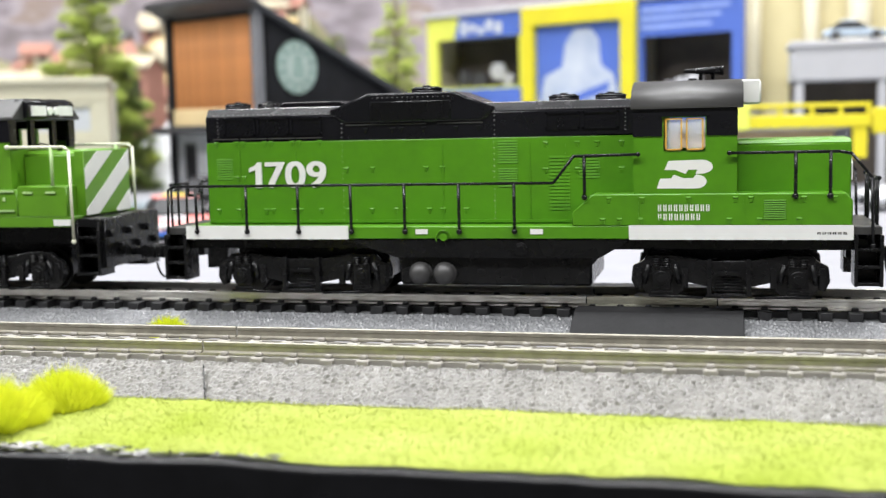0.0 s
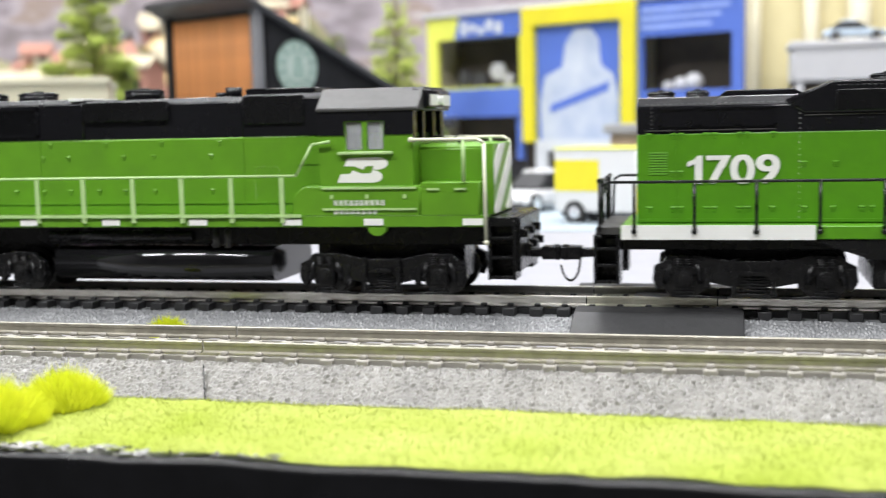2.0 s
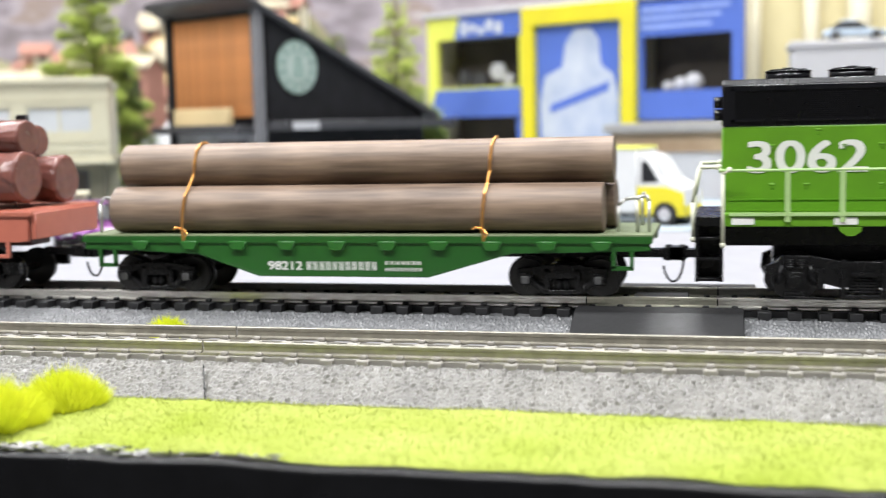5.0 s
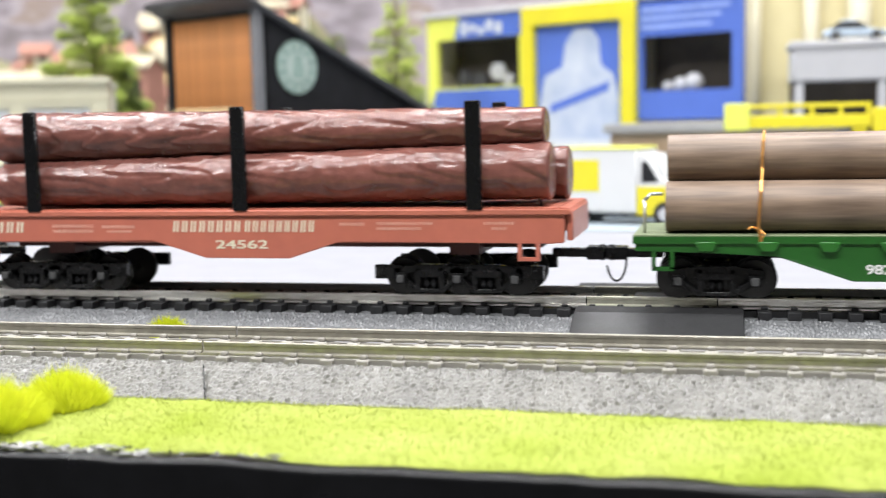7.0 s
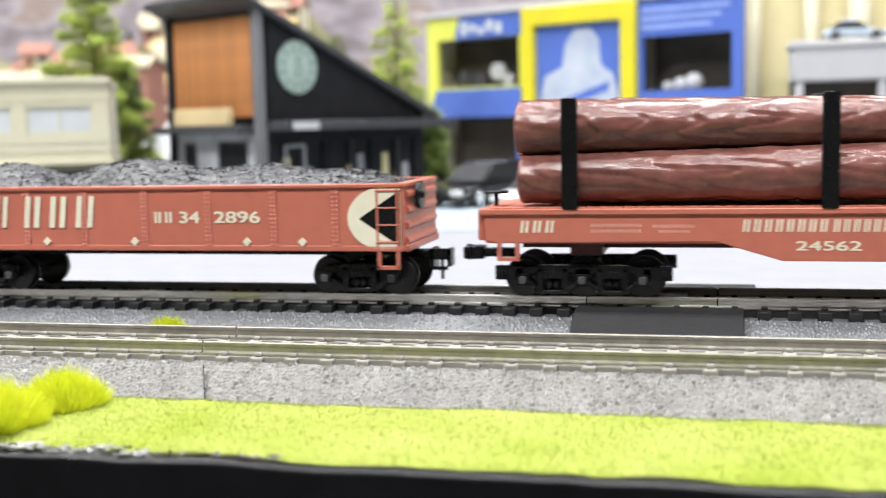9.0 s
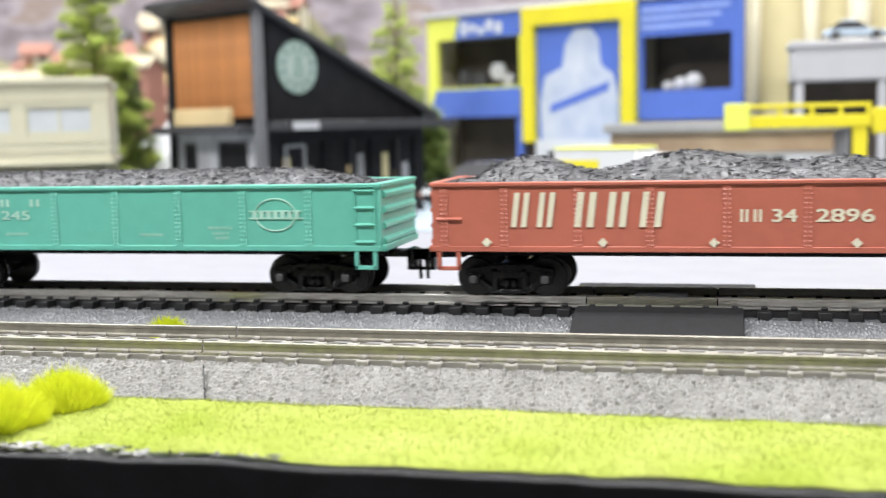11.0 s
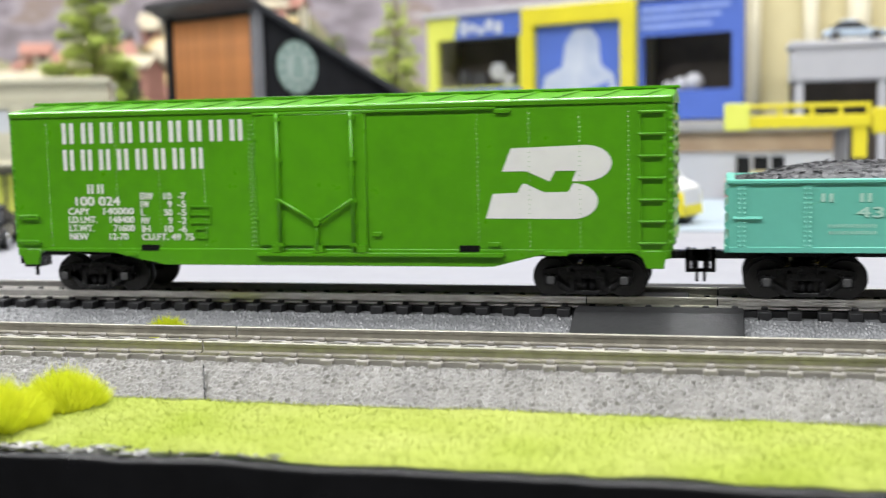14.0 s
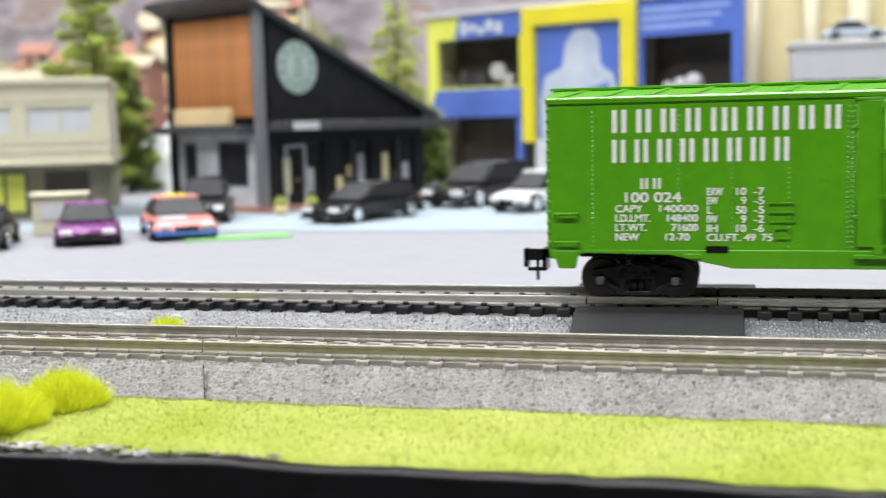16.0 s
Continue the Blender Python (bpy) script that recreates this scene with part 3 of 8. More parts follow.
def frame_loco(axles):
    a, b = axles
    c, hw = (a + b) / 2, (b - a) / 2
    bm = bmesh.new()
    for s in (-1, 1):
        lo, hi = (min(s * 12.4, s * 14.6), max(s * 12.4, s * 14.6))
        lo2, hi2 = (min(s * 14.4, s * 16.0), max(s * 14.4, s * 16.0))
        lo3, hi3 = (min(s * 14.0, s * 15.2), max(s * 14.0, s * 15.2))
        prism(bm, [(a - 7.4, 5.0), (a - 7.0, 8.6), (a - 4.8, 9.6), (a - 3.4, 11.2), (a + 3.4, 11.2), (c - 5, 9.8), (c + 5, 9.8), (b - 3.4, 11.2), (b + 3.4, 11.2), (b + 4.8, 9.6), (b + 7.0, 8.6), (b + 7.4, 5.0), (b + 6.2, 2.6), (b + 4.8, 3.0), (b + 4.6, 6.0), (b - 4.6, 6.4), (b - 6, 4.6), (c + 5.2, 3.6), (c - 5.2, 3.6), (a + 6, 4.6), (a + 4.6, 6.4), (a - 4.6, 6.0), (a - 4.8, 3.0), (a - 6.2, 2.6)], lo, hi)
        for ax in (a, b):
            box(bm, ax - 2.2, ax + 2.2, lo, hi + (0.8 if s > 0 else 0), 3.2, 8.6) if s > 0 else box(bm, ax - 2.2, ax + 2.2, lo - 0.8, hi, 3.2, 8.6)
            cyl(bm, (ax, s * 14.2, 5.6), (ax, s * 16.0, 5.6), 1.9, 14)
            cyl(bm, (ax, s * 15.8, 5.6), (ax, s * 16.5, 5.6), 1.1, 10)
            for e in (-1, 1):
                for q in range(4):
                    cyl(bm, (ax + e * 1.25, s * 15.1, 8.4 + q * 0.55), (ax + e * 1.25, s * 15.1, 8.75 + q * 0.55), 1.0, 8)
                cyl(bm, (ax + e * 4.2, s * 14.8, 4.2), (ax + e * 3.2, s * 14.8, 9.0), 0.7, 8)
                box(bm, ax + e * 5.6 - 0.8, ax + e * 5.6 + 0.8, lo3, hi3, 3.2, 8.2)
            box(bm, ax - 2.6, ax + 2.6, lo3, hi3, 1.6, 2.5)
        # hanger and leaf spring in the middle
        for e in (-1, 1):
            box(bm, c + e * 4.6 - 0.6, c + e * 4.6 + 0.6, lo2, hi2, 1.6, 10.4)
        box(bm, c - 5.4, c + 5.4, lo2, hi2, 1.2, 2.0)
        for q in range(5):
            box(bm, c - 3.6 + q * 0.15, c + 3.6 - q * 0.15, lo3, hi3, 2.4 + q * 0.75, 2.95 + q * 0.75)
        box(bm, c - 2.8, c + 2.8, lo2, hi2, 6.4, 7.4)
        tube(bm, [(a - 3, s * 16.1, 1.5), (c - 6, s * 16.1, 1.1)], 0.35)
        tube(bm, [(c + 6, s * 16.1, 1.1), (b + 3, s * 16.1, 1.5)], 0.35)
    box(bm, c - 4, c + 4, -13, 13, 5, 9.5)
    box(bm, a - 5, b + 5, -6, 6, 4, 13)
    return mesh_of("truck_frame", bm, PLASTIC_BLACK, 0.13)


FRAMES = {}
# lighter than the black frames: the sheen on the journals is put into this grey
JOURNAL_SHEEN = mat("journal_sheen_grey", (0.06, 0.06, 0.06), 0.4)


def truck(car, x, axles, radius, maker):
    key = (tuple(axles), radius)
    if key not in FRAMES:
        FRAMES[key] = maker(axles)
    fr = new("truck", FRAMES[key])
    fr.parent = car
    fr.location = (x * MM, 0, 0)
    if "cap" not in FRAMES:
        bm = bmesh.new()
        box(bm, -0.95, 0.95, -0.35, 0.2, -1.0, 1.0)
        FRAMES["cap"] = mesh_of("journal_cap", bm, JOURNAL_SHEEN, 0.2)
    if radius < 5:
        for a in axles:
            cap = new("journal_cap", FRAMES["cap"])
            cap.parent = fr
            cap.location = (a * MM, -14.65 * MM, 4.75 * MM)
    for a in axles:
        w = new("wheelset", WHEELS[radius])
        w.parent = fr
        w.location = (a * MM, 0, radius * MM)
        rolling.append((w, a, radius))
    return fr


def coupler(car, x, d, hose=True, z=10.2, metal=False):
    bm = bmesh.new()
    box(bm, min(x - d * 6, x + d * 5), max(x - d * 6, x + d * 5), -1.6, 1.6, z - 1.1, z + 1.1)
    box(bm, min(x + d * 3, x + d * 7.6), max(x + d * 3, x + d * 7.6), -2.3, 2.3, z - 1.7, z + 1.7)
    box(bm, min(x + d * 6.6, x + d * 8.4), max(x + d * 6.6, x + d * 8.4), 0.6 * d, 2.8 * d, z - 1.6, z + 1.6) if d > 0 else box(bm, x - 8.4, x - 6.6, -2.8, -0.6, z - 1.6, z + 1.6)
    cyl(bm, (x + d * 7.0, -1.0, z - 1.9), (x + d * 7.0, -1.0, z + 2.2), 0.9, 10)
    ob = part("coupler", bm, PLASTIC_BLACK, car, "", 0.2)
    if hose:
        bm = bmesh.new()
        pts = [(x + d * (3.2 + 2.6 * (1 - math.cos(math.pi * k / 9))), -2.4, z - 1.0 - 6.2 * math.sin(math.pi * k / 9)) for k in range(0, 9)]
        tube(bm, pts, 0.32, 6)
        part("trip_hose", bm, PLASTIC_BLACK, ob)
    return ob


def hook_coupler(car, x, d, z=9.8):
    """The square hook-and-horn sort."""
    bm = bmesh.new()
    box(bm, min(x - d * 5, x + d * 4), max(x - d * 5, x + d * 4), -1.8, 1.8, z - 0.9, z + 1.1)
    box(bm, min(x + d * 3, x + d * 9), max(x + d * 3, x + d * 9), -3.4, -2.4, z - 1.4, z + 1.6)
    box(bm, min(x + d * 3, x + d * 4.2), max(x + d * 3, x + d * 4.2), -3.4, 3.4, z - 4.2, z + 1.6)
    box(bm, min(x + d * 7.8, x + d * 9), max(x + d * 7.8, x + d * 9), -3.4, 1.0, z - 3.2, z + 1.6)
    box(bm, min(x + d * 3, x + d * 8), max(x + d * 3, x + d * 8), -3.2, -2.6, z - 4.2, z - 3.2)
    box(bm, min(x + d * 5.4, x + d * 6.2), max(x + d * 5.4, x + d * 6.2), -0.5, 0.5, z - 7.0, z - 1.0)
    return part("coupler", bm, PLASTIC_BLACK, car, "", 0.15)


# ---- locomotives ----
def louvres(bm, x0, x1, z0, z1, y, n, side=-1):
    h = (z1 - z0) / n
    for i in range(n):
        z = z0 + i * h
        prism(bm, [(y, z), (y + side * 0.17, z + h * 0.12), (y + side * 0.03, z + h * 0.8), (y, z + h * 0.8)], x0, x1, "x")


def hood_profile(hw, z0, z1, ch=2.0, drop=2.4):
    return [(-hw, z0), (hw, z0), (hw, z1 - drop), (hw - ch, z1), (-hw + ch, z1), (-hw, z1 - drop)]


def fan(car, x, z, r, tall=1.1):
    bm = bmesh.new()
    cyl(bm, (x, 0, z - 0.5), (x, 0, z + tall), r, 28, r * 0.97)
    cyl(bm, (x, 0, z + tall), (x, 0, z + tall + 0.3), r * 1.03, 28, r * 0.95)
    drum = part("roof_fan", bm, LOCO_BLACK, car, "round black roof fan")
    z += tall - 1.1
    bm = bmesh.new()
    for i in range(10):
        a = i * math.pi / 10
        dx, dy = math.cos(a) * r * 0.8, math.sin(a) * r * 0.8
        tube(bm, [(x - dx, -dy, z + 1.6), (x + dx, dy, z + 1.6)], 0.14, 5)
    part("fan_grille", bm, LOCO_BLACK, drum)
    bm = bmesh.new()
    cyl(bm, (x, 0, z + 1.4), (x, 0, z + 2.1), r * 0.25, 12)
    part("fan_hub", bm, LOCO_BLACK, drum)


def stanchion(car, x, y, z0, z1, m, r=0.42, foot=True):
    bm = bmesh.new()
    cyl(bm, (x, y, z0), (x, y, z1), r, 8)
    if foot:
        ball(bm, (x, y, z0 + 0.3), r * 1.8)
    part("stanchion", bm, m, car)


def handrail(car, pts, m, r=0.36, label=""):
    bm = bmesh.new()
    tube(bm, pts, r, 8)
    for p in (pts[0], pts[-1]):
        ball(bm, p, r * 1.7)
    part("handrail", bm, m, car, label)


def steps(car, x0, x1, z0, z1, m=None):
    """A stepwell at a corner of the deck, on both sides."""
    m = m or PLASTIC_BLACK
    for s in (-1, 1):
        bm = bmesh.new()
        ya, yb = sorted((s * 9.5, s * 17.2))
        box(bm, x0, x0 + 0.8, ya, yb, z0, z1)
        box(bm, x1 - 0.8, x1, ya, yb, z0, z1)
        box(bm, x0 + 0.7, x1 - 0.7, *sorted((s * 9.5, s * 10.3)), z0, z1)
        well = part("stepwell", bm, m, car, "black end steps", 0.12)
        for k in range(3):
            bm = bmesh.new()
            z = z0 + 0.2 + k * (z1 - z0) / 3
            box(bm, x0 + 0.1, x1 - 0.1, ya + 0.1, yb - 0.1, z, z + 0.7)
            part("tread", bm, m, well, "", 0.1)


HINGE = {}


def hinges(parent, xs, zs, y, m):
    """Door hinges, each its own part on one mesh."""
    if m not in HINGE:
        bm = bmesh.new()
        prism(bm, [(0, -0.7), (-0.14, -0.6), (-0.22, 0.0), (-0.2, 0.25), (-0.3, 0.35), (-0.3, 0.5), (0, 0.75)], -0.34, 0.34, "x")
        prism(bm, [(0, 0.3), (-0.2, 0.38), (-0.24, 0.6), (0, 0.85)], -0.62, 0.62, "x")
        HINGE[m] = mesh_of("door_hinge", bm, m)
    for x in xs:
        for z in zs:
            ob = new("door_hinge", HINGE[m])
            ob.parent = parent
            ob.location = (x * MM, y * MM, z * MM)


def loco_old(xc):
    """The older road switcher with the domed brake housing."""
    q = lambda x: x - xc
    car = thing("locomotive", 0, 0, 0, "green and black model diesel locomotive with black handrails", "locomotive")
    HW = 10.0
    # frame and sill
    bm = bmesh.new()
    box(bm, q(932), q(1101), -17.2, 17.2, 15.4, 18.6)
    part("deck", bm, LOCO_GREEN, car, "", 0.2)
    bm = bmesh.new()
    box(bm, q(932.2), q(977.6), -17.5, -17.1, 15.3, 18.8)
    part("sill_stripe", bm, WHITE_PAINT, car, "white sill stripe")
    bm = bmesh.new()
    box(bm, q(1049.3), q(1101.2), -17.5, -17.1, 15.3, 18.8)
    part("sill_stripe", bm, WHITE_PAINT, car, "white sill stripe")
    for x in (995.5, 1025):
        bm = bmesh.new()
        box(bm, q(x), q(x + 3.2), -17.35, -17.1, 16.6, 17.9)
        part("sill_patch", bm, WHITE_PAINT, car)
    bm = bmesh.new()
    box(bm, q(928), q(1105), -14, 14, 12.5, 15.4)
    part("underframe", bm, PLASTIC_BLACK, car, "", 0.2)
    # long hood, green below and black above
    bm = bmesh.new()
    box(bm, q(935.6), q(1050.4), -HW, HW, 18.5, 40.6)
    hood = part("long_hood", bm, LOCO_GREEN, car, "green hood side with door seams", 0.25)
    bm = bmesh.new()
    hinges(hood, [q(x) for x in (938.6, 944.4, 946.3, 952.4, 954.3, 960.2, 962.1, 968.0)], (22, 40.0), -HW, LOCO_GREEN)
    hinges(hood, [q(x) for x in (944.2, 946.2)], (30.8,), -HW, LOCO_GREEN)
    hinges(hood, [q(x) for x in (975.4, 982.0, 988.5, 990.8, 997.5, 1001.2, 1007.3)], (22,), -HW, LOCO_GREEN)
    hinges(hood, [q(x) for x in (975.2, 982.4, 996.8, 1001.2)], (32.8,), -HW, LOCO_GREEN)
    hinges(hood, [q(x) for x in (1028, 1036, 1041, 1047)], (32, 38.6), -HW, LOCO_GREEN)
    for x in (945.2, 961.2, 1001.2, 1024, 1033):
        box(bm, q(x) - 0.12, q(x) + 0.12, -HW - 0.16, -HW, 20.2, 38.5)
    for k in range(14):
        rivet(bm, q(974.2), -HW, 20 + k * 1.5)
        rivet(bm, q(1014.8), -HW, 20 + k * 1.5)
    box(bm, q(936), q(1050), -HW - 0.3, -HW, 19.0, 19.7)
    part("door_seam", bm, LOCO_GREEN, hood)
    for x0, x1, z0, z1, n in ((938.5, 943, 30.6, 36.4, 9), (1015.8, 1020.8, 28, 33, 8), (1015.8, 1020.8, 34, 40, 9), (1029, 1034, 22, 36, 16), (1036.5, 1041.5, 30, 36, 8)):
        bm = bmesh.new()
        louvres(bm, q(x0), q(x1), z0, z1, -HW, n)
        part("louvre_panel", bm, LOCO_GREEN, hood)
    bm = bmesh.new()
    prism(bm, hood_profile(HW, 40.6, 49.6), q(935.6), q(1050.4), "x")
    top = part("hood_top", bm, LOCO_BLACK, car, "black upper hood", 0.3)
    # winged brake housing
    bm = bmesh.new()
    prism(bm, [(q(970.5), 48.2), (q(981.5), 52.6), (q(1004.6), 52.6), (q(1015.5), 48.2), (q(1012), 45.0), (q(975), 45.0)], -HW - 0.6, HW + 0.6)
    dome = part("brake_housing", bm, LOCO_BLACK, car, "raised black brake housing", 0.5)
    bm = bmesh.new()
    box(bm, q(982.3), q(1003.8), -HW - 0.9, -HW - 0.4, 45.4, 50.4)
    part("housing_screen", bm, PLASTIC_BLACK, dome, "", 0.2)
    bm = bmesh.new()
    for k in range(16):
        rivet(bm, q(983 + k * 1.35), -HW - 0.6, 51.4, 0.22)
    tagged(part("rivets", bm, ROOF_GREY, dome), kind="stuff")
    # screens in the upper hood
    for x0, x1, z0, z1 in ((941, 950, 42.3, 47.0), (950.6, 959.5, 42.3, 47.0), (960, 968.6, 42.3, 47.0), (1028, 1036.6, 42.4, 46.8), (1037.4, 1046.4, 42.4, 46.8)):
        bm = bmesh.new()
        for a, b, c, d in ((x0, x1, z0, z0 + 0.5), (x0, x1, z1 - 0.5, z1), (x0, x0 + 0.5, z0, z1), (x1 - 0.5, x1, z0, z1)):
            box(bm, q(a), q(b), -HW - 0.35, -HW, c, d)
        for k in range(9):
            f = k / 9
            tube(bm, [(q(x0 + (x1 - x0) * f), -HW - 0.05, z0 + 0.4), (q(x0 + (x1 - x0) * min(1, f + 0.35)), -HW - 0.05, z0 + 0.4 + (z1 - z0 - 0.8) * min(1, (1 - f) / 0.35))], 0.12, 4)
        part("radiator_screen", bm, LOCO_BLACK, top, "mesh screen")
    bm = bmesh.new()
    for k in range(24):
        rivet(bm, q(938 + k * 1.45), -HW, 47.9, 0.2)
        rivet(bm, q(1026 + k * 0.95), -HW, 47.7, 0.2)
    for k in range(6):
        rivet(bm, q(939.2), -HW, 42 + k, 0.22)
        rivet(bm, q(974.2), -HW, 41.4 + k * 1.2, 0.25)
        rivet(bm, q(1015), -HW, 41.4 + k * 1.2, 0.25)
        rivet(bm, q(1048), -HW, 42 + k, 0.22)
    hinges(top, [q(x) for x in (980.8, 988.0, 990.4, 996.4, 1005, 1011)], (43,), -HW, LOCO_BLACK)
    for x0, x1, z in ((937.6, 945.0, 41.3), (945.6, 953.0, 41.3), (953.6, 961.0, 41.3), (961.6, 968.6, 41.3), (975.4, 981.6, 44.4), (982, 989.2, 44.4), (989.6, 997, 44.4), (1000, 1012, 44.4)):
        box(bm, q(x0), q(x1), -HW - 0.22, -HW, z, z + 0.3)
    tagged(part("rivets", bm, ROOF_GREY, top), kind="stuff")
    bm = bmesh.new()
    prism(bm, [(q(955), 49.4), (q(957), 51.0), (q(973), 51.0), (q(976), 49.4)], -7, 7)
    part("roof_hatch", bm, LOCO_BLACK, top, "", 0.3)
    for x, r in ((941, 3.6), (950, 3.0), (1031.5, 4.0), (1043.5, 4.0)):
        fan(car, q(x), 49.5, r)
    fan(car, q(995), 52.5, 4.2)
    # cab
    bm = bmesh.new()
    ztop = 47.4
    for s in (-1, 1):
        a, b = sorted((s * 16.6, s * 15.4))
        wall_with_holes(bm, q(1050.4), q(1074.8), 18.6, ztop, a, b, [(q(1057.6), q(1067.4), 36.6, 44.6)])
    for x0, x1 in ((1050.4, 1051.4), (1073.8, 1074.8)):
        box(bm, q(x0), q(x1), -15.4, 15.4, 18.6, 40.5)
        box(bm, q(x0), q(x1), -15.4, -9, 40.5, ztop)
        box(bm, q(x0), q(x1), 9, 15.4, 40.5, ztop)
        box(bm, q(x0), q(x1), -1.5, 1.5, 40.5, ztop)
    cab = part("cab", bm, LOCO_GREEN, car, "green cab side with framed windows")
    bm = bmesh.new()
    wall_with_holes(bm, q(1050.3), q(1074.9), 40.2, 47.6, -16.8, -16.45, [(q(1057.3), q(1067.7), 40.2, 44.9)])
    part("cab_black_band", bm, LOCO_BLACK, cab, "black upper cab side")
    bm = bmesh.new()
    prof = []
    for i in range(25):
        a = math.pi * i / 24
        prof.append((17.3 * math.cos(a), 47.2 + 6.6 * max(0.0, math.sin(a)) ** 0.75))
    prism(bm, prof + [(-17.3, 46.8), (17.3, 46.8)], q(1049.9), q(1076.2), "x")
    for f in bm.faces:
        f.smooth = len(f.verts) == 4 and f.calc_center_median().z > 47.3
    part("cab_roof", bm, ROOF_GREY, cab, "dark grey rounded cab roof")
    for x0, x1 in ((1058.0, 1062.0), (1062.9, 1067.0)):
        bm = bmesh.new()
        for a, b, c, d in ((x0, x1, 36.8, 37.15), (x0, x1, 44.15, 44.5), (x0, x0 + 0.35, 36.8, 44.5), (x1 - 0.35, x1, 36.8, 44.5)):
            box(bm, q(a), q(b), -16.9, -16.2, c, d)
        w = part("window_frame", bm, AMBER, cab, "amber window frame")
        bm = bmesh.new()
        box(bm, q(x0) + 0.3, q(x1) - 0.3, -16.55, -16.4, 37.1, 44.2)
        part("pane", bm, GLASS, w).visible_shadow = False
    bm = bmesh.new()
    box(bm, q(1056.8), q(1068.2), -17.2, -16.4, 44.9, 45.5)
    part("rain_strip", bm, LOCO_BLACK, cab)
    # number board and horn
    bm = bmesh.new()
    box(bm, q(1075.6), q(1080.4), -9, 9, 47.5, 53.4)
    part("headlight_box", bm, WHITE_PAINT, cab, "white lit number box", 0.4)
    bm = bmesh.new()
    for y in (-2.6, -1.2):
        cyl(bm, (q(1062), y, 56.0), (q(1071), y, 56.0), 0.5, 10, 1.1)
        cyl(bm, (q(1071), y, 56.0), (q(1071.6), y, 56.0), 1.2, 10)
    tube(bm, [(q(1066), -2, 53.4), (q(1066), -2, 56)], 0.5)
    tube(bm, [(q(1069), -1, 53.4), (q(1069), -1, 56)], 0.5)
    cyl(bm, (q(1064), -2, 53.4), (q(1064), -2, 54.2), 1.1, 10)
    part("horn", bm, PLASTIC_BLACK, cab, "black roof air horn")
    # low nose
    bm = bmesh.new()
    prism(bm, hood_profile(10.5, 18.5, 39.0, 1.2, 1.2), q(1074.8), q(1101.2), "x")
    nose = part("nose", bm, LOCO_GREEN, car, "low green nose", 0.3)
    bm = bmesh.new()
    for y0, y1, z0, z1 in ((-10.2, -3, 19, 24), (-10.2, 0, 29, 33)):
        prism(bm, [(y0, z0), (y1, z1), (y1, z1 + 4), (y0, z0 + 4)], q(1101.1), q(1101.5), "x")
    part("nose_stripe", bm, WHITE_PAINT, nose)
    # side boxes below the cab and nose
    bm = bmesh.new()
    prism(bm, [(q(1035.4), 18.6), (q(1101), 18.6), (q(1101), 24.6), (q(1099.5), 26.4), (q(1040.5), 26.4), (q(1035.4), 22)], -17.3, -10)
    bx2 = part("battery_box", bm, LOCO_GREEN, car, "", 0.3)
    bm = bmesh.new()
    prism(bm, [(q(1035.4), 18.6), (q(1101), 18.6), (q(1101), 24.6), (q(1099.5), 26.4), (q(1040.5), 26.4), (q(1035.4), 22)], 10, 17.3)
    part("battery_box", bm, LOCO_GREEN, car, "", 0.3)
    bm = bmesh.new()
    hinges(bx2, [q(x) for x in (1044.5, 1052.5, 1063.5, 1074.5, 1078, 1090, 1097)], (24.9,), -17.3, LOCO_GREEN)
    hinges(bx2, [q(x) for x in (1043, 1047, 1052, 1057, 1073, 1080, 1089)], (19.8,), -17.3, LOCO_GREEN)
    for x in (1051.5, 1076.4):
        box(bm, q(x) - 0.15, q(x) + 0.15, -17.5, -17.3, 19, 26)
    part("door_seam", bm, LOCO_GREEN, bx2)
    bm = bmesh.new()
    louvres(bm, q(1081), q(1086), 20.2, 25, -17.3, 9)
    part("louvre_panel", bm, LOCO_GREEN, bx2)
    # lettering
    bm = bmesh.new()
    prism(bm, [(q(949.6), 28.4), (q(951.4), 28.4), (q(951.4), 35.2), (q(950.2), 35.2), (q(949.4), 34.3), (q(947.8), 33.7), (q(947.8), 32.5), (q(949.6), 33.2)], -HW - 0.3, -HW)
    part("road_number", bm, WHITE_PAINT, car, "white road number")
    lettering("709", q(952.6), q(969.4), 28.4, 35.2, -HW - 0.18, WHITE_PAINT, car, 0.0, name="road_number", tint="white road number")
    emblem(q(1056.0), q(1069.2), 27.6, 34.6, -16.62, WHITE_PAINT, cab)
    bars(10, q(1056.2), q(1068.8), 22.2, 23.8, -17.32, WHITE_PAINT, car)
    bars(8, q(1056.2), q(1066.6), 20.0, 21.6, -17.32, WHITE_PAINT, car)
    bars(6, q(1093), q(1100), 16.6, 17.2, -17.52, LOCO_BLACK, car)
    # rails
    z = 29.3
    for s in (-1, 1):
        y = s * 17.6
        handrail(car, [(q(927), y, 16), (q(927.5), y, z - 1), (q(929), y, z), (q(1031), y, z), (q(1036), y, 35.8), (q(1051.6), y, 36.0)], PLASTIC_BLACK, label="thin black handrail")
        handrail(car, [(q(1073), y, 36.0), (q(1098), y, 36.0), (q(1100.5), y, 35.5), (q(1105), y, 30), (q(1105.5), y, 14)], PLASTIC_BLACK)
        for x in (935.4, 949.7, 964.1, 978.5, 992.8, 1007, 1021.1):
            stanchion(car, q(x), y, 17, z, PLASTIC_BLACK)
        stanchion(car, q(1038.6), y, 25.4, 35.8, PLASTIC_BLACK)
        for x in (1088.1, 1095.9):
            stanchion(car, q(x), y, 25.4, 36, PLASTIC_BLACK)
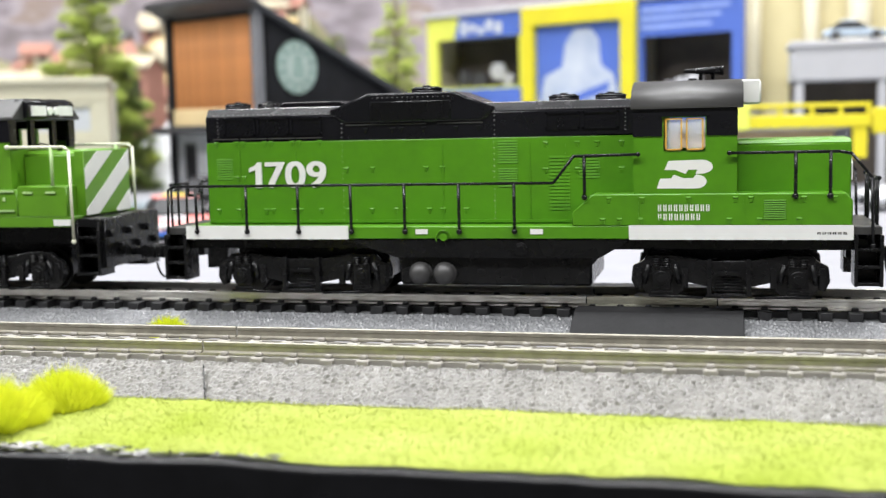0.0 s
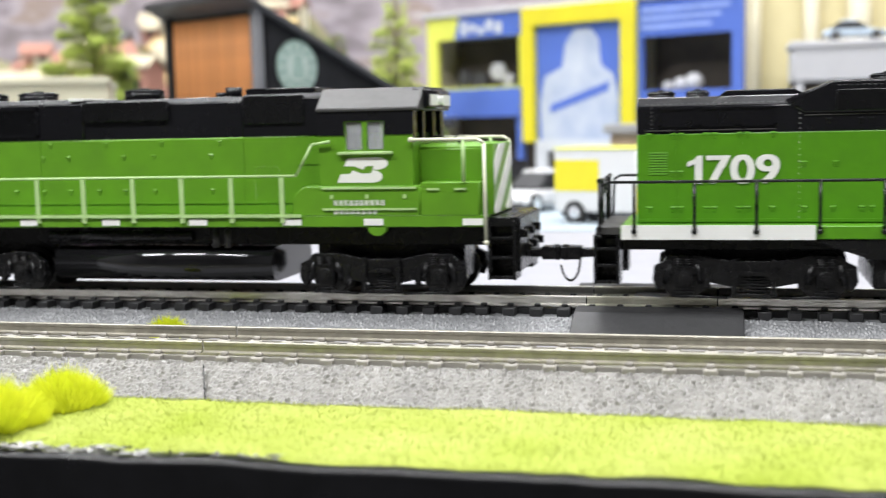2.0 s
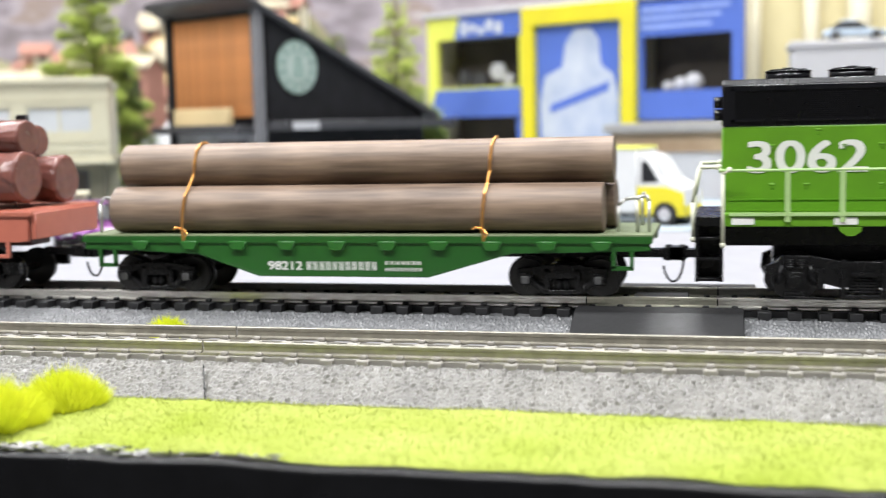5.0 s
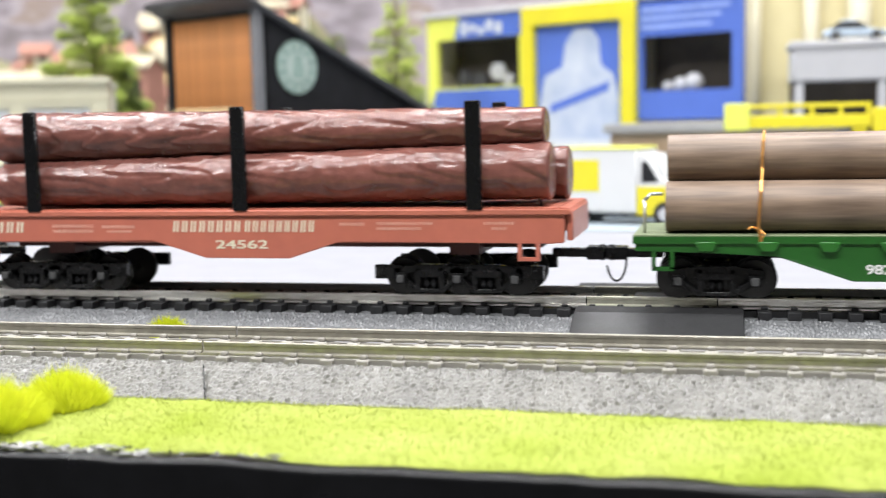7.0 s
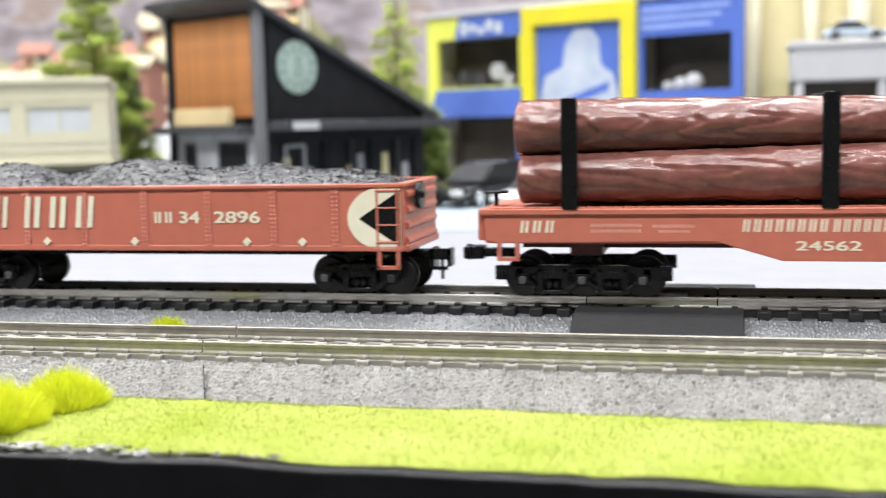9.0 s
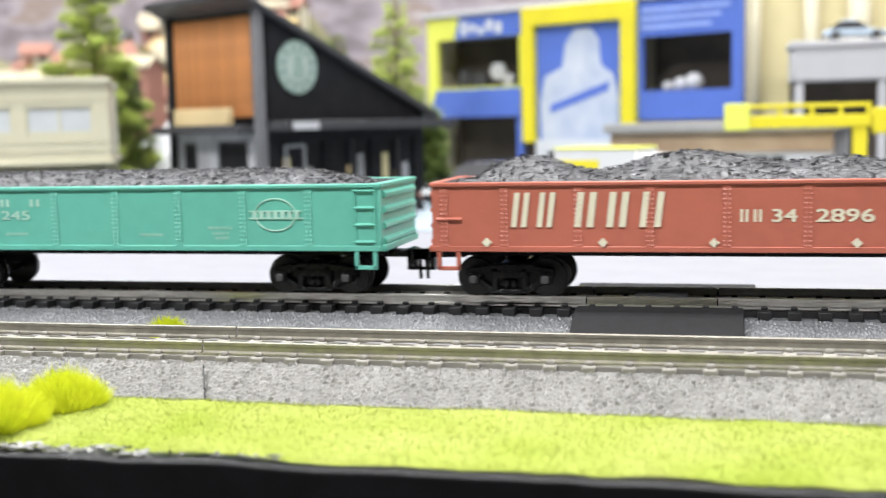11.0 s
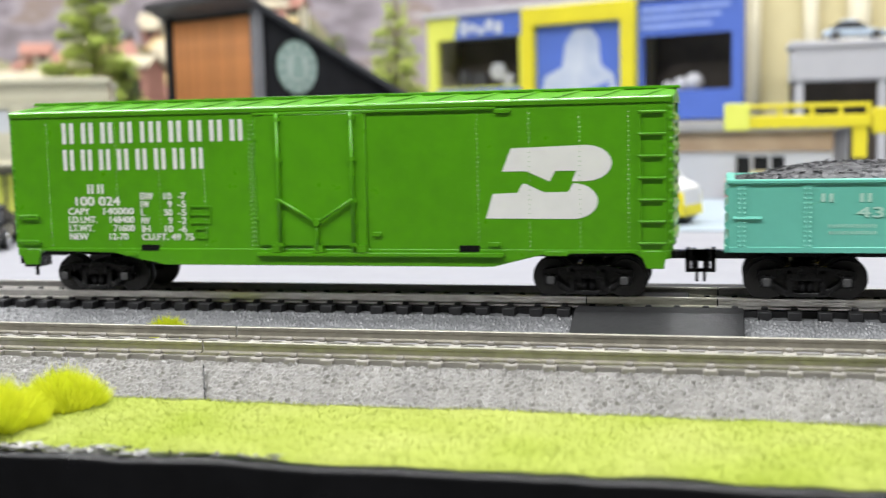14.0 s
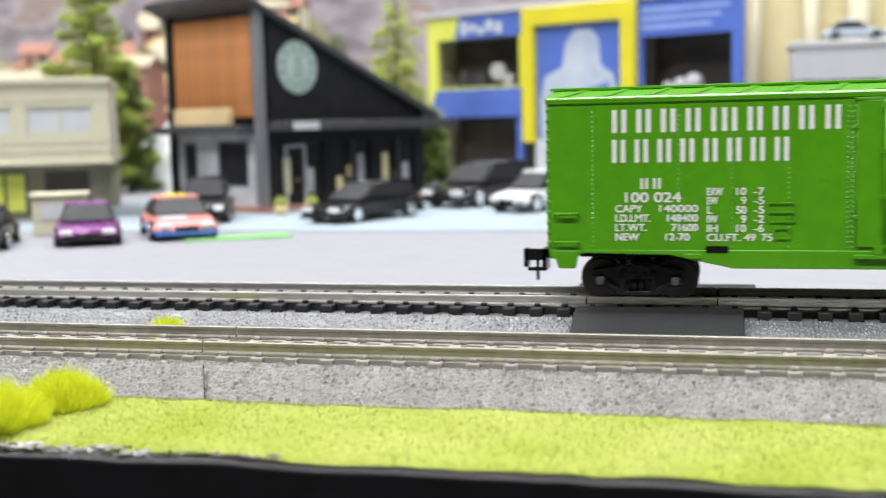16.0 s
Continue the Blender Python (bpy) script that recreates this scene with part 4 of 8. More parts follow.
    for xe, y in ((926.6, -14), (926.6, -10), (926.6, -5), (926.6, 5), (926.6, 10), (926.6, 14), (1107, -12), (1107, -7), (1107, 7), (1107, 12)):
        stanchion(car, q(xe), y, 17, 29.5, PLASTIC_BLACK, 0.35, False)
    for xe in (926.6, 1107):
        handrail(car, [(q(xe), -14, 29.5), (q(xe), -4, 29.5), (q(xe), -3.4, 26), (q(xe), 3.4, 26), (q(xe), 4, 29.5), (q(xe), 14, 29.5)], PLASTIC_BLACK)
    bm = bmesh.new()
    box(bm, q(926), q(932), -16.8, 16.8, 16.4, 18.4)
    part("end_platform", bm, ROOF_GREY, car, "", 0.2)
    bm = bmesh.new()
    box(bm, q(1101), q(1107.6), -16.8, 16.8, 16.4, 18.4)
    part("end_platform", bm, ROOF_GREY, car, "", 0.2)
    steps(car, q(925.4), q(931.8), 4.2, 16.4)
    steps(car, q(1101.5), q(1108), 4.2, 16.4)
    # tank
    bm = bmesh.new()
    prism(bm, [(q(987), 15.4), (q(1046), 15.4), (q(1040), 9.2), (q(1040), 3.4), (q(990.5), 3.4), (q(990.5), 9.4)], -15.2, 15.2)
    tank = part("fuel_tank", bm, PLASTIC_BLACK, car, "", 0.6)
    bm = bmesh.new()
    prism(bm, [(q(976), 15.3), (q(1050), 15.3), (q(1042), 10.6), (q(990), 10.6)], -16.8, -15.1)
    cyl(bm, (q(1022.5), -16.7, 12.8), (q(1022.5), -17.4, 12.8), 1.7, 16)
    cyl(bm, (q(1022.5), -17.3, 12.8), (q(1022.5), -17.6, 12.8), 1.1, 16)
    for k in range(7):
        rivet(bm, q(1001 + 2.0 * (k % 2)), -16.8, 11 + k * 0.6)
        rivet(bm, q(1015), -16.8, 11 + k * 0.6)
    part("side_skirt", bm, PLASTIC_BLACK, tank, "", 0.15)
    bm = bmesh.new()
    for a in range(8):
        t = a * math.pi / 7
        tube(bm, [(q(1002.8 + 2.0 * math.cos(t)), -17.5, 15.6 + 2.0 * math.sin(t)), (q(1002.8 + 2.0 * math.cos(t + 0.4)), -17.5, 15.6 + 2.0 * math.sin(t + 0.4))], 0.22, 5)
    cyl(bm, (q(1002.8), -17.0, 15.9), (q(1002.8), -17.6, 15.9), 1.0, 12)
    part("filler_neck", bm, LOCO_GREEN, car)
    for x in (996.2, 1002.6):
        bm = bmesh.new()
        cyl(bm, (q(x), -16.0, 6.4), (q(x), -4.0, 6.4), 3.0, 24)
        ball(bm, (q(x), -16.0, 6.4), 2.95, 20, 10)
        part("air_tank", bm, ROOF_GREY, car, "dark grey round air tank")
    truck(car, q(963.6), (-16.6, 16.6), LOCO_R, frame_loco)
    truck(car, q(1073.0), (-16.0, 16.0), LOCO_R, frame_loco)
    coupler(car, q(923.6), -1)
    coupler(car, q(1107), 1)
    return car


def loco_new(xc):
    """The newer road switcher with flat radiators and pale handrails."""
    q = lambda x: x - xc
    car = thing("locomotive", 0, 0, 0, "green and black model diesel locomotive with pale green handrails", "locomotive")
    HW = 10.0
    bm = bmesh.new()
    box(bm, q(719.5), q(901), -17.3, 17.3, 18.4, 21.4)
    part("deck", bm, FADED_GREEN, car, "", 0.2)
    bm = bmesh.new()
    box(bm, q(716), q(907), -13.5, 13.5, 13.5, 18.4)
    part("underframe", bm, PLASTIC_BLACK, car, "", 0.2)
    for x in (721.5, 744.8, 769.5, 794.6, 820.2, 846.8, 869, 895):
        bm = bmesh.new()
        box(bm, q(x), q(x + 5.2), -17.5, -17.2, 18.9, 20.6)
        part("sill_patch", bm, WHITE_PAINT, car, "white sill patch")
    for x in (748.5, 872.5):
        bm = bmesh.new()
        prism(bm, [(q(x - 2.6), 18.4), (q(x + 2.6), 18.4), (q(x + 2.2), 17.2), (q(x + 0.8), 16.2), (q(x - 0.8), 16.2), (q(x - 2.2), 17.2)], -17.3, -15.2)
        part("jacking_pad", bm, FADED_GREEN, car)
    bm = bmesh.new()
    box(bm, q(719.2), q(857.4), -HW, HW, 21.2, 42.0)
    hood = part("long_hood", bm, FADED_GREEN, car, "green hood side with door latches", 0.3)
    bm = bmesh.new()
    for k, x in enumerate((731, 739, 747.5, 756, 764, 773, 781, 790, 798, 807, 815, 824)):
        hinges(hood, [q(x)], (27.5,), -HW, FADED_GREEN)
        if k % 3 != 1:
            hinges(hood, [q(x)], (36.9,), -HW, FADED_GREEN)
        if k % 2:
            hinges(hood, [q(x) + 2.6], (40.5,), -HW, FADED_GREEN)
    for x in (772.3, 833.4):
        box(bm, q(x) - 0.12, q(x) + 0.12, -HW - 0.15, -HW, 21.5, 42)
    box(bm, q(721), q(848), -HW - 0.22, -HW, 24.2, 24.6)
    for k in range(10):
        rivet(bm, q(836.5), -HW, 24.5 + k * 0.95, 0.25)
        rivet(bm, q(843.5), -HW, 24.5 + k * 0.95, 0.25)
    for k in range(7):
        rivet(bm, q(836.5 + k * 1.1), -HW, 34, 0.25)
    box(bm, q(848.5), q(856), -HW - 0.25, -HW, 34.5, 41.4)
    part("door_seam", bm, FADED_GREEN, hood)
    bm = bmesh.new()
    cyl(bm, (q(758.4), -HW - 0.1, 39.0), (q(758.4), -HW + 0.3, 39.0), 0.8, 12)
    box(bm, q(757.7), q(759.1), -HW - 0.12, -HW + 0.2, 39.0, 41.4)
    part("sight_hole", bm, PLASTIC_BLACK, hood, "black slot in the hood side")
    bm = bmesh.new()
    prism(bm, hood_profile(HW, 42.0, 53.4, 1.6, 1.4), q(719.2), q(786), "x")
    prism(bm, hood_profile(HW - 0.4, 42.0, 52.9, 1.6, 1.4), q(786), q(833.4), "x")
    prism(bm, hood_profile(HW, 42.0, 53.4, 1.6, 1.4), q(833.4), q(857.4), "x")
    top = part("hood_top", bm, LOCO_BLACK, car, "black upper hood", 0.25)
    bm = bmesh.new()
    for a, b, c, d in ((721.4, 772.3, 43.2, 43.8), (721.4, 772.3, 50.6, 51.2), (721.4, 722.2, 43.2, 51.2), (771.5, 772.3, 43.2, 51.2)):
        box(bm, q(a), q(b), -HW - 0.4, -HW, c, d)
    for k in range(14):
        box(bm, q(722), q(771.8), -HW - 0.2, -HW, 43.9 + k * 0.49, 44.12 + k * 0.49)
    part("radiator_grille", bm, LOCO_BLACK, top, "black slatted radiator grille")
    for x0, x1, z0, z1 in ((786.4, 812, 47, 52.2), (834, 851, 45.4, 52.8)):
        bm = bmesh.new()
        box(bm, q(x0), q(x1), -HW - 0.55, -HW + 0.4, z0, z1)
        for k in range(6):
            rivet(bm, q(x0 + 3 + k * 1.2), -HW - 0.55, z1 - 1.2, 0.2)
        part("side_panel", bm, PLASTIC_BLACK, top, "", 0.25)
    bm = bmesh.new()
    box(bm, q(782), q(786), -HW - 0.3, HW, 52.8, 53.6)
    part("roof_seam", bm, WHITE_PAINT, top, "scuffed pale roof strip", 0.1)
    bm = bmesh.new()
    box(bm, q(833.6), q(853.5), -7.6, 7.6, 53.2, 54.9)
    part("roof_hatch", bm, LOCO_BLACK, top, "", 0.3)
    bm = bmesh.new()
    cyl(bm, (q(827), 0, 52.8), (q(827), 0, 55.6), 2.3, 16)
    cyl(bm, (q(824), -2, 52.8), (q(824), -2, 54.2), 1.3, 12)
    part("exhaust_stack", bm, LOCO_BLACK, top)
    for x in (735, 750, 766.4, 800):
        fan(car, q(x), 53.2, 5.6, 2.0)
    bm = bmesh.new()
    for z in (45.0, 48.0):
        cyl(bm, (q(719.4), -6, z), (q(717.2), -6, z), 1.4, 14)
    part("rear_light", bm, LOCO_BLACK, car)
    # cab
    bm = bmesh.new()
    for s in (-1, 1):
        a, b = sorted((s * 16.6, s * 15.4))
        wall_with_holes(bm, q(857.2), q(882.2), 21.2, 48.4, a, b, [(q(864.4), q(868.9), 38.2, 45.4), (q(870.2), q(874.6), 38.2, 45.4)])
    box(bm, q(857.2), q(858.2), -15.4, 15.4, 21.2, 48.4)
    box(bm, q(881.2), q(882.2), -15.4, 15.4, 21.2, 40.0)
    cab = part("cab", bm, FADED_GREEN, car, "green cab side with windows")
    bm = bmesh.new()
    wall_with_holes(bm, q(857.1), q(882.4), 42.0, 48.6, -16.8, -16.45, [(q(864.2), q(874.8), 42.0, 45.6)])
    part("cab_black_band", bm, LOCO_BLACK, cab, "black upper cab side")
    bm = bmesh.new()
    wall_with_holes(bm, q(857.1), q(882.4), 42.0, 48.6, 15.2, 16.8, [(q(864.2), q(874.8), 42.0, 45.6)])
    part("cab_black_band", bm, LOCO_BLACK, cab, "black upper cab side")
    for y0, y1 in ((-16.4, -13.4), (-6.5, -4.5), (4.5, 6.5), (13.4, 16.4)):
        bm = bmesh.new()
        box(bm, q(881.2), q(882.5), y0, y1, 40, 48.5)
        part("window_post", bm, LOCO_BLACK, cab, "black front window post")
    bm = bmesh.new()
    box(bm, q(858.2), q(858.5), -15.1, 15.1, 21.4, 48.3)
    part("cab_bulkhead", bm, LOCO_BLACK, cab, "black cab bulkhead")
    bm = bmesh.new()
    prism(bm, [(-17.2, 48.0), (17.2, 48.0), (17.2, 48.8), (11.0, 54.0), (-11.0, 54.0), (-17.2, 48.8)], q(856.8), q(884), "x")
    part("cab_roof", bm, ROOF_GREY, cab, "grey sloped cab roof", 0.2)
    bm = bmesh.new()
    prism(bm, [(q(881), 53.8), (q(885), 53.4), (q(885.6), 52.6), (q(885.6), 48.4), (q(881), 48.2)], -12, 12)
    hb = part("headlight_box", bm, LOCO_BLACK, cab, "", 0.4)
    bm = bmesh.new()
    box(bm, q(885.4), q(885.9), -10.5, -3.2, 49.2, 52.0)
    box(bm, q(885.4), q(885.9), 3.2, 10.5, 49.2, 52.0)
    part("number_board", bm, LENS, hb, "white number board")
    bm = bmesh.new()
    for y in (-1.6, 1.6):
        cyl(bm, (q(885.5), y, 50.6), (q(886.2), y, 50.6), 1.2, 14)
    part("headlight", bm, LENS, hb, "clear headlight lens")
    bm = bmesh.new()
    box(bm, q(862.4), q(877), -17.6, -16.5, 37.0, 37.8)
    part("arm_rest", bm, PALE_RAIL, cab, "", 0.15)
    for x0, x1 in ((864.6, 868.8), (870.3, 874.4)):
        bm = bmesh.new()
        box(bm, q(x0), q(x1), -16.2, -16.0, 38.3, 45.3)
        part("pane", bm, GLASS, cab).visible_shadow = False
    # nose
    bm = bmesh.new()
    prism(bm, hood_profile(10.5, 21.2, 39.4, 1.2, 1.2), q(882.2), q(899.6), "x")
    nose = part("nose", bm, FADED_GREEN, car, "low green nose", 0.4)
    bm = bmesh.new()
    box(bm, q(899.4), q(902.2), -12.5, 12.5, 21.2, 39.2)
    part("end_panel", bm, FADED_GREEN, nose, "broad green end panel", 0.15)
    bm = bmesh.new()
    for k in range(-3, 3):
        z = 17 + k * 11.6
        seg = []
        for i in range(25):
            y = -12.3 + 24.6 * i / 24
            a = z + (y + 12.3) * 0.66
            seg.append((y, min(39, max(21.4, a)), min(39, max(21.4, a + 5.8))))
        for (y0, a0, b0), (y1, a1, b1) in zip(seg, seg[1:]):
            if b0 - a0 > 0.01 and b1 - a1 > 0.01:
                prism(bm, [(y0, a0), (y1, a1), (y1, b1), (y0, b0)], q(902.1), q(902.35), "x")
    part("nose_stripe", bm, WHITE_PAINT, nose, "diagonal white nose stripes")
    bm = bmesh.new()
    cyl(bm, (q(893), -9, 39.3), (q(893), -9, 40.6), 0.7, 10)
    tube(bm, [(q(884), -8, 40.4), (q(887), -9, 41.4), (q(890), -6, 40.2), (q(892), -9, 41.2)], 0.25, 5)
    part("nose_fittings", bm, PLASTIC_BLACK, nose)
    # boxes under cab
    for s in (-1, 1):
        a, b = sorted((s * 17.3, s * 10))
        bm = bmesh.new()
        prism(bm, [(q(849), 21.2), (q(884), 21.2), (q(884), 29), (q(853), 29), (q(850.5), 27)], a, b)
        box(bm, q(884), q(899.4), a, b, 21.2, 29.8)
        sb = part("battery_box", bm, FADED_GREEN, car, "", 0.3)
        if s < 0:
            bm = bmesh.new()
            for z in (22.8, 28.2):
                box(bm, q(858), q(883), -17.7, -17.2, z, z + 0.5)
            for x in (886, 893):
                box(bm, q(x), q(x + 3), -17.7, -17.2, 27.8, 28.3)
            for x in (860.5, 870, 880):
                box(bm, q(x) - 0.4, q(x) + 0.4, -17.6, -17.2, 25.8, 26.8)
            part("grab_bar", bm, PALE_RAIL, sb)
    # text
    lettering("3062", q(725.4), q(752.6), 30.9, 38.4, -HW - 0.1, WHITE_PAINT, car, 0.0, name="road_number", tint="white road number")
    emblem(q(862), q(875.6), 29.8, 36.4, -16.62, WHITE_PAINT, cab)
    bars(10, q(861), q(875), 24.0, 25.4, -17.4, WHITE_PAINT, car)
    bars(8, q(861), q(873), 21.8, 23.2, -17.4, WHITE_PAINT, car)
    # rails
    for s in (-1, 1):
        y = s * 17.6
        handrail(car, [(q(719), y, 31.8), (q(851), y, 31.8), (q(855.6), y, 39.8), (q(860), y, 40.4)], PALE_RAIL, 0.33, "pale green handrail")
        bm = bmesh.new()
        box(bm, q(721), q(852), y - 0.3, y + 0.3, 21.0, 21.8)
        part("toe_board", bm, PALE_RAIL, car)
        for x in (734.3, 746.6, 760.9, 775.4, 789.4, 804.2, 818.5, 832.7, 846.9):
            bm = bmesh.new()
            box(bm, q(x) - 0.62, q(x) + 0.62, y - 0.22, y + 0.22, 19.6, 31.8)
            part("stanchion", bm, PALE_RAIL, car)
        handrail(car, [(q(882), y, 40.6), (q(899.4), y, 40.4), (q(900.8), y, 39.4), (q(901), y, 14.5)], CREAM_RAIL, 0.42, "cream end handrail")
        stanchion(car, q(895.5), y, 29.8, 40.4, PALE_RAIL, 0.5, False)
        handrail(car, [(q(719.5), y, 14), (q(719.5), y, 31), (q(721), y, 32)], CREAM_RAIL, 0.42)
        handrail(car, [(q(712.5), s * 14, 15), (q(712.3), s * 14, 24), (q(714), s * 14, 32.5), (q(718.5), s * 14, 32.5)], CREAM_RAIL, 0.45)
    for x, d in ((713, -1), (901.2, 1)):
        bm = bmesh.new()
        box(bm, q(x), q(x + 7.5), -16.8, 16.8, 18.4, 20.8)
        part("end_platform", bm, PLASTIC_BLACK, car, "", 0.2)
    steps(car, q(713), q(719.6), 5.0, 20.0)
    steps(car, q(901.2), q(908.4), 5.0, 20.0)
    bm = bmesh.new()
    box(bm, q(908.0), q(909.4), -15.5, 15.5, 7.0, 20.6)
    for k in range(6):
        box(bm, q(909.2), q(911), -14 + k * 5, -12.4 + k * 5, 15.5 - (k % 2) * 4, 17.5 - (k % 2) * 4)
    part("pilot_plate", bm, PLASTIC_BLACK, car, "", 0.2)
    # tank
    bm = bmesh.new()
    bend = [(11.0 + 4.4 * math.cos(math.radians(a)), 8.1 + 4.7 * math.sin(math.radians(a))) for a in range(-90, 91, 15)]
    prism(bm, bend + [(-y, z) for y, z in bend[::-1]], q(778), q(842.5), "x")
    for f in bm.faces:
        f.smooth = len(f.verts) == 4 and abs(f.calc_center_median().y) > 11
    part("fuel_tank", bm, mat("glossy_black_tank", (0.006, 0.006, 0.0065), 0.10, vary=0.2), car, "glossy black fuel tank")
    bm = bmesh.new()
    cyl(bm, (q(776.5), -13.6, 15.8), (q(819.5), -13.6, 15.8), 1.5, 16)
    part("air_reservoir", bm, PLASTIC_BLACK, car, "long black air reservoir")
    bm = bmesh.new()
    for x in (826, 829.5):
        cyl(bm, (q(x), -13.5, 12.6), (q(x), -13.5, 17.6), 0.9, 10)
    part("filter_canister", bm, ROOF_GREY, car)
    truck(car, q(751.8), (-15.3, 15.3), LOCO_R, frame_loco)
    truck(car, q(872.6), (-15.3, 15.3), LOCO_R, frame_loco)
    coupler(car, q(713), -1)
    coupler(car, q(909.5), 1, hose=False)
    return car


# ---- freight cars ----
riders = []


def brown_log(car, x0, x1, y, z, r, label=""):
    bm = bmesh.new()
    n = 40
    nx = 30
    rows = []
    ph = rng.uniform(0, 9)
    for i in range(nx + 1):
        x = x0 + (x1 - x0) * i / nx
        row = []
        for k in range(n):
            a = 2 * math.pi * k / n
            rr = r * (1 + 0.012 * noise.noise(Vector((x / 60, math.cos(a) * 6 + ph, math.sin(a) * 6))))
            row.append(bm.verts.new((x, y + rr * math.cos(a), z + rr * math.sin(a))))
        rows.append(row)
    for a, b in zip(rows, rows[1:]):
        for k in range(n):
            bm.faces.new((a[k], a[(k + 1) % n], b[(k + 1) % n], b[k])).smooth = True
    lg = thing("log", 0, 0, 0, label, "log", "logs on the green flatcar")
    riders.append((lg, 626.0))
    part("bark", bm, BROWN_LOG, lg, "smooth brown bark")
    for xe, d in ((x0, -1), (x1, 1)):
        bm = bmesh.new()
        cyl(bm, (xe - d * 0.2, y, z), (xe + d * 0.1, y, z), r * 0.985, n, r * 0.95)
        cyl(bm, (xe, y, z), (xe + d * 0.25, y, z), r * 0.12, 10)
        part("cut_end", bm, LOG_END, lg, "sawn grey-brown log end")
    return lg


def flat_green(xc):
    q = lambda x: x - xc
    car = thing("log_flatcar", 0, 0, 0, "dark green model flatcar loaded with three brown logs", "flatcar")
    bm = bmesh.new()
    prof = [(549.5, 15.4), (702.4, 15.4), (702.4, 12.4), (686, 12.0), (668, 11.6), (646.5, 5.4), (600, 5.4), (583, 11.2), (566, 12.0), (549.5, 12.4)]
    for y0, y1 in ((-16.8, -15.6), (15.6, 16.8)):
        prism(bm, [(q(a), b) for a, b in prof], y0, y1)
    part("side_sill", bm, FLAT_GREEN, car, "dark green fishbelly side sill", 0.12)
    bm = bmesh.new()
    box(bm, q(549), q(703), -16.9, 16.9, 14.9, 16.4)
    part("deck", bm, FLAT_DECK, car, "olive green deck", 0.15)
    bm = bmesh.new()
    box(bm, q(549), q(703), -17.25, -16.6, 14.3, 16.0)
    for x in range(560, 700, 2):
        rivet(bm, q(x), -17.25, 14.0, 0.12)
    for k in range(34):
        f = k / 33
        rivet(bm, q(583 - 0 + 17 * f), -16.8, 10.9 - 5.3 * f + 0.6, 0.14)
        rivet(bm, q(646.5 + 21 * f), -16.8, 6.0 + 5.9 * f, 0.14)
        rivet(bm, q(600 + 46 * f), -16.8, 6.0, 0.14)
    part("edge_strip", bm, FLAT_GREEN, car)
    for x in (566.4, 580.8, 594.7, 608.4, 622.2, 635.8, 649.4, 663.2, 677, 690.6):
        bm = bmesh.new()
        prism(bm, [(q(x) - 2.4, 14.8), (q(x) + 2.4, 14.8), (q(x) + 2.4, 14.0), (q(x) + 1.6, 12.4), (q(x) - 1.6, 12.4), (q(x) - 2.4, 14.0)], -17.9, -16.7)
        part("stake_pocket", bm, mat("stake_green", (0.022, 0.12, 0.018), 0.34) if x < 567 else bpy.data.materials["stake_green"], car, "", 0.2)
    for x in (553.5, 693):
        bm = bmesh.new()
        for a, b, c, d in ((x, x + 1, 8.0, 12.6), (x + 4.4, x + 5.4, 8.0, 12.6), (x, x + 5.4, 7.6, 8.6)):
            box(bm, q(a), q(b), -16.9, -16.0, c, d)
        part("step", bm, FLAT_GREEN, car)
    bm = bmesh.new()
    box(bm, q(556), q(697), -4, 4, 9.4, 14.8)
    part("centre_beam", bm, PLASTIC_BLACK, car)
    lettering("98212", q(603), q(612.4), 7.2, 9.4, -16.82, WHITE_PAINT, car, 0.0, name="car_number")
    bars(11, q(613.6), q(633.2), 7.2, 9.4, -16.82, WHITE_PAINT, car)
    bars(7, q(635), q(645), 8.7, 9.6, -16.82, WHITE_PAINT, car, 0.35)
    bars(10, q(635), q(645), 7.0, 7.9, -16.82, WHITE_PAINT, car, 0.35)
    r = 6.25
    brown_log(car, q(556.8), q(690.5), -9.6, 16.5 + r, r, "brown wooden log with sawn ends lying on the deck")
    brown_log(car, q(558.5), q(692.5), 3.2, 16.5 + r, r, "brown wooden log with sawn ends lying on the deck")
    brown_log(car, q(557), q(692.6), -3.4, 34.4, 5.95, "upper brown wooden log lying on two others")
    for x in (578.6, 660.6):
        bm = bmesh.new()
        pts = [(q(x + 0.6), -17.4, 14.8), (q(x), -16.9, 18), (q(x + 0.2), -16.5, 22.5), (q(x + 0.5), -15.4, 26.6), (q(x + 0.8), -12.6, 29.4), (q(x + 0.9), -10.2, 32), (q(x + 1), -9.7, 34.8), (q(x + 1.2), -8.4, 38.4), (q(x + 1.5), -5.8, 40.4), (q(x + 1.6), -3.4, 40.8), (q(x + 1.6), 0.2, 39.6), (q(x + 1), 3.2, 35), (q(x), 9.8, 24), (q(x), 12, 16.4)]
        tube(bm, pts, 0.36, 7)
        tube(bm, [(q(x + 0.6), -16.4, 17.6), (q(x - 1.6), -17.0, 18.4), (q(x - 2.4), -16.8, 17.8)], 0.26, 6)
        tube(bm, [(q(x + 0.3), -16.4, 17.6), (q(x + 1.4), -17.0, 16.6), (q(x + 0.4), -17.2, 15.0)], 0.26, 6)
        part("tie_wire", bm, COPPER, car, "twisted copper tie wire")
    bm = bmesh.new()
    for y in (-9, 9):
        tube(bm, [(q(698.8), y, 16.2), (q(698.6), y, 24.4), (q(699.4), y, 25.2)], 0.42, 8)
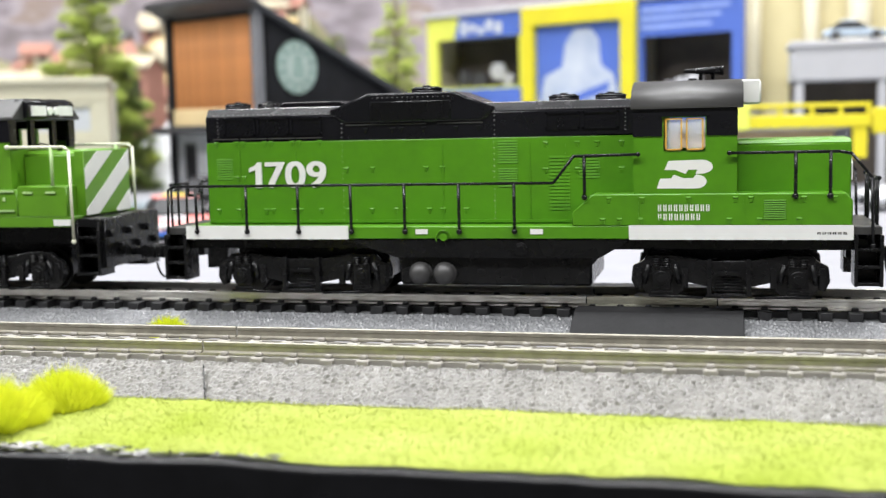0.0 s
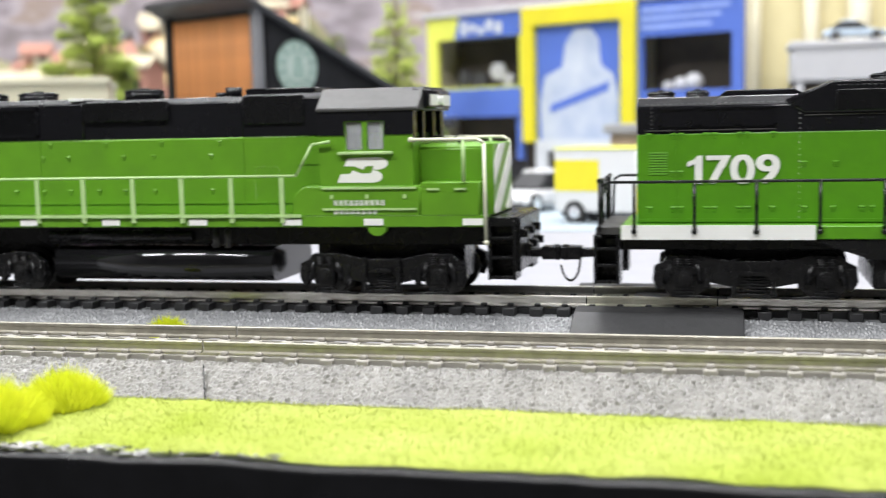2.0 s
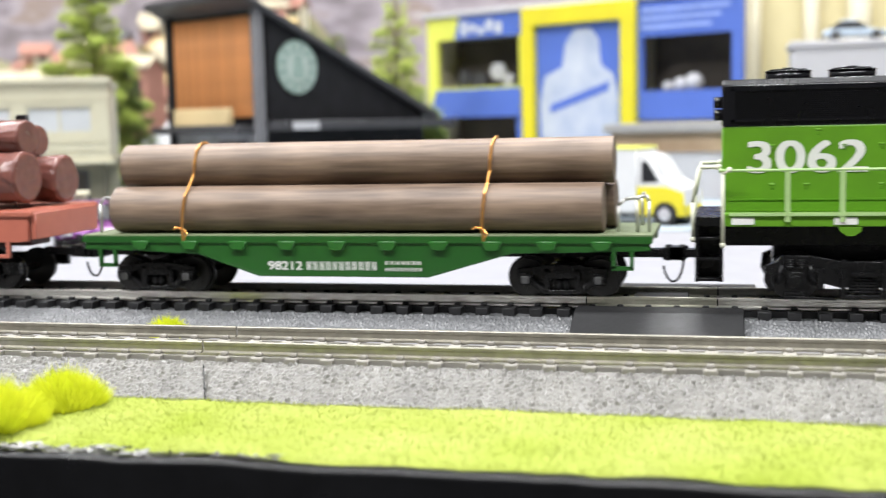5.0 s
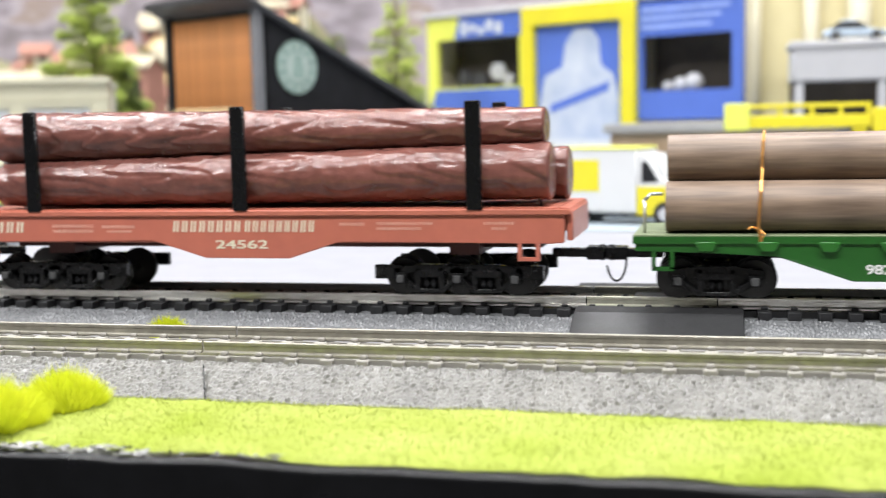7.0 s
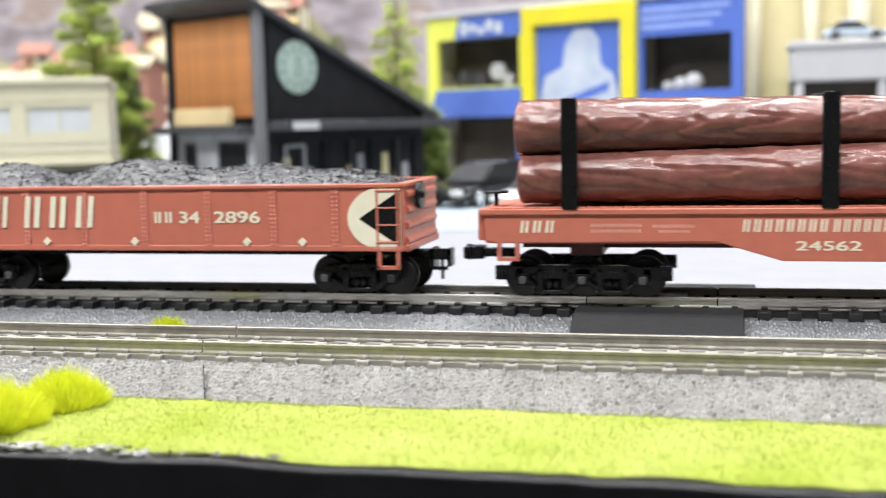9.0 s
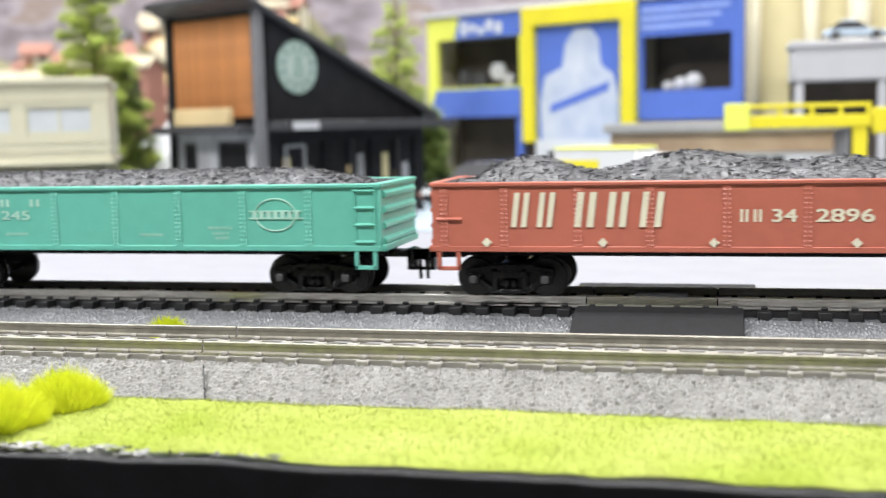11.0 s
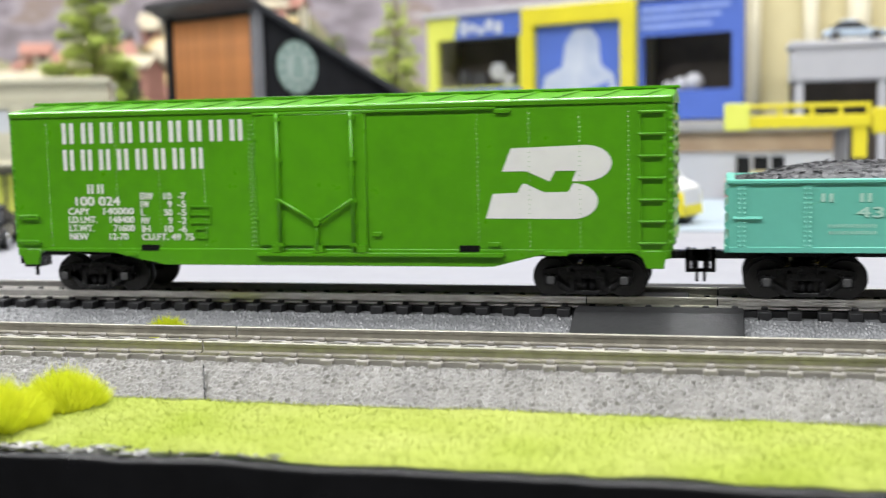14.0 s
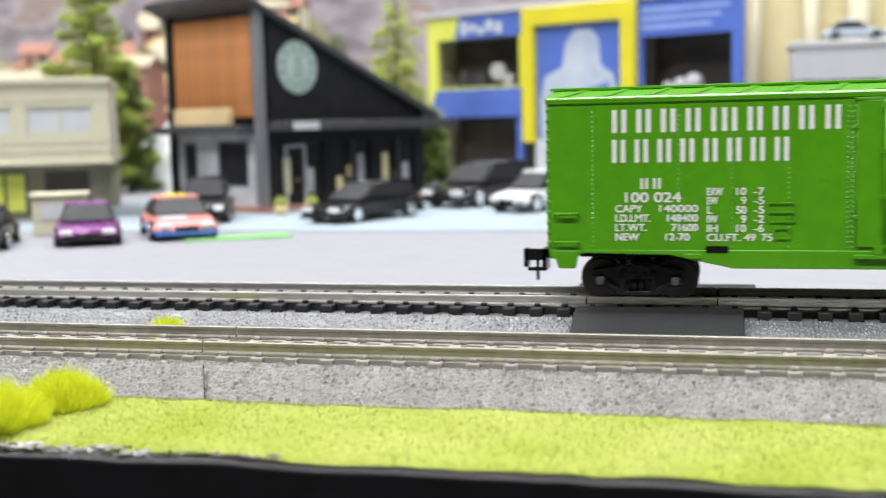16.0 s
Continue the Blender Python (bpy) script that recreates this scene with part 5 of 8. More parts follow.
    tube(bm, [(q(694), -9, 16.2), (q(694), -9, 23), (q(695.5), -9, 24.6), (q(701), -8.5, 25.4), (q(701.6), -8.5, 24), (q(701.6), -8.5, 16.2)], 0.42, 8)
    part("end_hoop", bm, mat("bright_wire", (0.55, 0.55, 0.52), 0.35, 0.7), car, "bent silver wire hoop")
    bm = bmesh.new()
    tube(bm, [(q(551.5), -11, 16.2), (q(551.5), -11, 24.5), (q(553), -11, 26), (q(556), -11, 26)], 0.42, 8)
    part("end_hoop", bm, bpy.data.materials["bright_wire"], car)
    truck(car, q(568.8), (-9.2, 9.2), WHEEL_R, frame_freight)
    truck(car, q(680.2), (-9.2, 9.2), WHEEL_R, frame_freight)
    coupler(car, q(549.5), -1)
    coupler(car, q(702.5), 1, hose=False)
    return car


def bark_log(car, x0, x1, y, z, r, seed, squash=1.0, drop=0.0, thin=0.0):
    """A cast log with long twisting bark ridges."""
    bm = bmesh.new()
    n, nx = 80, 300
    rows = []
    for i in range(nx + 1):
        f = i / nx
        x = x0 + (x1 - x0) * f
        row = []
        taper = (1.0 + 0.09 * (0.5 - f)) * (0.86 if i in (0, nx) else 1.0) * (1 - thin * (1 - f))
        sink = -r * squash * thin * (1 - f)
        for k in range(n):
            a = 2 * math.pi * k / n
            tw = a + x * 0.017
            v = Vector((x / 26 + seed * 3, math.cos(tw) * 1.6, math.sin(tw) * 1.6))
            d = noise.ridged_multi_fractal(v, 0.9, 2.0, 3, 1.0, 2.0)
            ph = x / 17.0 - 5 * a / (2 * math.pi) + 1.1 * noise.noise(Vector((x / 22, math.cos(a) * 1.6, math.sin(a) * 1.6 + seed)))
            f2 = ph - math.floor(ph)
            saw = f2 ** 2.2 if f2 < 0.93 else (1 - f2) / 0.07 * 0.85
            chop = noise.noise(Vector((x / 3.2, math.cos(a) * 4.5, math.sin(a) * 4.5 + seed)))
            rr = r * taper * (0.96 + 0.022 * d - 0.085 * saw * (0.7 + 0.6 * noise.noise(Vector((x / 14, a, seed)))) + 0.014 * chop + 0.022 * max(0, math.sin(a)) * chop)
            row.append(bm.verts.new((x, y + rr * math.cos(a), z + sink + drop * f + rr * squash * math.sin(a))))
        rows.append(row)
    for a, b in zip(rows, rows[1:]):
        for k in range(n):
            bm.faces.new((a[k], a[(k + 1) % n], b[(k + 1) % n], b[k])).smooth = True
    bm.faces.new(rows[0][::-1])
    bm.faces.new(rows[-1])
    part("log", bm, RED_LOG, car, "red-brown moulded plastic log with deep bark ridges")


def flat_red(xc):
    q = lambda x: x - xc
    car = thing("log_flatcar", 0, 0, 0, "salmon red model flatcar with red-brown logs between black stakes", "flatcar")
    bm = bmesh.new()
    prof = [(364.4, 21.6), (532.4, 21.6), (532.4, 14.6), (529, 14.2), (474, 14.6), (460, 10.2), (436.5, 10.2), (421, 14.8), (368, 14.4), (364.4, 15)]
    for y0, y1 in ((-17.3, -15.9), (15.9, 17.3)):
        prism(bm, [(q(a), b) for a, b in prof], y0, y1)
    side = part("side_sill", bm, SALMON, car, "salmon red fishbelly side sill", 0.15)
    bm = bmesh.new()
    box(bm, q(363), q(534), -17.9, 17.9, 21.4, 22.9)
    box(bm, q(364.5), q(532), -17.1, -16.2, 14.3, 15.2)
    part("deck", bm, SALMON_DECK, car, "salmon red plank deck", 0.2)
    bm = bmesh.new()
    for x in range(366, 532, 3):
        box(bm, q(x), q(x + 2.7), -17.4, 17.4, 22.9, 23.2)
    part("deck_planks", bm, SALMON_DECK, car)
    for xe in (362.6, 532.8):
        bm = bmesh.new()
        box(bm, q(xe), q(xe + 1.6), -16.5, 16.5, 15, 22.4)
        part("end_sill", bm, SALMON, car, "", 0.2)
    for x in (367.5, 520.5):
        bm = bmesh.new()
        for a, b, c, d in ((x, x + 1.1, 10.0, 15), (x + 4.6, x + 5.7, 10.0, 15), (x, x + 5.7, 9.8, 10.8)):
            box(bm, q(a), q(b), -17.3, -16.2, c, d)
        part("step", bm, SALMON, car, "", 0.1)
    bm = bmesh.new()
    box(bm, q(372), q(525), -5, 5, 12, 21)
    for x in (389, 505.4):
        box(bm, q(x) - 4, q(x) + 4, -10, 10, 10.5, 16)
    part("centre_beam", bm, mat("dark_red_underframe", (0.08, 0.02, 0.015), 0.5), car)
    bars(8, q(426.9), q(447), 17.2, 20.2, -17.32, CREAM_PAINT, car, 0.3, 0.12)
    bars(9, q(447.5), q(467.5), 17.2, 20.2, -17.32, CREAM_PAINT, car, 0.3, 0.12)
    bars(3, q(373.2), q(382.6), 17.0, 20.0, -17.32, CREAM_PAINT, car, 0.34, 0.15)
    lettering("24562", q(439.4), q(454.0), 12.8, 15.0, -17.32, CREAM_PAINT, car, 0.0, name="car_number")
    pale = bpy.data.materials.get("faded_lettering") or mat("faded_lettering", (0.70, 0.42, 0.33), 0.55)
    for x0, x1, z0, z1 in ((391, 403.5, 18.4, 19.2), (391, 403.5, 17.0, 17.8), (406, 416, 18.2, 19.0), (407.5, 415, 17.0, 17.6), (474, 481, 18.8, 19.6), (484, 499, 19.0, 19.7), (484, 496, 17.7, 18.4), (512, 520, 19.0, 19.7), (514, 518, 17.7, 18.4)):
        bars(max(4, int((x1 - x0) * 1.1)), q(x0), q(x1), z0, z1, -17.32, pale, car, 0.36)
    # logs
    bark_log(car, q(372.5), q(528.6), -9.6, 31.6, 8.2, 1, 0.95, 0.4, 0.22)
    bark_log(car, q(374), q(531), 6.4, 30.9, 7.8, 2, 0.95, -0.2, 0.2)
    bark_log(car, q(371.5), q(526.6), -5.2, 40.4, 6.6, 3, 0.8, 2.8, -0.4)
    bark_log(car, q(376), q(522), 7.0, 39.6, 6.2, 4, 0.8, 2.4, -0.4)
    for x in (386, 446.9, 509.8):
        for s in (-1, 1):
            bm = bmesh.new()
            box(bm, q(x) - 2.0, q(x) + 2.0, *sorted((s * 17.0, s * 18.3)), 22.8, 50.0)
            part("stake", bm, PLASTIC_BLACK, car, "black plastic side stake", 0.25)
    bm = bmesh.new()
    tube(bm, [(q(526), -12, 23), (q(525), -12, 27.5)], 0.4)
    tube(bm, [(q(520), -12, 26.4), (q(527.5), -12, 29.0)], 0.35)
    part("brake_lever", bm, ROOF_GREY, car)
    bm = bmesh.new()
    cyl(bm, (q(366), -9, 22.8), (q(366), -9, 26.6), 0.6, 10)
    cyl(bm, (q(366), -9, 26.4), (q(366), -9, 27.0), 3.2, 24)
    part("brake_wheel", bm, PLASTIC_BLACK, car, "black brake wheel on a post")
    truck(car, q(388.4), (-15, 0, 15), WHEEL_R, frame_freight)
    truck(car, q(504.2), (-15, 0, 15), WHEEL_R, frame_freight)
    coupler(car, q(364), -1, hose=False)
    coupler(car, q(533), 1, hose=False)
    return car


def coal_heap(car, x0, x1, hw, z0, bumps, seed):
    bm = bmesh.new()
    nx, ny = 120, 26
    rows = []
    for j in range(ny + 1):
        v = -1 + 2 * j / ny
        row = []
        for i in range(nx + 1):
            x = x0 + (x1 - x0) * i / nx
            h = sum(a * math.exp(-((x - c) / w) ** 2) for c, w, a in bumps)
            edge = min(1, (i / nx) * 14, (1 - i / nx) * 14)
            z = z0 + h * (1 - abs(v) ** 2.2) * edge + noise.noise(Vector((x / 2.2, v * 7, seed))) * 0.55
            row.append(bm.verts.new((x, v * hw, z)))
        rows.append(row)
    for a, b in zip(rows, rows[1:]):
        for i in range(nx):
            bm.faces.new((a[i], a[i + 1], b[i + 1], b[i]))
    heap = part("coal_load", bm, COAL, car, "heaped dark grey coal load")
    r = random.Random(seed)
    bm = bmesh.new()
    for _ in range(5200):
        x, v = r.uniform(x0, x1), r.uniform(-1, 0.6)
        h = sum(a * math.exp(-((x - c) / w) ** 2) for c, w, a in bumps)
        edge = min(1, (x - x0) / (x1 - x0) * 14, (x1 - x) / (x1 - x0) * 14)
        z = z0 + h * (1 - abs(v) ** 2.2) * edge + r.uniform(-0.1, 0.5)
        s = r.uniform(0.18, 0.45)
        c = Vector((x, v * hw, z))
        q4 = [bm.verts.new(c + Vector((r.gauss(0, s), r.gauss(0, s), r.gauss(0, s * 0.6)))) for _ in range(4)]
        for f in ((0, 1, 2), (0, 2, 3), (0, 3, 1), (1, 3, 2)):
            bm.faces.new([q4[i] for i in f])
    tagged(part("coal_rubble", bm, COAL, heap), kind="stuff")


def gondola(xc, x0, x1, paint, label, ribs, z0=12.2, z1=29.6):
    q = lambda x: x - xc
    car = thing("gondola_car", 0, 0, 0, label, "gondola")
    for s in (-1, 1):
        bm = bmesh.new()
        a, b = sorted((s * 17.2, s * 16.0))
        box(bm, q(x0), q(x1), a, b, z0, z1 - 1.0)
        part("side_wall", bm, paint, car, "", 0.12)
        bm = bmesh.new()
        a, b = sorted((s * 17.8, s * 15.6))
        box(bm, q(x0), q(x1), a, b, z1 - 1.1, z1)
        part("top_rail", bm, paint, car, "", 0.25)
        bm = bmesh.new()
        a, b = sorted((s * 17.5, s * 17.0))
        box(bm, q(x0), q(x1), a, b, z0 - 0.05, z0 + 1.4)
        part("side_sill", bm, paint, car, "", 0.15)
    for x in ribs:
        bm = bmesh.new()
        box(bm, q(x) - 1.1, q(x) + 1.1, -17.42, -17.1, z0 + 0.4, z1 - 1.0)
        for k in range(13):
            for e in (-0.6, 0.6):
                rivet(bm, q(x) + e, -17.42, z0 + 1.7 + k * 1.12, 0.36)
        part("side_rib", bm, paint, car)
    for xe, d in ((x0, -1), (x1, 1)):
        bm = bmesh.new()
        a, b = sorted((q(xe), q(xe) - d * 1.2))
        box(bm, a, b, -16.2, 16.2, z0, z1 - 0.4)
        part("end_wall", bm, paint, car, "ribbed end wall", 0.12)
        for k in range(4):
            bm = bmesh.new()
            z = z0 + 2.4 + k * 4.0
            prism(bm, [(q(xe), z - 1.1), (q(xe) + d * 0.9, z - 0.4), (q(xe) + d * 0.9, z + 0.4), (q(xe), z + 1.1)], -15, 15)
            part("end_rib", bm, paint, car)
        for x2, x3, hw2, za, zb in ((-1.6, 0.5, 17.4, z1 - 1.1, z1 + 0.1), (0.0, 1.0, 16.5, z0 - 0.2, z0 + 1.6)):
            bm = bmesh.new()
            box(bm, *sorted((q(xe) + d * x2, q(xe) + d * x3)), -hw2, hw2, za, zb)
            part("end_cap", bm, paint, car, "", 0.2)
        # ladder bars and step
        bm = bmesh.new()
        xa, xb = sorted((q(xe) - d * 1.2, q(xe) - d * 7.2))
        if d > 0:
            for k in range(4):
                z = z0 + 2.2 + k * 4.4
                prism(bm, [(-17.2, z - 0.1), (-17.75, z), (-17.8, z + 0.2), (-17.2, z + 0.7)], xa, xb, "x")
            box(bm, xa, xa + 0.6, -17.6, -17.1, z0, z1 - 1)
            box(bm, xb - 0.6, xb, -17.6, -17.1, z0, z1 - 1)
        else:
            prism(bm, [(-17.2, z0 + 7.9), (-17.8, z0 + 8), (-17.85, z0 + 8.2), (-17.2, z0 + 8.7)], xa, xb + 0.5, "x")
        part("grab_bars", bm, paint, car)
        bm = bmesh.new()
        for a, b, c, e in ((xa, xa + 1.0, z0 - 4.6, z0), (xb - 1.0, xb, z0 - 4.6, z0), (xa, xb, z0 - 4.8, z0 - 3.8)):
            box(bm, a, b, -17.4, -16.4, c, e)
        if d > 0 or paint != TEAL:
            part("step", bm, paint, car, "", 0.1)
        else:
            bm.free()
    bm = bmesh.new()
    box(bm, q(x0) + 1, q(x1) - 1, -16, 16, z0, z0 + 1)
    part("floor_pan", bm, PLASTIC_BLACK, car)
    bm = bmesh.new()
    box(bm, q(x0) + 2, q(x1) - 2, -5, 5, z0 - 2.4, z0)
    box(bm, q(x0) + 30, q(x1) - 30, -16.6, 16.6, z0 - 0.8, z0)
    part("centre_beam", bm, PLASTIC_BLACK, car)
    hook_coupler(car, q(x0), -1)
    hook_coupler(car, q(x1), 1)
    return car


def gondola_red(xc):
    q = lambda x: x - xc
    car = gondola(xc, 198.4, 343.4, SALMON, "salmon red model gondola car heaped with coal", (201.5, 217, 235.3, 252.9, 271, 289.5, 308, 325))
    coal_heap(car, q(200), q(342), 15.8, 29.0, [(q(221), 12, 6.4), (q(262), 20, 7.2), (q(300), 16, 5.0), (q(325), 10, 3.0)], 21)
    # company word as bars, and the number
    bars(2, q(218.2), q(231), 18.4, 27.0, -17.48, CREAM_PAINT, car, 0.36, 0.12)
    bars(4, q(233.8), q(256.6), 18.4, 27.0, -17.48, CREAM_PAINT, car, 0.36, 0.12, (2, 3))
    bars(2, q(273.8), q(280), 19.6, 22.6, -17.3, CREAM_PAINT, car, 0.34)
    lettering("34", q(281.4), q(287), 19.6, 22.6, -17.3, CREAM_PAINT, car, 0.0, name="car_number")
    lettering("2896", q(291.4), q(304.2), 19.6, 22.6, -17.3, CREAM_PAINT, car, 0.0, name="car_number")
    # half disc and wedge
    bm = bmesh.new()
    pts = [(q(342.6), 12.8)] + [(q(337.5) + 9.0 * math.cos(a) * 1.0, 20.6 + 7.9 * math.sin(a)) for a in [math.radians(270 - 180 * i / 16) for i in range(17)]] + [(q(342.6), 28.4)]
    prism(bm, pts, -17.5, -17.1)
    badge = part("side_badge", bm, CREAM_PAINT, car, "cream half disc with a black wedge")
    bm = bmesh.new()
    prism(bm, [(q(331.6), 20.6), (q(342.5), 13.4), (q(342.5), 27.8)], -17.56, -17.4)
    part("wedge", bm, LOCO_BLACK, badge)
    for x in (212.5, 241.5, 268, 300.5, 316):
        bm = bmesh.new()
        prism(bm, [(q(x) - 1.2, 14.6), (q(x), 13.4), (q(x) + 1.2, 14.6), (q(x), 15.8)], -17.8, -17.4)
        part("diamond_mark", bm, CREAM_PAINT, car)
    bm = bmesh.new()
    cyl(bm, (q(344.4), -6, 26), (q(345.6), -6, 26), 3.6, 24)
    cyl(bm, (q(345.4), -6, 26), (q(346.4), -6, 26), 0.9, 12)
    part("brake_wheel", bm, PLASTIC_BLACK, car, "black brake wheel on the end wall")
    truck(car, q(217.4), (-9.2, 9.2), WHEEL_R, frame_freight)
    truck(car, q(329.9), (-9.2, 9.2), WHEEL_R, frame_freight)
    return car


def gondola_teal(xc):
    q = lambda x: x - xc
    car = gondola(xc, 36.3, 184.8, TEAL, "teal green model gondola car filled with coal", (39.4, 54.4, 73.1, 91.5, 109.8, 128.4, 146.9, 165.2))
    coal_heap(car, q(38), q(183), 15.8, 29.2, [(q(x), 14, 3.0) for x in (58, 78, 98, 118, 138, 158)], 22)
    for x, w, n in ((57, 4.6, 1), (65.6, 4.4, 1), (74.6, 4.4, 1), (83.6, 5.0, 1)):
        bars(n, q(x), q(x + w), 24.2, 26.2, -17.3, TEAL_LETTER, car, 0.3)
    lettering("43", q(65.4), q(71.2), 20.6, 23.0, -17.3, TEAL_LETTER, car, 0.0, name="car_number")
    lettering("245", q(75.0), q(83.8), 20.6, 23.0, -17.3, TEAL_LETTER, car, 0.0, name="car_number")
    for x0, x1, z in ((59, 70, 18.2), (59, 70, 16.6), (76, 83, 16.2), (117, 124, 16.0), (137, 144, 17.8), (138, 143, 16.4), (139, 143, 15.2)):
        bars(max(4, int(x1 - x0)), q(x0), q(x1), z, z + 0.8, -17.25, TEAL_LETTER, car, 0.34)
    bm = bmesh.new()
    pts = [(q(156.1) + 5.6 * math.cos(k * math.pi / 16), 21.7 + 4.2 * math.sin(k * math.pi / 16)) for k in range(33)]
    for a, b in zip(pts, pts[1:]):
        cyl(bm, (a[0], -17.3, a[1]), (b[0], -17.3, b[1]), 0.2, 5)
    box(bm, q(148.8), q(163.6), -17.5, -17.1, 20.6, 20.9)
    box(bm, q(148.8), q(163.6), -17.5, -17.1, 22.5, 22.8)
    for k in range(7):
        box(bm, q(149.8 + k * 1.95), q(151 + k * 1.95), -17.5, -17.1, 20.9, 22.5)
    part("oval_emblem", bm, TEAL_LETTER, car, "pale oval emblem with a crossbar")
    truck(car, q(54.5), (-9.2, 9.2), WHEEL_R, frame_freight)
    truck(car, q(164.8), (-9.2, 9.2), WHEEL_R, frame_freight)
    return car


def boxcar(xc):
    q = lambda x: x - xc
    car = thing("boxcar", 0, 0, 0, "bright green model boxcar with white lettering and a plug door", "boxcar")
    L, R = q(-155.2), q(22.8)
    bm = bmesh.new()
    box(bm, L, R, -17.4, 17.4, 12.6, 49.0)
    body = part("body", bm, BRIGHT_GREEN, car, "bright green plastic body", 0.2)
    # sill, with the cut-outs over the trucks
    bm = bmesh.new()
    for y0, y1 in ((-17.7, -16.4), (16.4, 17.7)):
        prism(bm, [(L, 12.8), (R, 12.8), (R, 10.6), (q(16), 10.8), (q(14), 12.0), (q(-8), 11.6), (q(-21), 8.4), (q(-111), 8.4), (q(-126), 11.6), (q(-147), 12.0), (q(-150), 10.4), (L, 10.6)], y0, y1)
    part("side_sill", bm, BRIGHT_GREEN, body, "", 0.15)
    bm = bmesh.new()
    prism(bm, [(-17.75, 48.4), (17.75, 48.4), (17.85, 49.6), (17.2, 50.0), (0, 52.2), (-17.2, 50.0), (-17.85, 49.6)], L - 0.3, R + 0.3, "x")
    roof = part("roof", bm, BRIGHT_GREEN, car, "bright green ribbed roof", 0.15)
    n = 17
    for k in range(n):
        x = L + 5 + (R - L - 10) * k / (n - 1)
        for s in (-1, 1):
            bm = bmesh.new()
            v = [(x - 3.2, s * 16.6, 49.95), (x - 2.4, s * 16.6, 50.3), (x + 1.6, s * 2.6, 52.15), (x + 2.4, s * 2.6, 51.8)]
            w = [(a + 1.6, b, c) for a, b, c in v]
            va = [bm.verts.new(p) for p in v]
            vb = [bm.verts.new(p) for p in w]
            bm.faces.new(va)
            bm.faces.new(vb[::-1])
            for i in range(4):
                bm.faces.new((va[i], vb[i], vb[(i + 1) % 4], va[(i + 1) % 4]))
            part("roof_rib", bm, BRIGHT_GREEN, roof)
    bm = bmesh.new()
    for y in (-2.2, 0, 2.2):
        box(bm, L - 1.6, R + 1.6, y - 0.95, y + 0.95, 52.0, 52.7)
    for k in range(14):
        x = L + 2 + (R - L - 4) * k / 13
        box(bm, x - 0.6, x + 0.6, -3, 3, 51.4, 52.1)
    part("running_board", bm, BRIGHT_GREEN, roof, "", 0.1)
    # rivet lines
    bm = bmesh.new()
    for x in (-144.5, -124, -111.5, -98.5, -85.4, -84.2, -54.6, -24.5, -11.5, 1.0, 12.8):
        for k in range(29):
            rivet(bm, q(x), -17.4, 13.6 + k * 1.17, 0.29)
    for k in range(60):
        rivet(bm, q(-153 + k * 2.95), -17.7, 9.6 if -118 < -153 + k * 2.95 < -15 else 12.2, 0.2)
    for x in (-84.6, -67.4, -66.2):
        for k in range(26):
            rivet(bm, q(x), -17.7, 15.0 + k * 1.2, 0.26)
    for z in (16, 40):
        for k in range(13):
            rivet(bm, q(-82 + k * 1.2), -17.6, z, 0.2)
    tagged(part("rivets", bm, BRIGHT_GREEN, body), kind="stuff")
    # plug door
    bm = bmesh.new()
    box(bm, q(-83.5), q(-53.5), -17.95, -17.2, 13.6, 47.6)
    door = part("plug_door", bm, BRIGHT_GREEN, car, "closed plug door with locking bars", 0.2)
    bm = bmesh.new()
    for x in (-77.2, -57.1):
        tube(bm, [(q(x), -18.5, 12.2), (q(x), -18.5, 48.0)], 0.42, 8)
        for z in (14, 25.4, 36, 46.4):
            box(bm, q(x) - 0.9, q(x) + 0.9, -18.9, -17.8, z - 0.5, z + 0.5)
    for z in (25.2,):
        tube(bm, [(q(-77.2), -18.7, z + 0.6), (q(-67.4), -18.9, z - 5.2)], 0.38, 8)
        tube(bm, [(q(-57.1), -18.7, z + 0.6), (q(-66.4), -18.9, z - 5.2)], 0.38, 8)
    cyl(bm, (q(-67), -18.0, 19.8), (q(-67), -19.3, 19.8), 1.0, 12)
    tube(bm, [(q(-67), -18.5, 12.4), (q(-67), -18.5, 20)], 0.4)
    for x in (-78.2, -55.0, -66.8):
        box(bm, q(x) - 1.3, q(x) + 1.3, -18.8, -17.6, 12.0, 13.8)
    part("locking_gear", bm, BRIGHT_GREEN, door)
    bm = bmesh.new()
    box(bm, q(-84), q(-18), -18.7, -17.3, 10.9, 11.9)
    part("door_track", bm, BRIGHT_GREEN, car, "", 0.12)
    bm = bmesh.new()
    box(bm, q(-84), q(-20), -18.0, -17.3, 47.6, 48.3)
    part("door_track", bm, BRIGHT_GREEN, car, "", 0.12)
    bm = bmesh.new()
    for k in range(26):
        box(bm, q(-48), q(-41), -17.43, -17.3, 18 + k * 1.05, 18.14 + k * 1.05)
        box(bm, q(-34), q(-26), -17.42, -17.3, 18 + k * 1.05, 18.14 + k * 1.05)
    part("wall_seams", bm, BRIGHT_GREEN, body)
    for x in (-117.5, -29.5):
        bm = bmesh.new()
        box(bm, q(x), q(x + 5.2), -17.8, -17.3, 12.2, 13.8)
        part("sill_slot", bm, PLASTIC_BLACK, body, "black slot in the sill")
    for x, z, w in ((-122.5, 10.7, 4), (-22, 13.4, 3), (-8, 11.2, 6), (-20, 46.6, 4), (-84, 41, 1.6), (-84, 20, 1.6), (-52, 16, 2)):
        bm = bmesh.new()
        box(bm, q(x), q(x + w), -18.0, -17.3, z, z + 1.2)
        part("bracket", bm, BRIGHT_GREEN, body, "", 0.15)
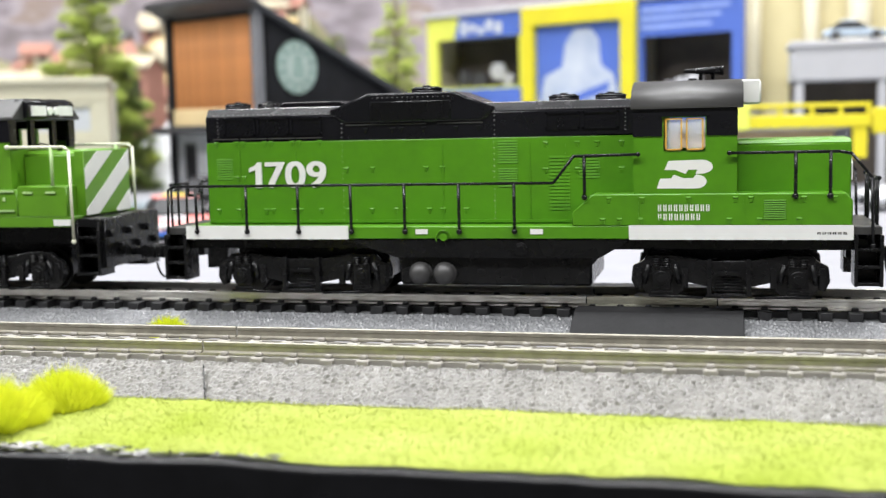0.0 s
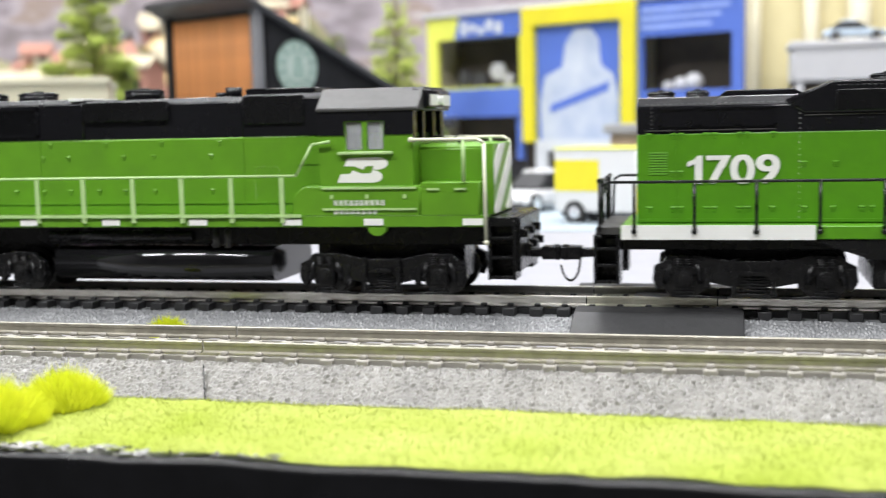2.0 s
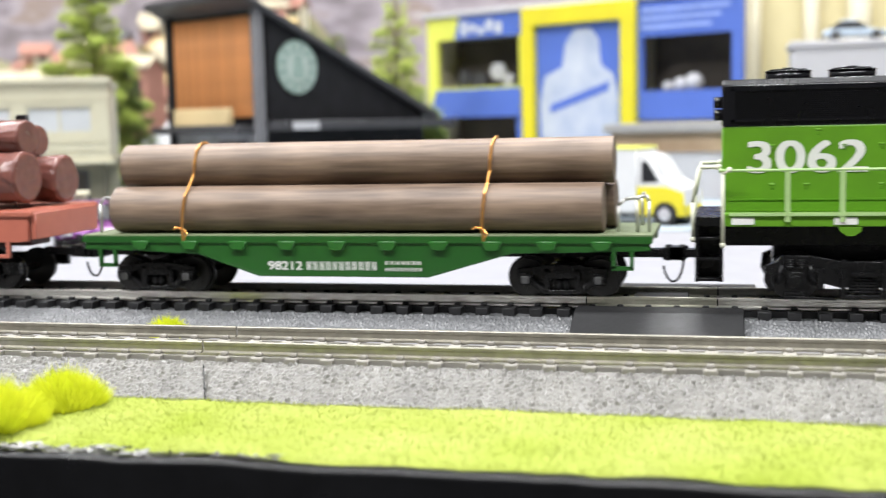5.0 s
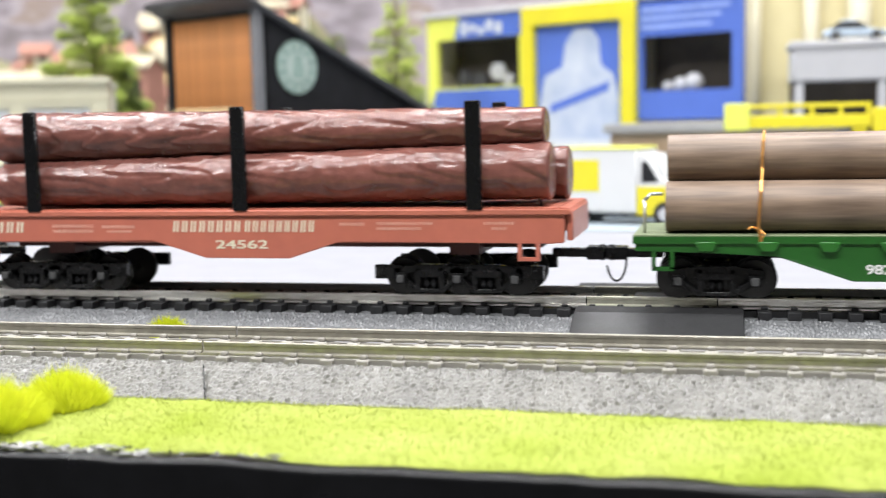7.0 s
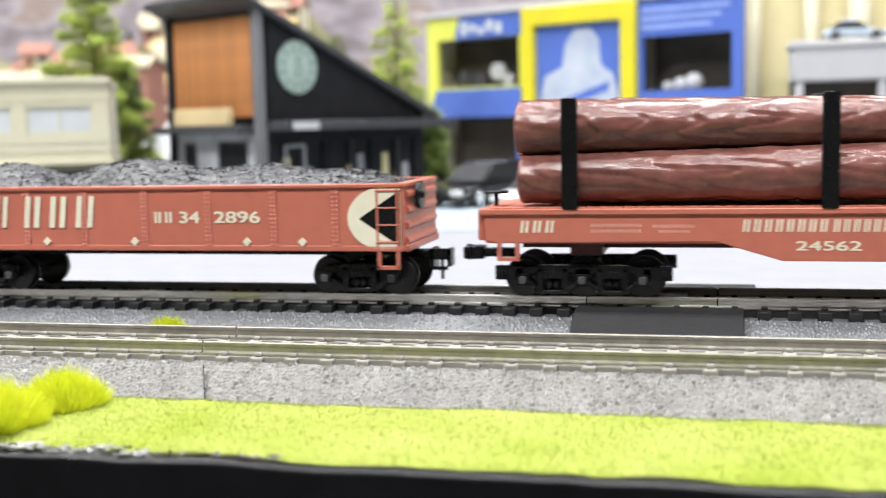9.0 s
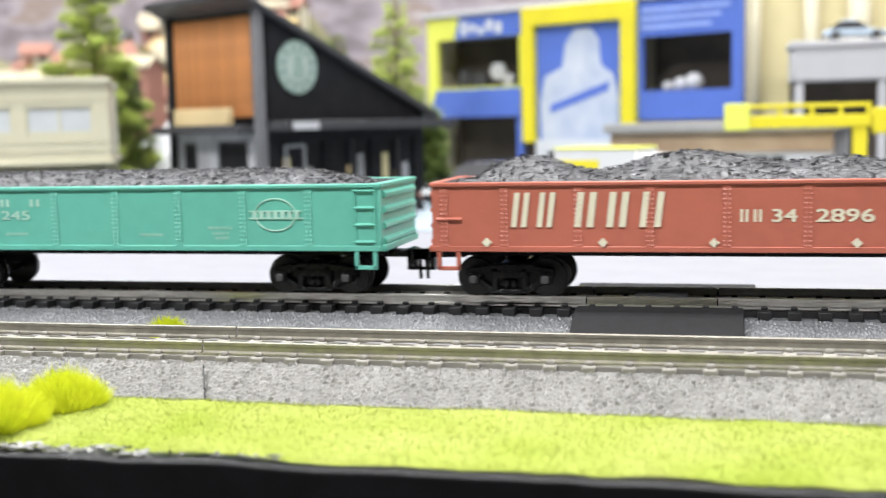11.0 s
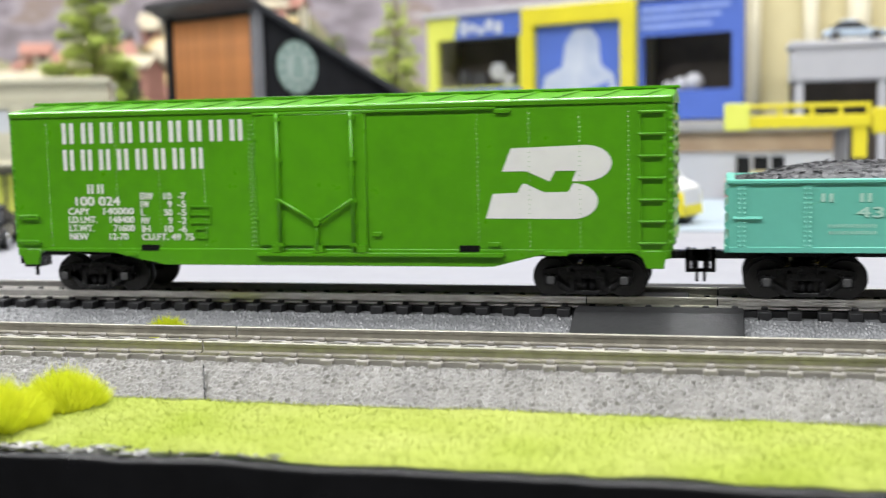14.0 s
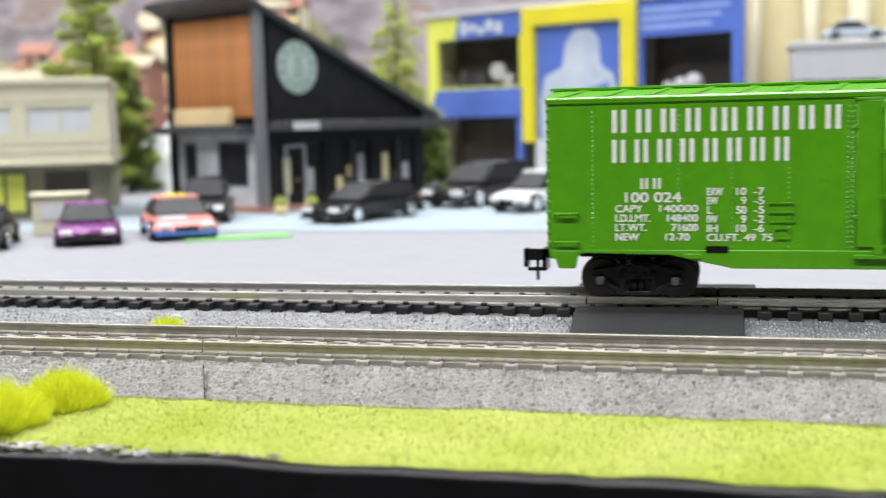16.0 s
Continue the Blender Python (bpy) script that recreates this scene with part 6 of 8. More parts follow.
    for z in (14.7, 21.7):
        bm = bmesh.new()
        tube(bm, [(q(-154), -17.4, z - 0.4), (q(-153.6), -18.4, z), (q(-148.4), -18.4, z), (q(-148), -17.4, z - 0.4)], 0.34, 7)
        part("grab_iron", bm, BRIGHT_GREEN, body)
    # small raised card boards beside the data
    for x0, x1, z0, z1, n in ((-103.0, -97.0, 19.6, 24.0, 3), (-101.6, -98.2, 15.6, 18.0, 2)):
        bm = bmesh.new()
        for k in range(n):
            z = z0 + (z1 - z0) * k / (n - 1)
            box(bm, q(x0), q(x1), -17.75, -17.35, z - 0.18, z + 0.18)
        for x in (x0, x1):
            box(bm, q(x) - 0.15, q(x) + 0.15, -17.7, -17.35, z0, z1)
        part("card_board", bm, BRIGHT_GREEN, body)
    # ladder and corner steps
    bm = bmesh.new()
    for k in range(7):
        tube(bm, [(q(15.2), -17.85, 14.4 + k * 5.3), (q(21.6), -17.85, 14.4 + k * 5.3)], 0.36, 6)
    for x in (15.4, 21.4):
        box(bm, q(x) - 0.4, q(x) + 0.4, -17.95, -17.3, 12.6, 48.0)
    part("ladder", bm, BRIGHT_GREEN, car, "green side ladder")
    for x in (15.6, -154.4):
        bm = bmesh.new()
        prism(bm, [(q(x), 12.6), (q(x + 6.4), 12.6), (q(x + 5.6), 8.2), (q(x + 1.4), 8.2)], -18.0, -17.0)
        part("corner_step", bm, BRIGHT_GREEN, car, "", 0.15)
    # ends: pressed ribs and bars
    for xe, d in ((L, -1), (R, 1)):
        bm = bmesh.new()
        for k in range(9):
            z = 15.0 + k * 3.7
            prism(bm, [(xe, z - 1.5), (xe + d * 0.9, z - 0.6), (xe + d * 0.9, z + 0.6), (xe, z + 1.5)], -14.6, 14.6)
        for y in (-16.8, -13.0, 13.0, 16.8):
            box(bm, *sorted((xe, xe + d * 0.5)), y - 0.5, y + 0.5, 12.8, 48.6)
        for k in range(14):
            box(bm, *sorted((xe, xe + d * 0.7)), -16.4, -13.6, 14 + k * 2.5, 14.6 + k * 2.5)
            ball(bm, (xe, -16.7, 14.5 + k * 2.5), 0.9, 8, 5)
        prism(bm, [(-17.2, 48.4), (17.2, 48.4), (17.2, 50.0), (0, 52.0), (-17.2, 50.0)], *sorted((xe, xe + d * 0.8)), "x")
        part("ribbed_end", bm, BRIGHT_GREEN, car, "pressed ribbed end wall")
    # lettering
    for n, x0, x1, z0, z1, thin in ((10, -140.2, -85.2, 41.2, 46.8, (4,)), (8, -140.2, -96.8, 34.0, 39.6, ()), (2, -133.2, -127.2, 27.6, 30.2, ())):
        bars(n, q(x0), q(x1), z0, z1, -17.42, WHITE_PAINT, car, gaps=thin)
    lettering("100 024", q(-136.6), q(-123.4), 24.4, 26.8, -17.44, WHITE_PAINT, car, 0.0, name="car_number")
    rows = [("CAPY", -139, -132.6, 22.0), ("140000", -128.4, -119.4, 22.0), ("LD.LMT.", -139, -130.6, 19.7), ("148400", -126.6, -119.4, 19.7), ("LT.WT.", -139, -131.6, 17.4), ("71600", -125.6, -119.4, 17.4), ("NEW", -139, -133.4, 15.1), ("12-70", -127, -121.4, 15.1),
            ("CU.FT.", -117.2, -109.6, 15.0), ("49", -108.6, -106.0, 15.0), ("75", -104.6, -102.2, 15.0)]
    for i, (word, feet, inch) in enumerate((("EXW", "10", "-7"), ("EW", "9", "-5"), ("L", "50", "-5"), ("IW", "9", "-2"), ("IH", "10", "-6"))):
        z = 26.0 - 2.2 * i
        rows += [(word, -117.2, -117.2 + 1.2 * len(word), z), (feet, -108.2 - 1.1 * len(feet), -108.2, z), (inch, -106.4, -104.1, z)]
    for t, x0, x1, z in rows:
        lettering(t, q(x0), q(x1), z, z + 1.75, -17.44, WHITE_PAINT, car, 0.0, name="data_lettering")
    emblem(q(-22.6), q(8.8), 20.4, 38.8, -17.44, WHITE_PAINT, car)
    bm = bmesh.new()
    box(bm, L + 6, R - 6, -5, 5, 9.6, 12.7)
    part("centre_beam", bm, PLASTIC_BLACK, car)
    truck(car, q(-134.0), (-9.2, 9.2), WHEEL_R, frame_freight)
    truck(car, q(2.2), (-9.2, 9.2), WHEEL_R, frame_freight)
    hook_coupler(car, L, -1)
    hook_coupler(car, R, 1)
    return car


# ---- the town behind the train ----
BLACK_WALL = mat("charcoal_wall", (0.011, 0.011, 0.013), 0.6, vary=0.25, grain=80, spec=0.2)
CHARCOAL_TRIM = mat("dark_grey_trim", (0.045, 0.045, 0.05), 0.55, vary=0.15, grain=80)
BROWN_SLAT = mat("orange_brown_slat", (0.52, 0.22, 0.075), 0.55, vary=0.15, grain=120, spread=0.12)
STONE_GREY = mat("grey_stone_wall", (0.42, 0.42, 0.44), 0.7, vary=0.35, grain=90)
CREAM_WALL = mat("cream_wall", (0.56, 0.53, 0.39), 0.6, vary=0.05, grain=50)
CREAM_WOOD = mat("pale_wood_sign", (0.62, 0.48, 0.26), 0.6, vary=0.15, grain=60)
BLUE_WALL = mat("bright_blue_wall", (0.085, 0.155, 0.52), 0.45, vary=0.06, grain=40)
YELLOW_WALL = mat("bright_yellow_wall", (0.70, 0.60, 0.025), 0.45, vary=0.06, grain=40)
PALE_YELLOW = mat("lemon_panel", (0.72, 0.74, 0.12), 0.5, vary=0.06, grain=40)
SIGN_WHITE = mat("white_sign_shape", (0.60, 0.62, 0.65), 0.5, vary=0.1, grain=60)
SIGN_PALE = mat("pale_grey_green", (0.40, 0.47, 0.43), 0.5, vary=0.15, grain=90)
SIGN_GREEN = mat("grey_green_sign", (0.24, 0.33, 0.29), 0.5, vary=0.2, grain=90)
DARK_GLASS = mat("dark_window_glass", (0.014, 0.014, 0.016), 0.42, vary=0.5, grain=60, spec=0.2)
PALE_GLASS = mat("grey_window_pane", (0.55, 0.57, 0.58), 0.2, vary=0.1, grain=40)
# dark brown carries the shade inside openings and behind windows
INSIDE_SHADE = mat("shaded_brown_interior", (0.05, 0.04, 0.03), 0.7, vary=0.5, grain=30)
BEIGE = mat("beige_plaster", (0.66, 0.58, 0.33), 0.7, vary=0.08, grain=30)
BEIGE_PALE = mat("pale_beige_plaster", (0.62, 0.57, 0.42), 0.7, vary=0.06, grain=30)
LIGHT_GREY = mat("light_grey_concrete", (0.48, 0.48, 0.50), 0.6, vary=0.06, grain=40)
SLAB_GREY = mat("grey_roof_slab", (0.30, 0.29, 0.28), 0.6, vary=0.1, grain=60)
WOOD_WALL = wood_mat("light_wood_wall", (0.30, 0.20, 0.12), (0.46, 0.34, 0.22), (0.2, 1, 2), 0.6, 90, 0.2)
BRICK_RED = mat("faded_red_brick", (0.32, 0.155, 0.115), 0.8, vary=0.15, grain=60)
OCHRE = mat("ochre_house", (0.44, 0.33, 0.14), 0.8, vary=0.15, grain=40)
PALE_HOUSE = mat("pale_house", (0.40, 0.35, 0.25), 0.8, vary=0.1, grain=40)
ROCK = mat("white_rock", (0.58, 0.58, 0.60), 0.8, vary=0.25, grain=60)
LEAF = leafy(mat("conifer_green", (0.60, 0.66, 0.20), 0.7, grain=120, tint=(0.40, 0.49, 0.12)), 0.55)
LEAF_DARK = leafy(mat("dark_conifer_green", (0.22, 0.28, 0.08), 0.7, grain=120, tint=(0.13, 0.18, 0.05)))
TRUNK = mat("tree_bark", (0.11, 0.07, 0.045), 0.8, vary=0.3, grain=200)
TYRE = mat("tyre_rubber", (0.012, 0.012, 0.012), 0.7)
CHROME = mat("bright_chrome", (0.75, 0.75, 0.75), 0.15, 0.9)


def framed(parent, x0, x1, z0, z1, y, frame_m, pane_m, t=1.2, bars_n=0):
    bm = bmesh.new()
    for a, b, c, d in ((x0, x1, z0, z0 + t), (x0, x1, z1 - t, z1), (x0, x0 + t, z0 + t, z1 - t), (x1 - t, x1, z0 + t, z1 - t)):
        box(bm, a, b, y - 0.8, y + 1.0, c, d)
    for k in range(bars_n):
        x = x0 + (x1 - x0) * (k + 1) / (bars_n + 1)
        box(bm, x - t * 0.4, x + t * 0.4, y - 0.8, y + 1.0, z0 + t, z1 - t)
    w = part("window", bm, frame_m, parent)
    bm = bmesh.new()
    box(bm, x0 + t * 0.8, x1 - t * 0.8, y, y + 0.5, z0 + t * 0.8, z1 - t * 0.8)
    part("pane", bm, pane_m, w)
    return w


def coffee_shop():
    sh = thing("coffee_shop", -280, 679, 0, "dark model coffee shop with brown slatted front and mono-pitch roof", "building", rz=-27.7)
    # front wall, in the local xz plane
    bm = bmesh.new()
    wall_with_holes(bm, -90, 0, 0, 55, 0, 5, [(-80, -66, 2, 44), (-44, -14, 16, 45)])
    part("front_wall", bm, STONE_GREY, sh, "grey stone ground floor")
    bm = bmesh.new()
    box(bm, -90, 0, 2, 8, 55, 127)
    part("upper_wall", bm, BLACK_WALL, sh)
    n = 26
    me = None
    for k in range(n):
        x = -85.5 + k * 3.12
        if me is None:
            bm = bmesh.new()
            box(bm, 0, 2.5, -0.4, 2.6, 60, 123)
            me = mesh_of("slat", bm, BROWN_SLAT, 0.3)
        ob = new("slat", me)
        ob.parent = sh
        ob.location = (x * MM, 0, 0)
    for x0, x1, m in ((-92.5, -86.4, BLACK_WALL), (-4.2, 1.0, mat("mid_grey_post", (0.16, 0.16, 0.17), 0.5))):
        bm = bmesh.new()
        box(bm, x0, x1, -2.5, 4, 0, 128)
        part("corner_post", bm, m, sh, "dark corner post", 0.4)
    bm = bmesh.new()
    prism(bm, [(-96, 55), (-6, 55), (-6, 50), (-96, 50)], -14, 0)
    part("awning", bm, CHARCOAL_TRIM, sh, "dark flat awning", 0.5)
    bm = bmesh.new()
    box(bm, -72, -16, -13, -8, 55.2, 66)
    part("sign_board", bm, CREAM_WOOD, sh, "pale wooden sign board", 0.5)
    framed(sh, -44, -14, 16, 45, 1.5, CHARCOAL_TRIM, DARK_GLASS, 2.0)
    framed(sh, -80, -66, 2, 44, 1.5, CHARCOAL_TRIM, DARK_GLASS, 2.0)
    bm = bmesh.new()
    box(bm, -94, 6, -6, 160, 0, 4)
    part("plinth", bm, BRICK_RED, sh, "low brick-red plinth")
    # long side with the sloped top, in the local yz plane
    bm = bmesh.new()
    prism(bm, [(0, 58), (150, 58), (150, 62), (4, 128), (0, 128)], -4, 0, "x")
    part("side_wall", bm, BLACK_WALL, sh, "charcoal sloped side wall")
    bm = bmesh.new()
    box(bm, -4, 0, 0, 150, 44, 58)
    part("lintel", bm, BLACK_WALL, sh, "", 0.3)
    for y0, y1 in ((0, 14), (52, 60), (96, 104), (140, 150)):
        bm = bmesh.new()
        box(bm, -4, 0, y0, y1, 4, 44)
        part("pier", bm, BLACK_WALL, sh, "", 0.3)
    for y0, y1 in ((14, 52), (60, 96), (104, 140)):
        bm = bmesh.new()
        box(bm, -4, 0, y0, y1, 4, 10)
        part("stall_riser", bm, BLACK_WALL, sh, "", 0.3)
    for y0, y1 in ((14, 52), (60, 96), (104, 140)):
        bm = bmesh.new()
        box(bm, -3, -2, y0, y1, 10, 44)
        w = part("window", bm, DARK_GLASS, sh, "dark shop window")
        bm = bmesh.new()
        box(bm, -2, 0.8, (y0 + y1) / 2 - 0.8, (y0 + y1) / 2 + 0.8, 10, 44)
        part("window_bar", bm, CHARCOAL_TRIM, w)
        for k, m in enumerate((BEIGE, CREAM_WOOD, STONE_GREY)):
            bm = bmesh.new()
            yy = y0 + 4 + k * 10
            box(bm, -1.8, -1.0, yy, yy + 6, 11 + (k % 2) * 8, 20 + ((k + int(y0)) % 3) * 7)
            part("display_board", bm, m, w, "", 0.3)
    bm = bmesh.new()
    for y0 in (18, 34):
        box(bm, 0.1, 1.2, y0, y0 + 1.6, 4, 42)
    box(bm, 0.1, 1.2, 18, 35.6, 40.4, 42)
    part("door_frame", bm, STONE_GREY, sh, "pale side door frame")
    bm = bmesh.new()
    box(bm, -1, 16, 4, 168, 51, 57)
    part("side_canopy", bm, CHARCOAL_TRIM, sh, "dark grey side canopy", 0.5)
    bm = bmesh.new()
    box(bm, 16, 16.6, 12, 34, 51.6, 56.4)
    part("canopy_sign", bm, LIGHT_GREY, sh)
    bm = bmesh.new()
    prism(bm, [(-14, 136), (-14, 132), (162, 56), (162, 61)], -98, 4, "x")
    part("roof", bm, CHARCOAL_TRIM, sh, "sloped dark grey roof", 0.4)
    bm = bmesh.new()
    box(bm, -90, -4, 146, 150, 0, 60)
    box(bm, -90, -86, 4, 146, 0, 60)
    part("rear_wall", bm, BLACK_WALL, sh)
    # round badge: plain rings
    bm = bmesh.new()
    cyl(bm, (0, 31, 91), (1.2, 31, 91), 17.0, 40)
    badge = part("round_sign", bm, SIGN_GREEN, sh, "round grey-green sign with pale shapes")
    bm = bmesh.new()
    cyl(bm, (1.0, 31, 91), (1.6, 31, 91), 9.6, 32)
    part("pale_shape", bm, SIGN_PALE, badge)
    for k in range(12):
        a = k * math.pi / 6
        bm = bmesh.new()
        box(bm, 1.0, 1.6, 31 + 13.2 * math.cos(a) - 1.6, 31 + 13.2 * math.cos(a) + 1.6, 91 + 13.2 * math.sin(a) - 1.4, 91 + 13.2 * math.sin(a) + 1.4)
        part("pale_shape", bm, SIGN_PALE, badge)
    bm = bmesh.new()
    prism(bm, [(26, 84), (36, 84), (34, 99), (28, 99)], 1.5, 2.0, "x")
    part("dark_shape", bm, SIGN_GREEN, badge)
    return sh


def cream_building():
    b = thing("cream_building", -362, 640, 0, "cream two-storey model building with an overhanging upper floor", "building", rz=27)
    bm = bmesh.new()
    wall_with_holes(bm, -170, 0, 36, 82, 0, 4, [(-144, -102, 52, 69), (-96, -55, 52, 69), (-48, -9, 52, 69)])
    part("upper_wall", bm, CREAM_WALL, b, "cream upper storey front")
    for name, a in (("side_wall", (-2.5, 0, 4, 126, 37, 84)), ("rear_wall", (-170, 0, 126, 130, 0, 84)), ("floor_slab", (-170, 2, -2, 132, 34, 36))):
        bm = bmesh.new()
        box(bm, *a)
        part(name, bm, CREAM_WALL, b, "", 0.3)
    for z in (41.5, 47, 72.5, 78):
        bm = bmesh.new()
        box(bm, -170, 0, -0.5, 0.1, z, z + 0.5)
        part("siding_line", bm, CREAM_WALL, b)
    for x0, x1 in ((-144, -102), (-96, -55), (-48, -9)):
        framed(b, x0, x1, 52, 69, 1.5, CREAM_WALL, PALE_GLASS, 1.6, 1)
    bm = bmesh.new()
    box(bm, -172, 1.5, -2, 132, 82, 86)
    part("roof", bm, CREAM_WALL, b, "flat cream roof", 0.5)
    # wall colour darkened for the shade under the overhanging floor
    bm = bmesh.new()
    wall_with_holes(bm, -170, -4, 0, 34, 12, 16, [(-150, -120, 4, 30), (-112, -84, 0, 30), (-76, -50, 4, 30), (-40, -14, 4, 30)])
    part("lower_wall", bm, mat("shaded_lower_wall", (0.20, 0.18, 0.12), 0.6), b, "recessed ground floor with the overhang's shade in its colour")
    for x0, x1 in ((-150, -120), (-76, -50), (-40, -14)):
        framed(b, x0, x1, 4, 30, 13, CHARCOAL_TRIM, PALE_YELLOW if x0 == -76 else INSIDE_SHADE, 1.6, 1)
    return b


def toy_car(name, x, y, rz, length, width, height, paint, label, style="sedan", accents=()):
    """Local x is forward."""
    car = thing(name, x, y, 0.1, label, "toy car", "parked toy cars", rz=rz)
    L, W, H = length / 2, width / 2, height
    wr = H * 0.24
    belt = H * (0.56 if style != "van" else 0.5)
    bm = bmesh.new()
    prof = [(-L, wr * 0.7), (-L * 0.98, belt * 0.95), (-L * 0.6, belt), (L * 0.35, belt), (L * 0.85, belt * 0.84), (L, belt * 0.62), (L, wr * 0.7)]
    prism(bm, prof, -W, W)
    body = part("body", bm, paint, car, "", min(3.0, H * 0.13))
    bm = bmesh.new()
    tops = {"sedan": (-0.86, -0.42, 0.02, 0.46), "suv": (-0.96, -0.78, 0.08, 0.5), "van": (-0.96, -0.94, 0.25, 0.5)}[style]
    p0, p1, p2, p3 = [t * L for t in tops]
    iw = W * 0.7
    v0 = [bm.verts.new(p) for p in ((p0, -W * 0.92, belt), (p3, -W * 0.92, belt), (p3, W * 0.92, belt), (p0, W * 0.92, belt))]
    v1 = [bm.verts.new(p) for p in ((p1, -iw, H), (p2, -iw, H), (p2, iw, H), (p1, iw, H))]
    bm.faces.new(v0)
    bm.faces.new(v1[::-1])
    for i in range(4):
        bm.faces.new((v0[i], v0[(i + 1) % 4], v1[(i + 1) % 4], v1[i]))
    part("cabin_glass", bm, DARK_GLASS, car, "dark tinted glass", 1.6)
    bm = bmesh.new()
    box(bm, p1 - 0.8, p2 + 0.8, -iw - 0.5, iw + 0.5, H - 1.8, H + 0.3)
    part("car_roof", bm, paint, car, "", 0.9)
    for sx in (-0.62, 0.62):
        for sy in (-1, 1):
            bm = bmesh.new()
            cyl(bm, (0, -1.6, 0), (0, 1.6, 0), wr, 20)
            w = part("wheel", bm, TYRE, car, at=(sx * L, sy * (W - 0.9), wr))
            bm = bmesh.new()
            cyl(bm, (0, sy * 1.5, 0), (0, sy * 2.0, 0), wr * 0.62, 14)
            part("rim", bm, CHROME, w)
    for sy in (-1, 1):
        bm = bmesh.new()
        box(bm, L * 0.94, L + 0.4, sy * W * 0.66 - W * 0.2, sy * W * 0.66 + W * 0.2, belt * 0.56, belt * 0.76)
        part("headlight", bm, LENS, car, "clear headlight", 0.3)
    bm = bmesh.new()
    box(bm, L * 0.96, L + 0.5, -W * 0.36, W * 0.36, belt * 0.34, belt * 0.62)
    part("grille", bm, PLASTIC_BLACK, car, "", 0.2)
    bm = bmesh.new()
    box(bm, L * 0.95, L + 0.8, -W * 0.96, W * 0.96, wr * 0.6, wr * 0.95)
    part("bumper", bm, accents[0] if accents else PLASTIC_BLACK, car, "", 0.3)
    bm = bmesh.new()
    box(bm, -L - 0.8, -L * 0.95, -W * 0.96, W * 0.96, wr * 0.6, wr * 1.1)
    part("bumper", bm, accents[0] if accents else PLASTIC_BLACK, car, "", 0.3)
    for i, m in enumerate(accents):
        bm = bmesh.new()
        if i == 0:
            box(bm, -L * 0.98, L * 0.9, -W - 0.25, W + 0.25, wr * 0.9, belt * 0.55)
        elif i == 1:
            box(bm, p1, p2, -iw * 0.5, iw * 0.5, H + 0.2, H + 0.6)
        else:
            box(bm, L * 0.4, L * 0.8, -W * 0.7, W * 0.1, belt * 0.86, belt * 0.98)
        part("livery_patch", bm, m, car)
    return car


def truck_van():
    v = thing("box_truck", -47, 606, 0.1, "white and yellow model box truck with a high cargo body", "toy truck", "parked toy cars", rz=-20)
    white = mat("truck_white", (0.62, 0.62, 0.62), 0.35, vary=0.04, grain=50)
    bm = bmesh.new()
    box(bm, -38, 9, -13, 13, 6, 39)
    part("cargo_box", bm, white, v, "white cargo box", 0.8)
    bm = bmesh.new()
    box(bm, -37.5, -12, -13.3, -12.8, 17, 33)
    part("side_panel", bm, YELLOW_WALL, v, "yellow side panel")
    bm = bmesh.new()
    box(bm, -38, 8.8, -13.4, 13.4, 38.4, 39.4)
    part("roof_edge", bm, PALE_YELLOW, v)
    bm = bmesh.new()
    prism(bm, [(9, 5), (9, 36), (14, 36), (22, 24), (33, 19), (34, 6)], -12, 12)
    cab = part("cab", bm, white, v, "white cab", 0.8)
    bm = bmesh.new()
    prism(bm, [(8, 5), (8, 20), (24, 20), (33, 17), (34.2, 5)], -12.4, 12.4)
    part("cab_panel", bm, YELLOW_WALL, cab, "yellow lower cab", 0.5)
    bm = bmesh.new()
    prism(bm, [(11, 21.5), (11, 32), (14, 32), (20.5, 22)], -12.3, 12.3)
    part("side_window", bm, DARK_GLASS, cab, "", 0.3)
    bm = bmesh.new()
    prism(bm, [(15.8, 34), (23.2, 23.4), (23.8, 23.8), (16.4, 34.4)], -10.5, 10.5)
    part("windscreen", bm, PALE_GLASS, cab)
    for x in (-26, 24):
        for s in (-1, 1):
            bm = bmesh.new()
            cyl(bm, (0, -2, 0), (0, 2, 0), 6, 22)
            w = part("wheel", bm, TYRE, v, at=(x, s * 11.6, 6))
            bm = bmesh.new()
            cyl(bm, (0, s * 1.9, 0), (0, s * 2.4, 0), 3.2, 14)
            part("rim", bm, CHROME, w)
    bm = bmesh.new()
    box(bm, -36, 32, -9, 9, 3.4, 6.2)
    part("chassis", bm, PLASTIC_BLACK, v)
    return v


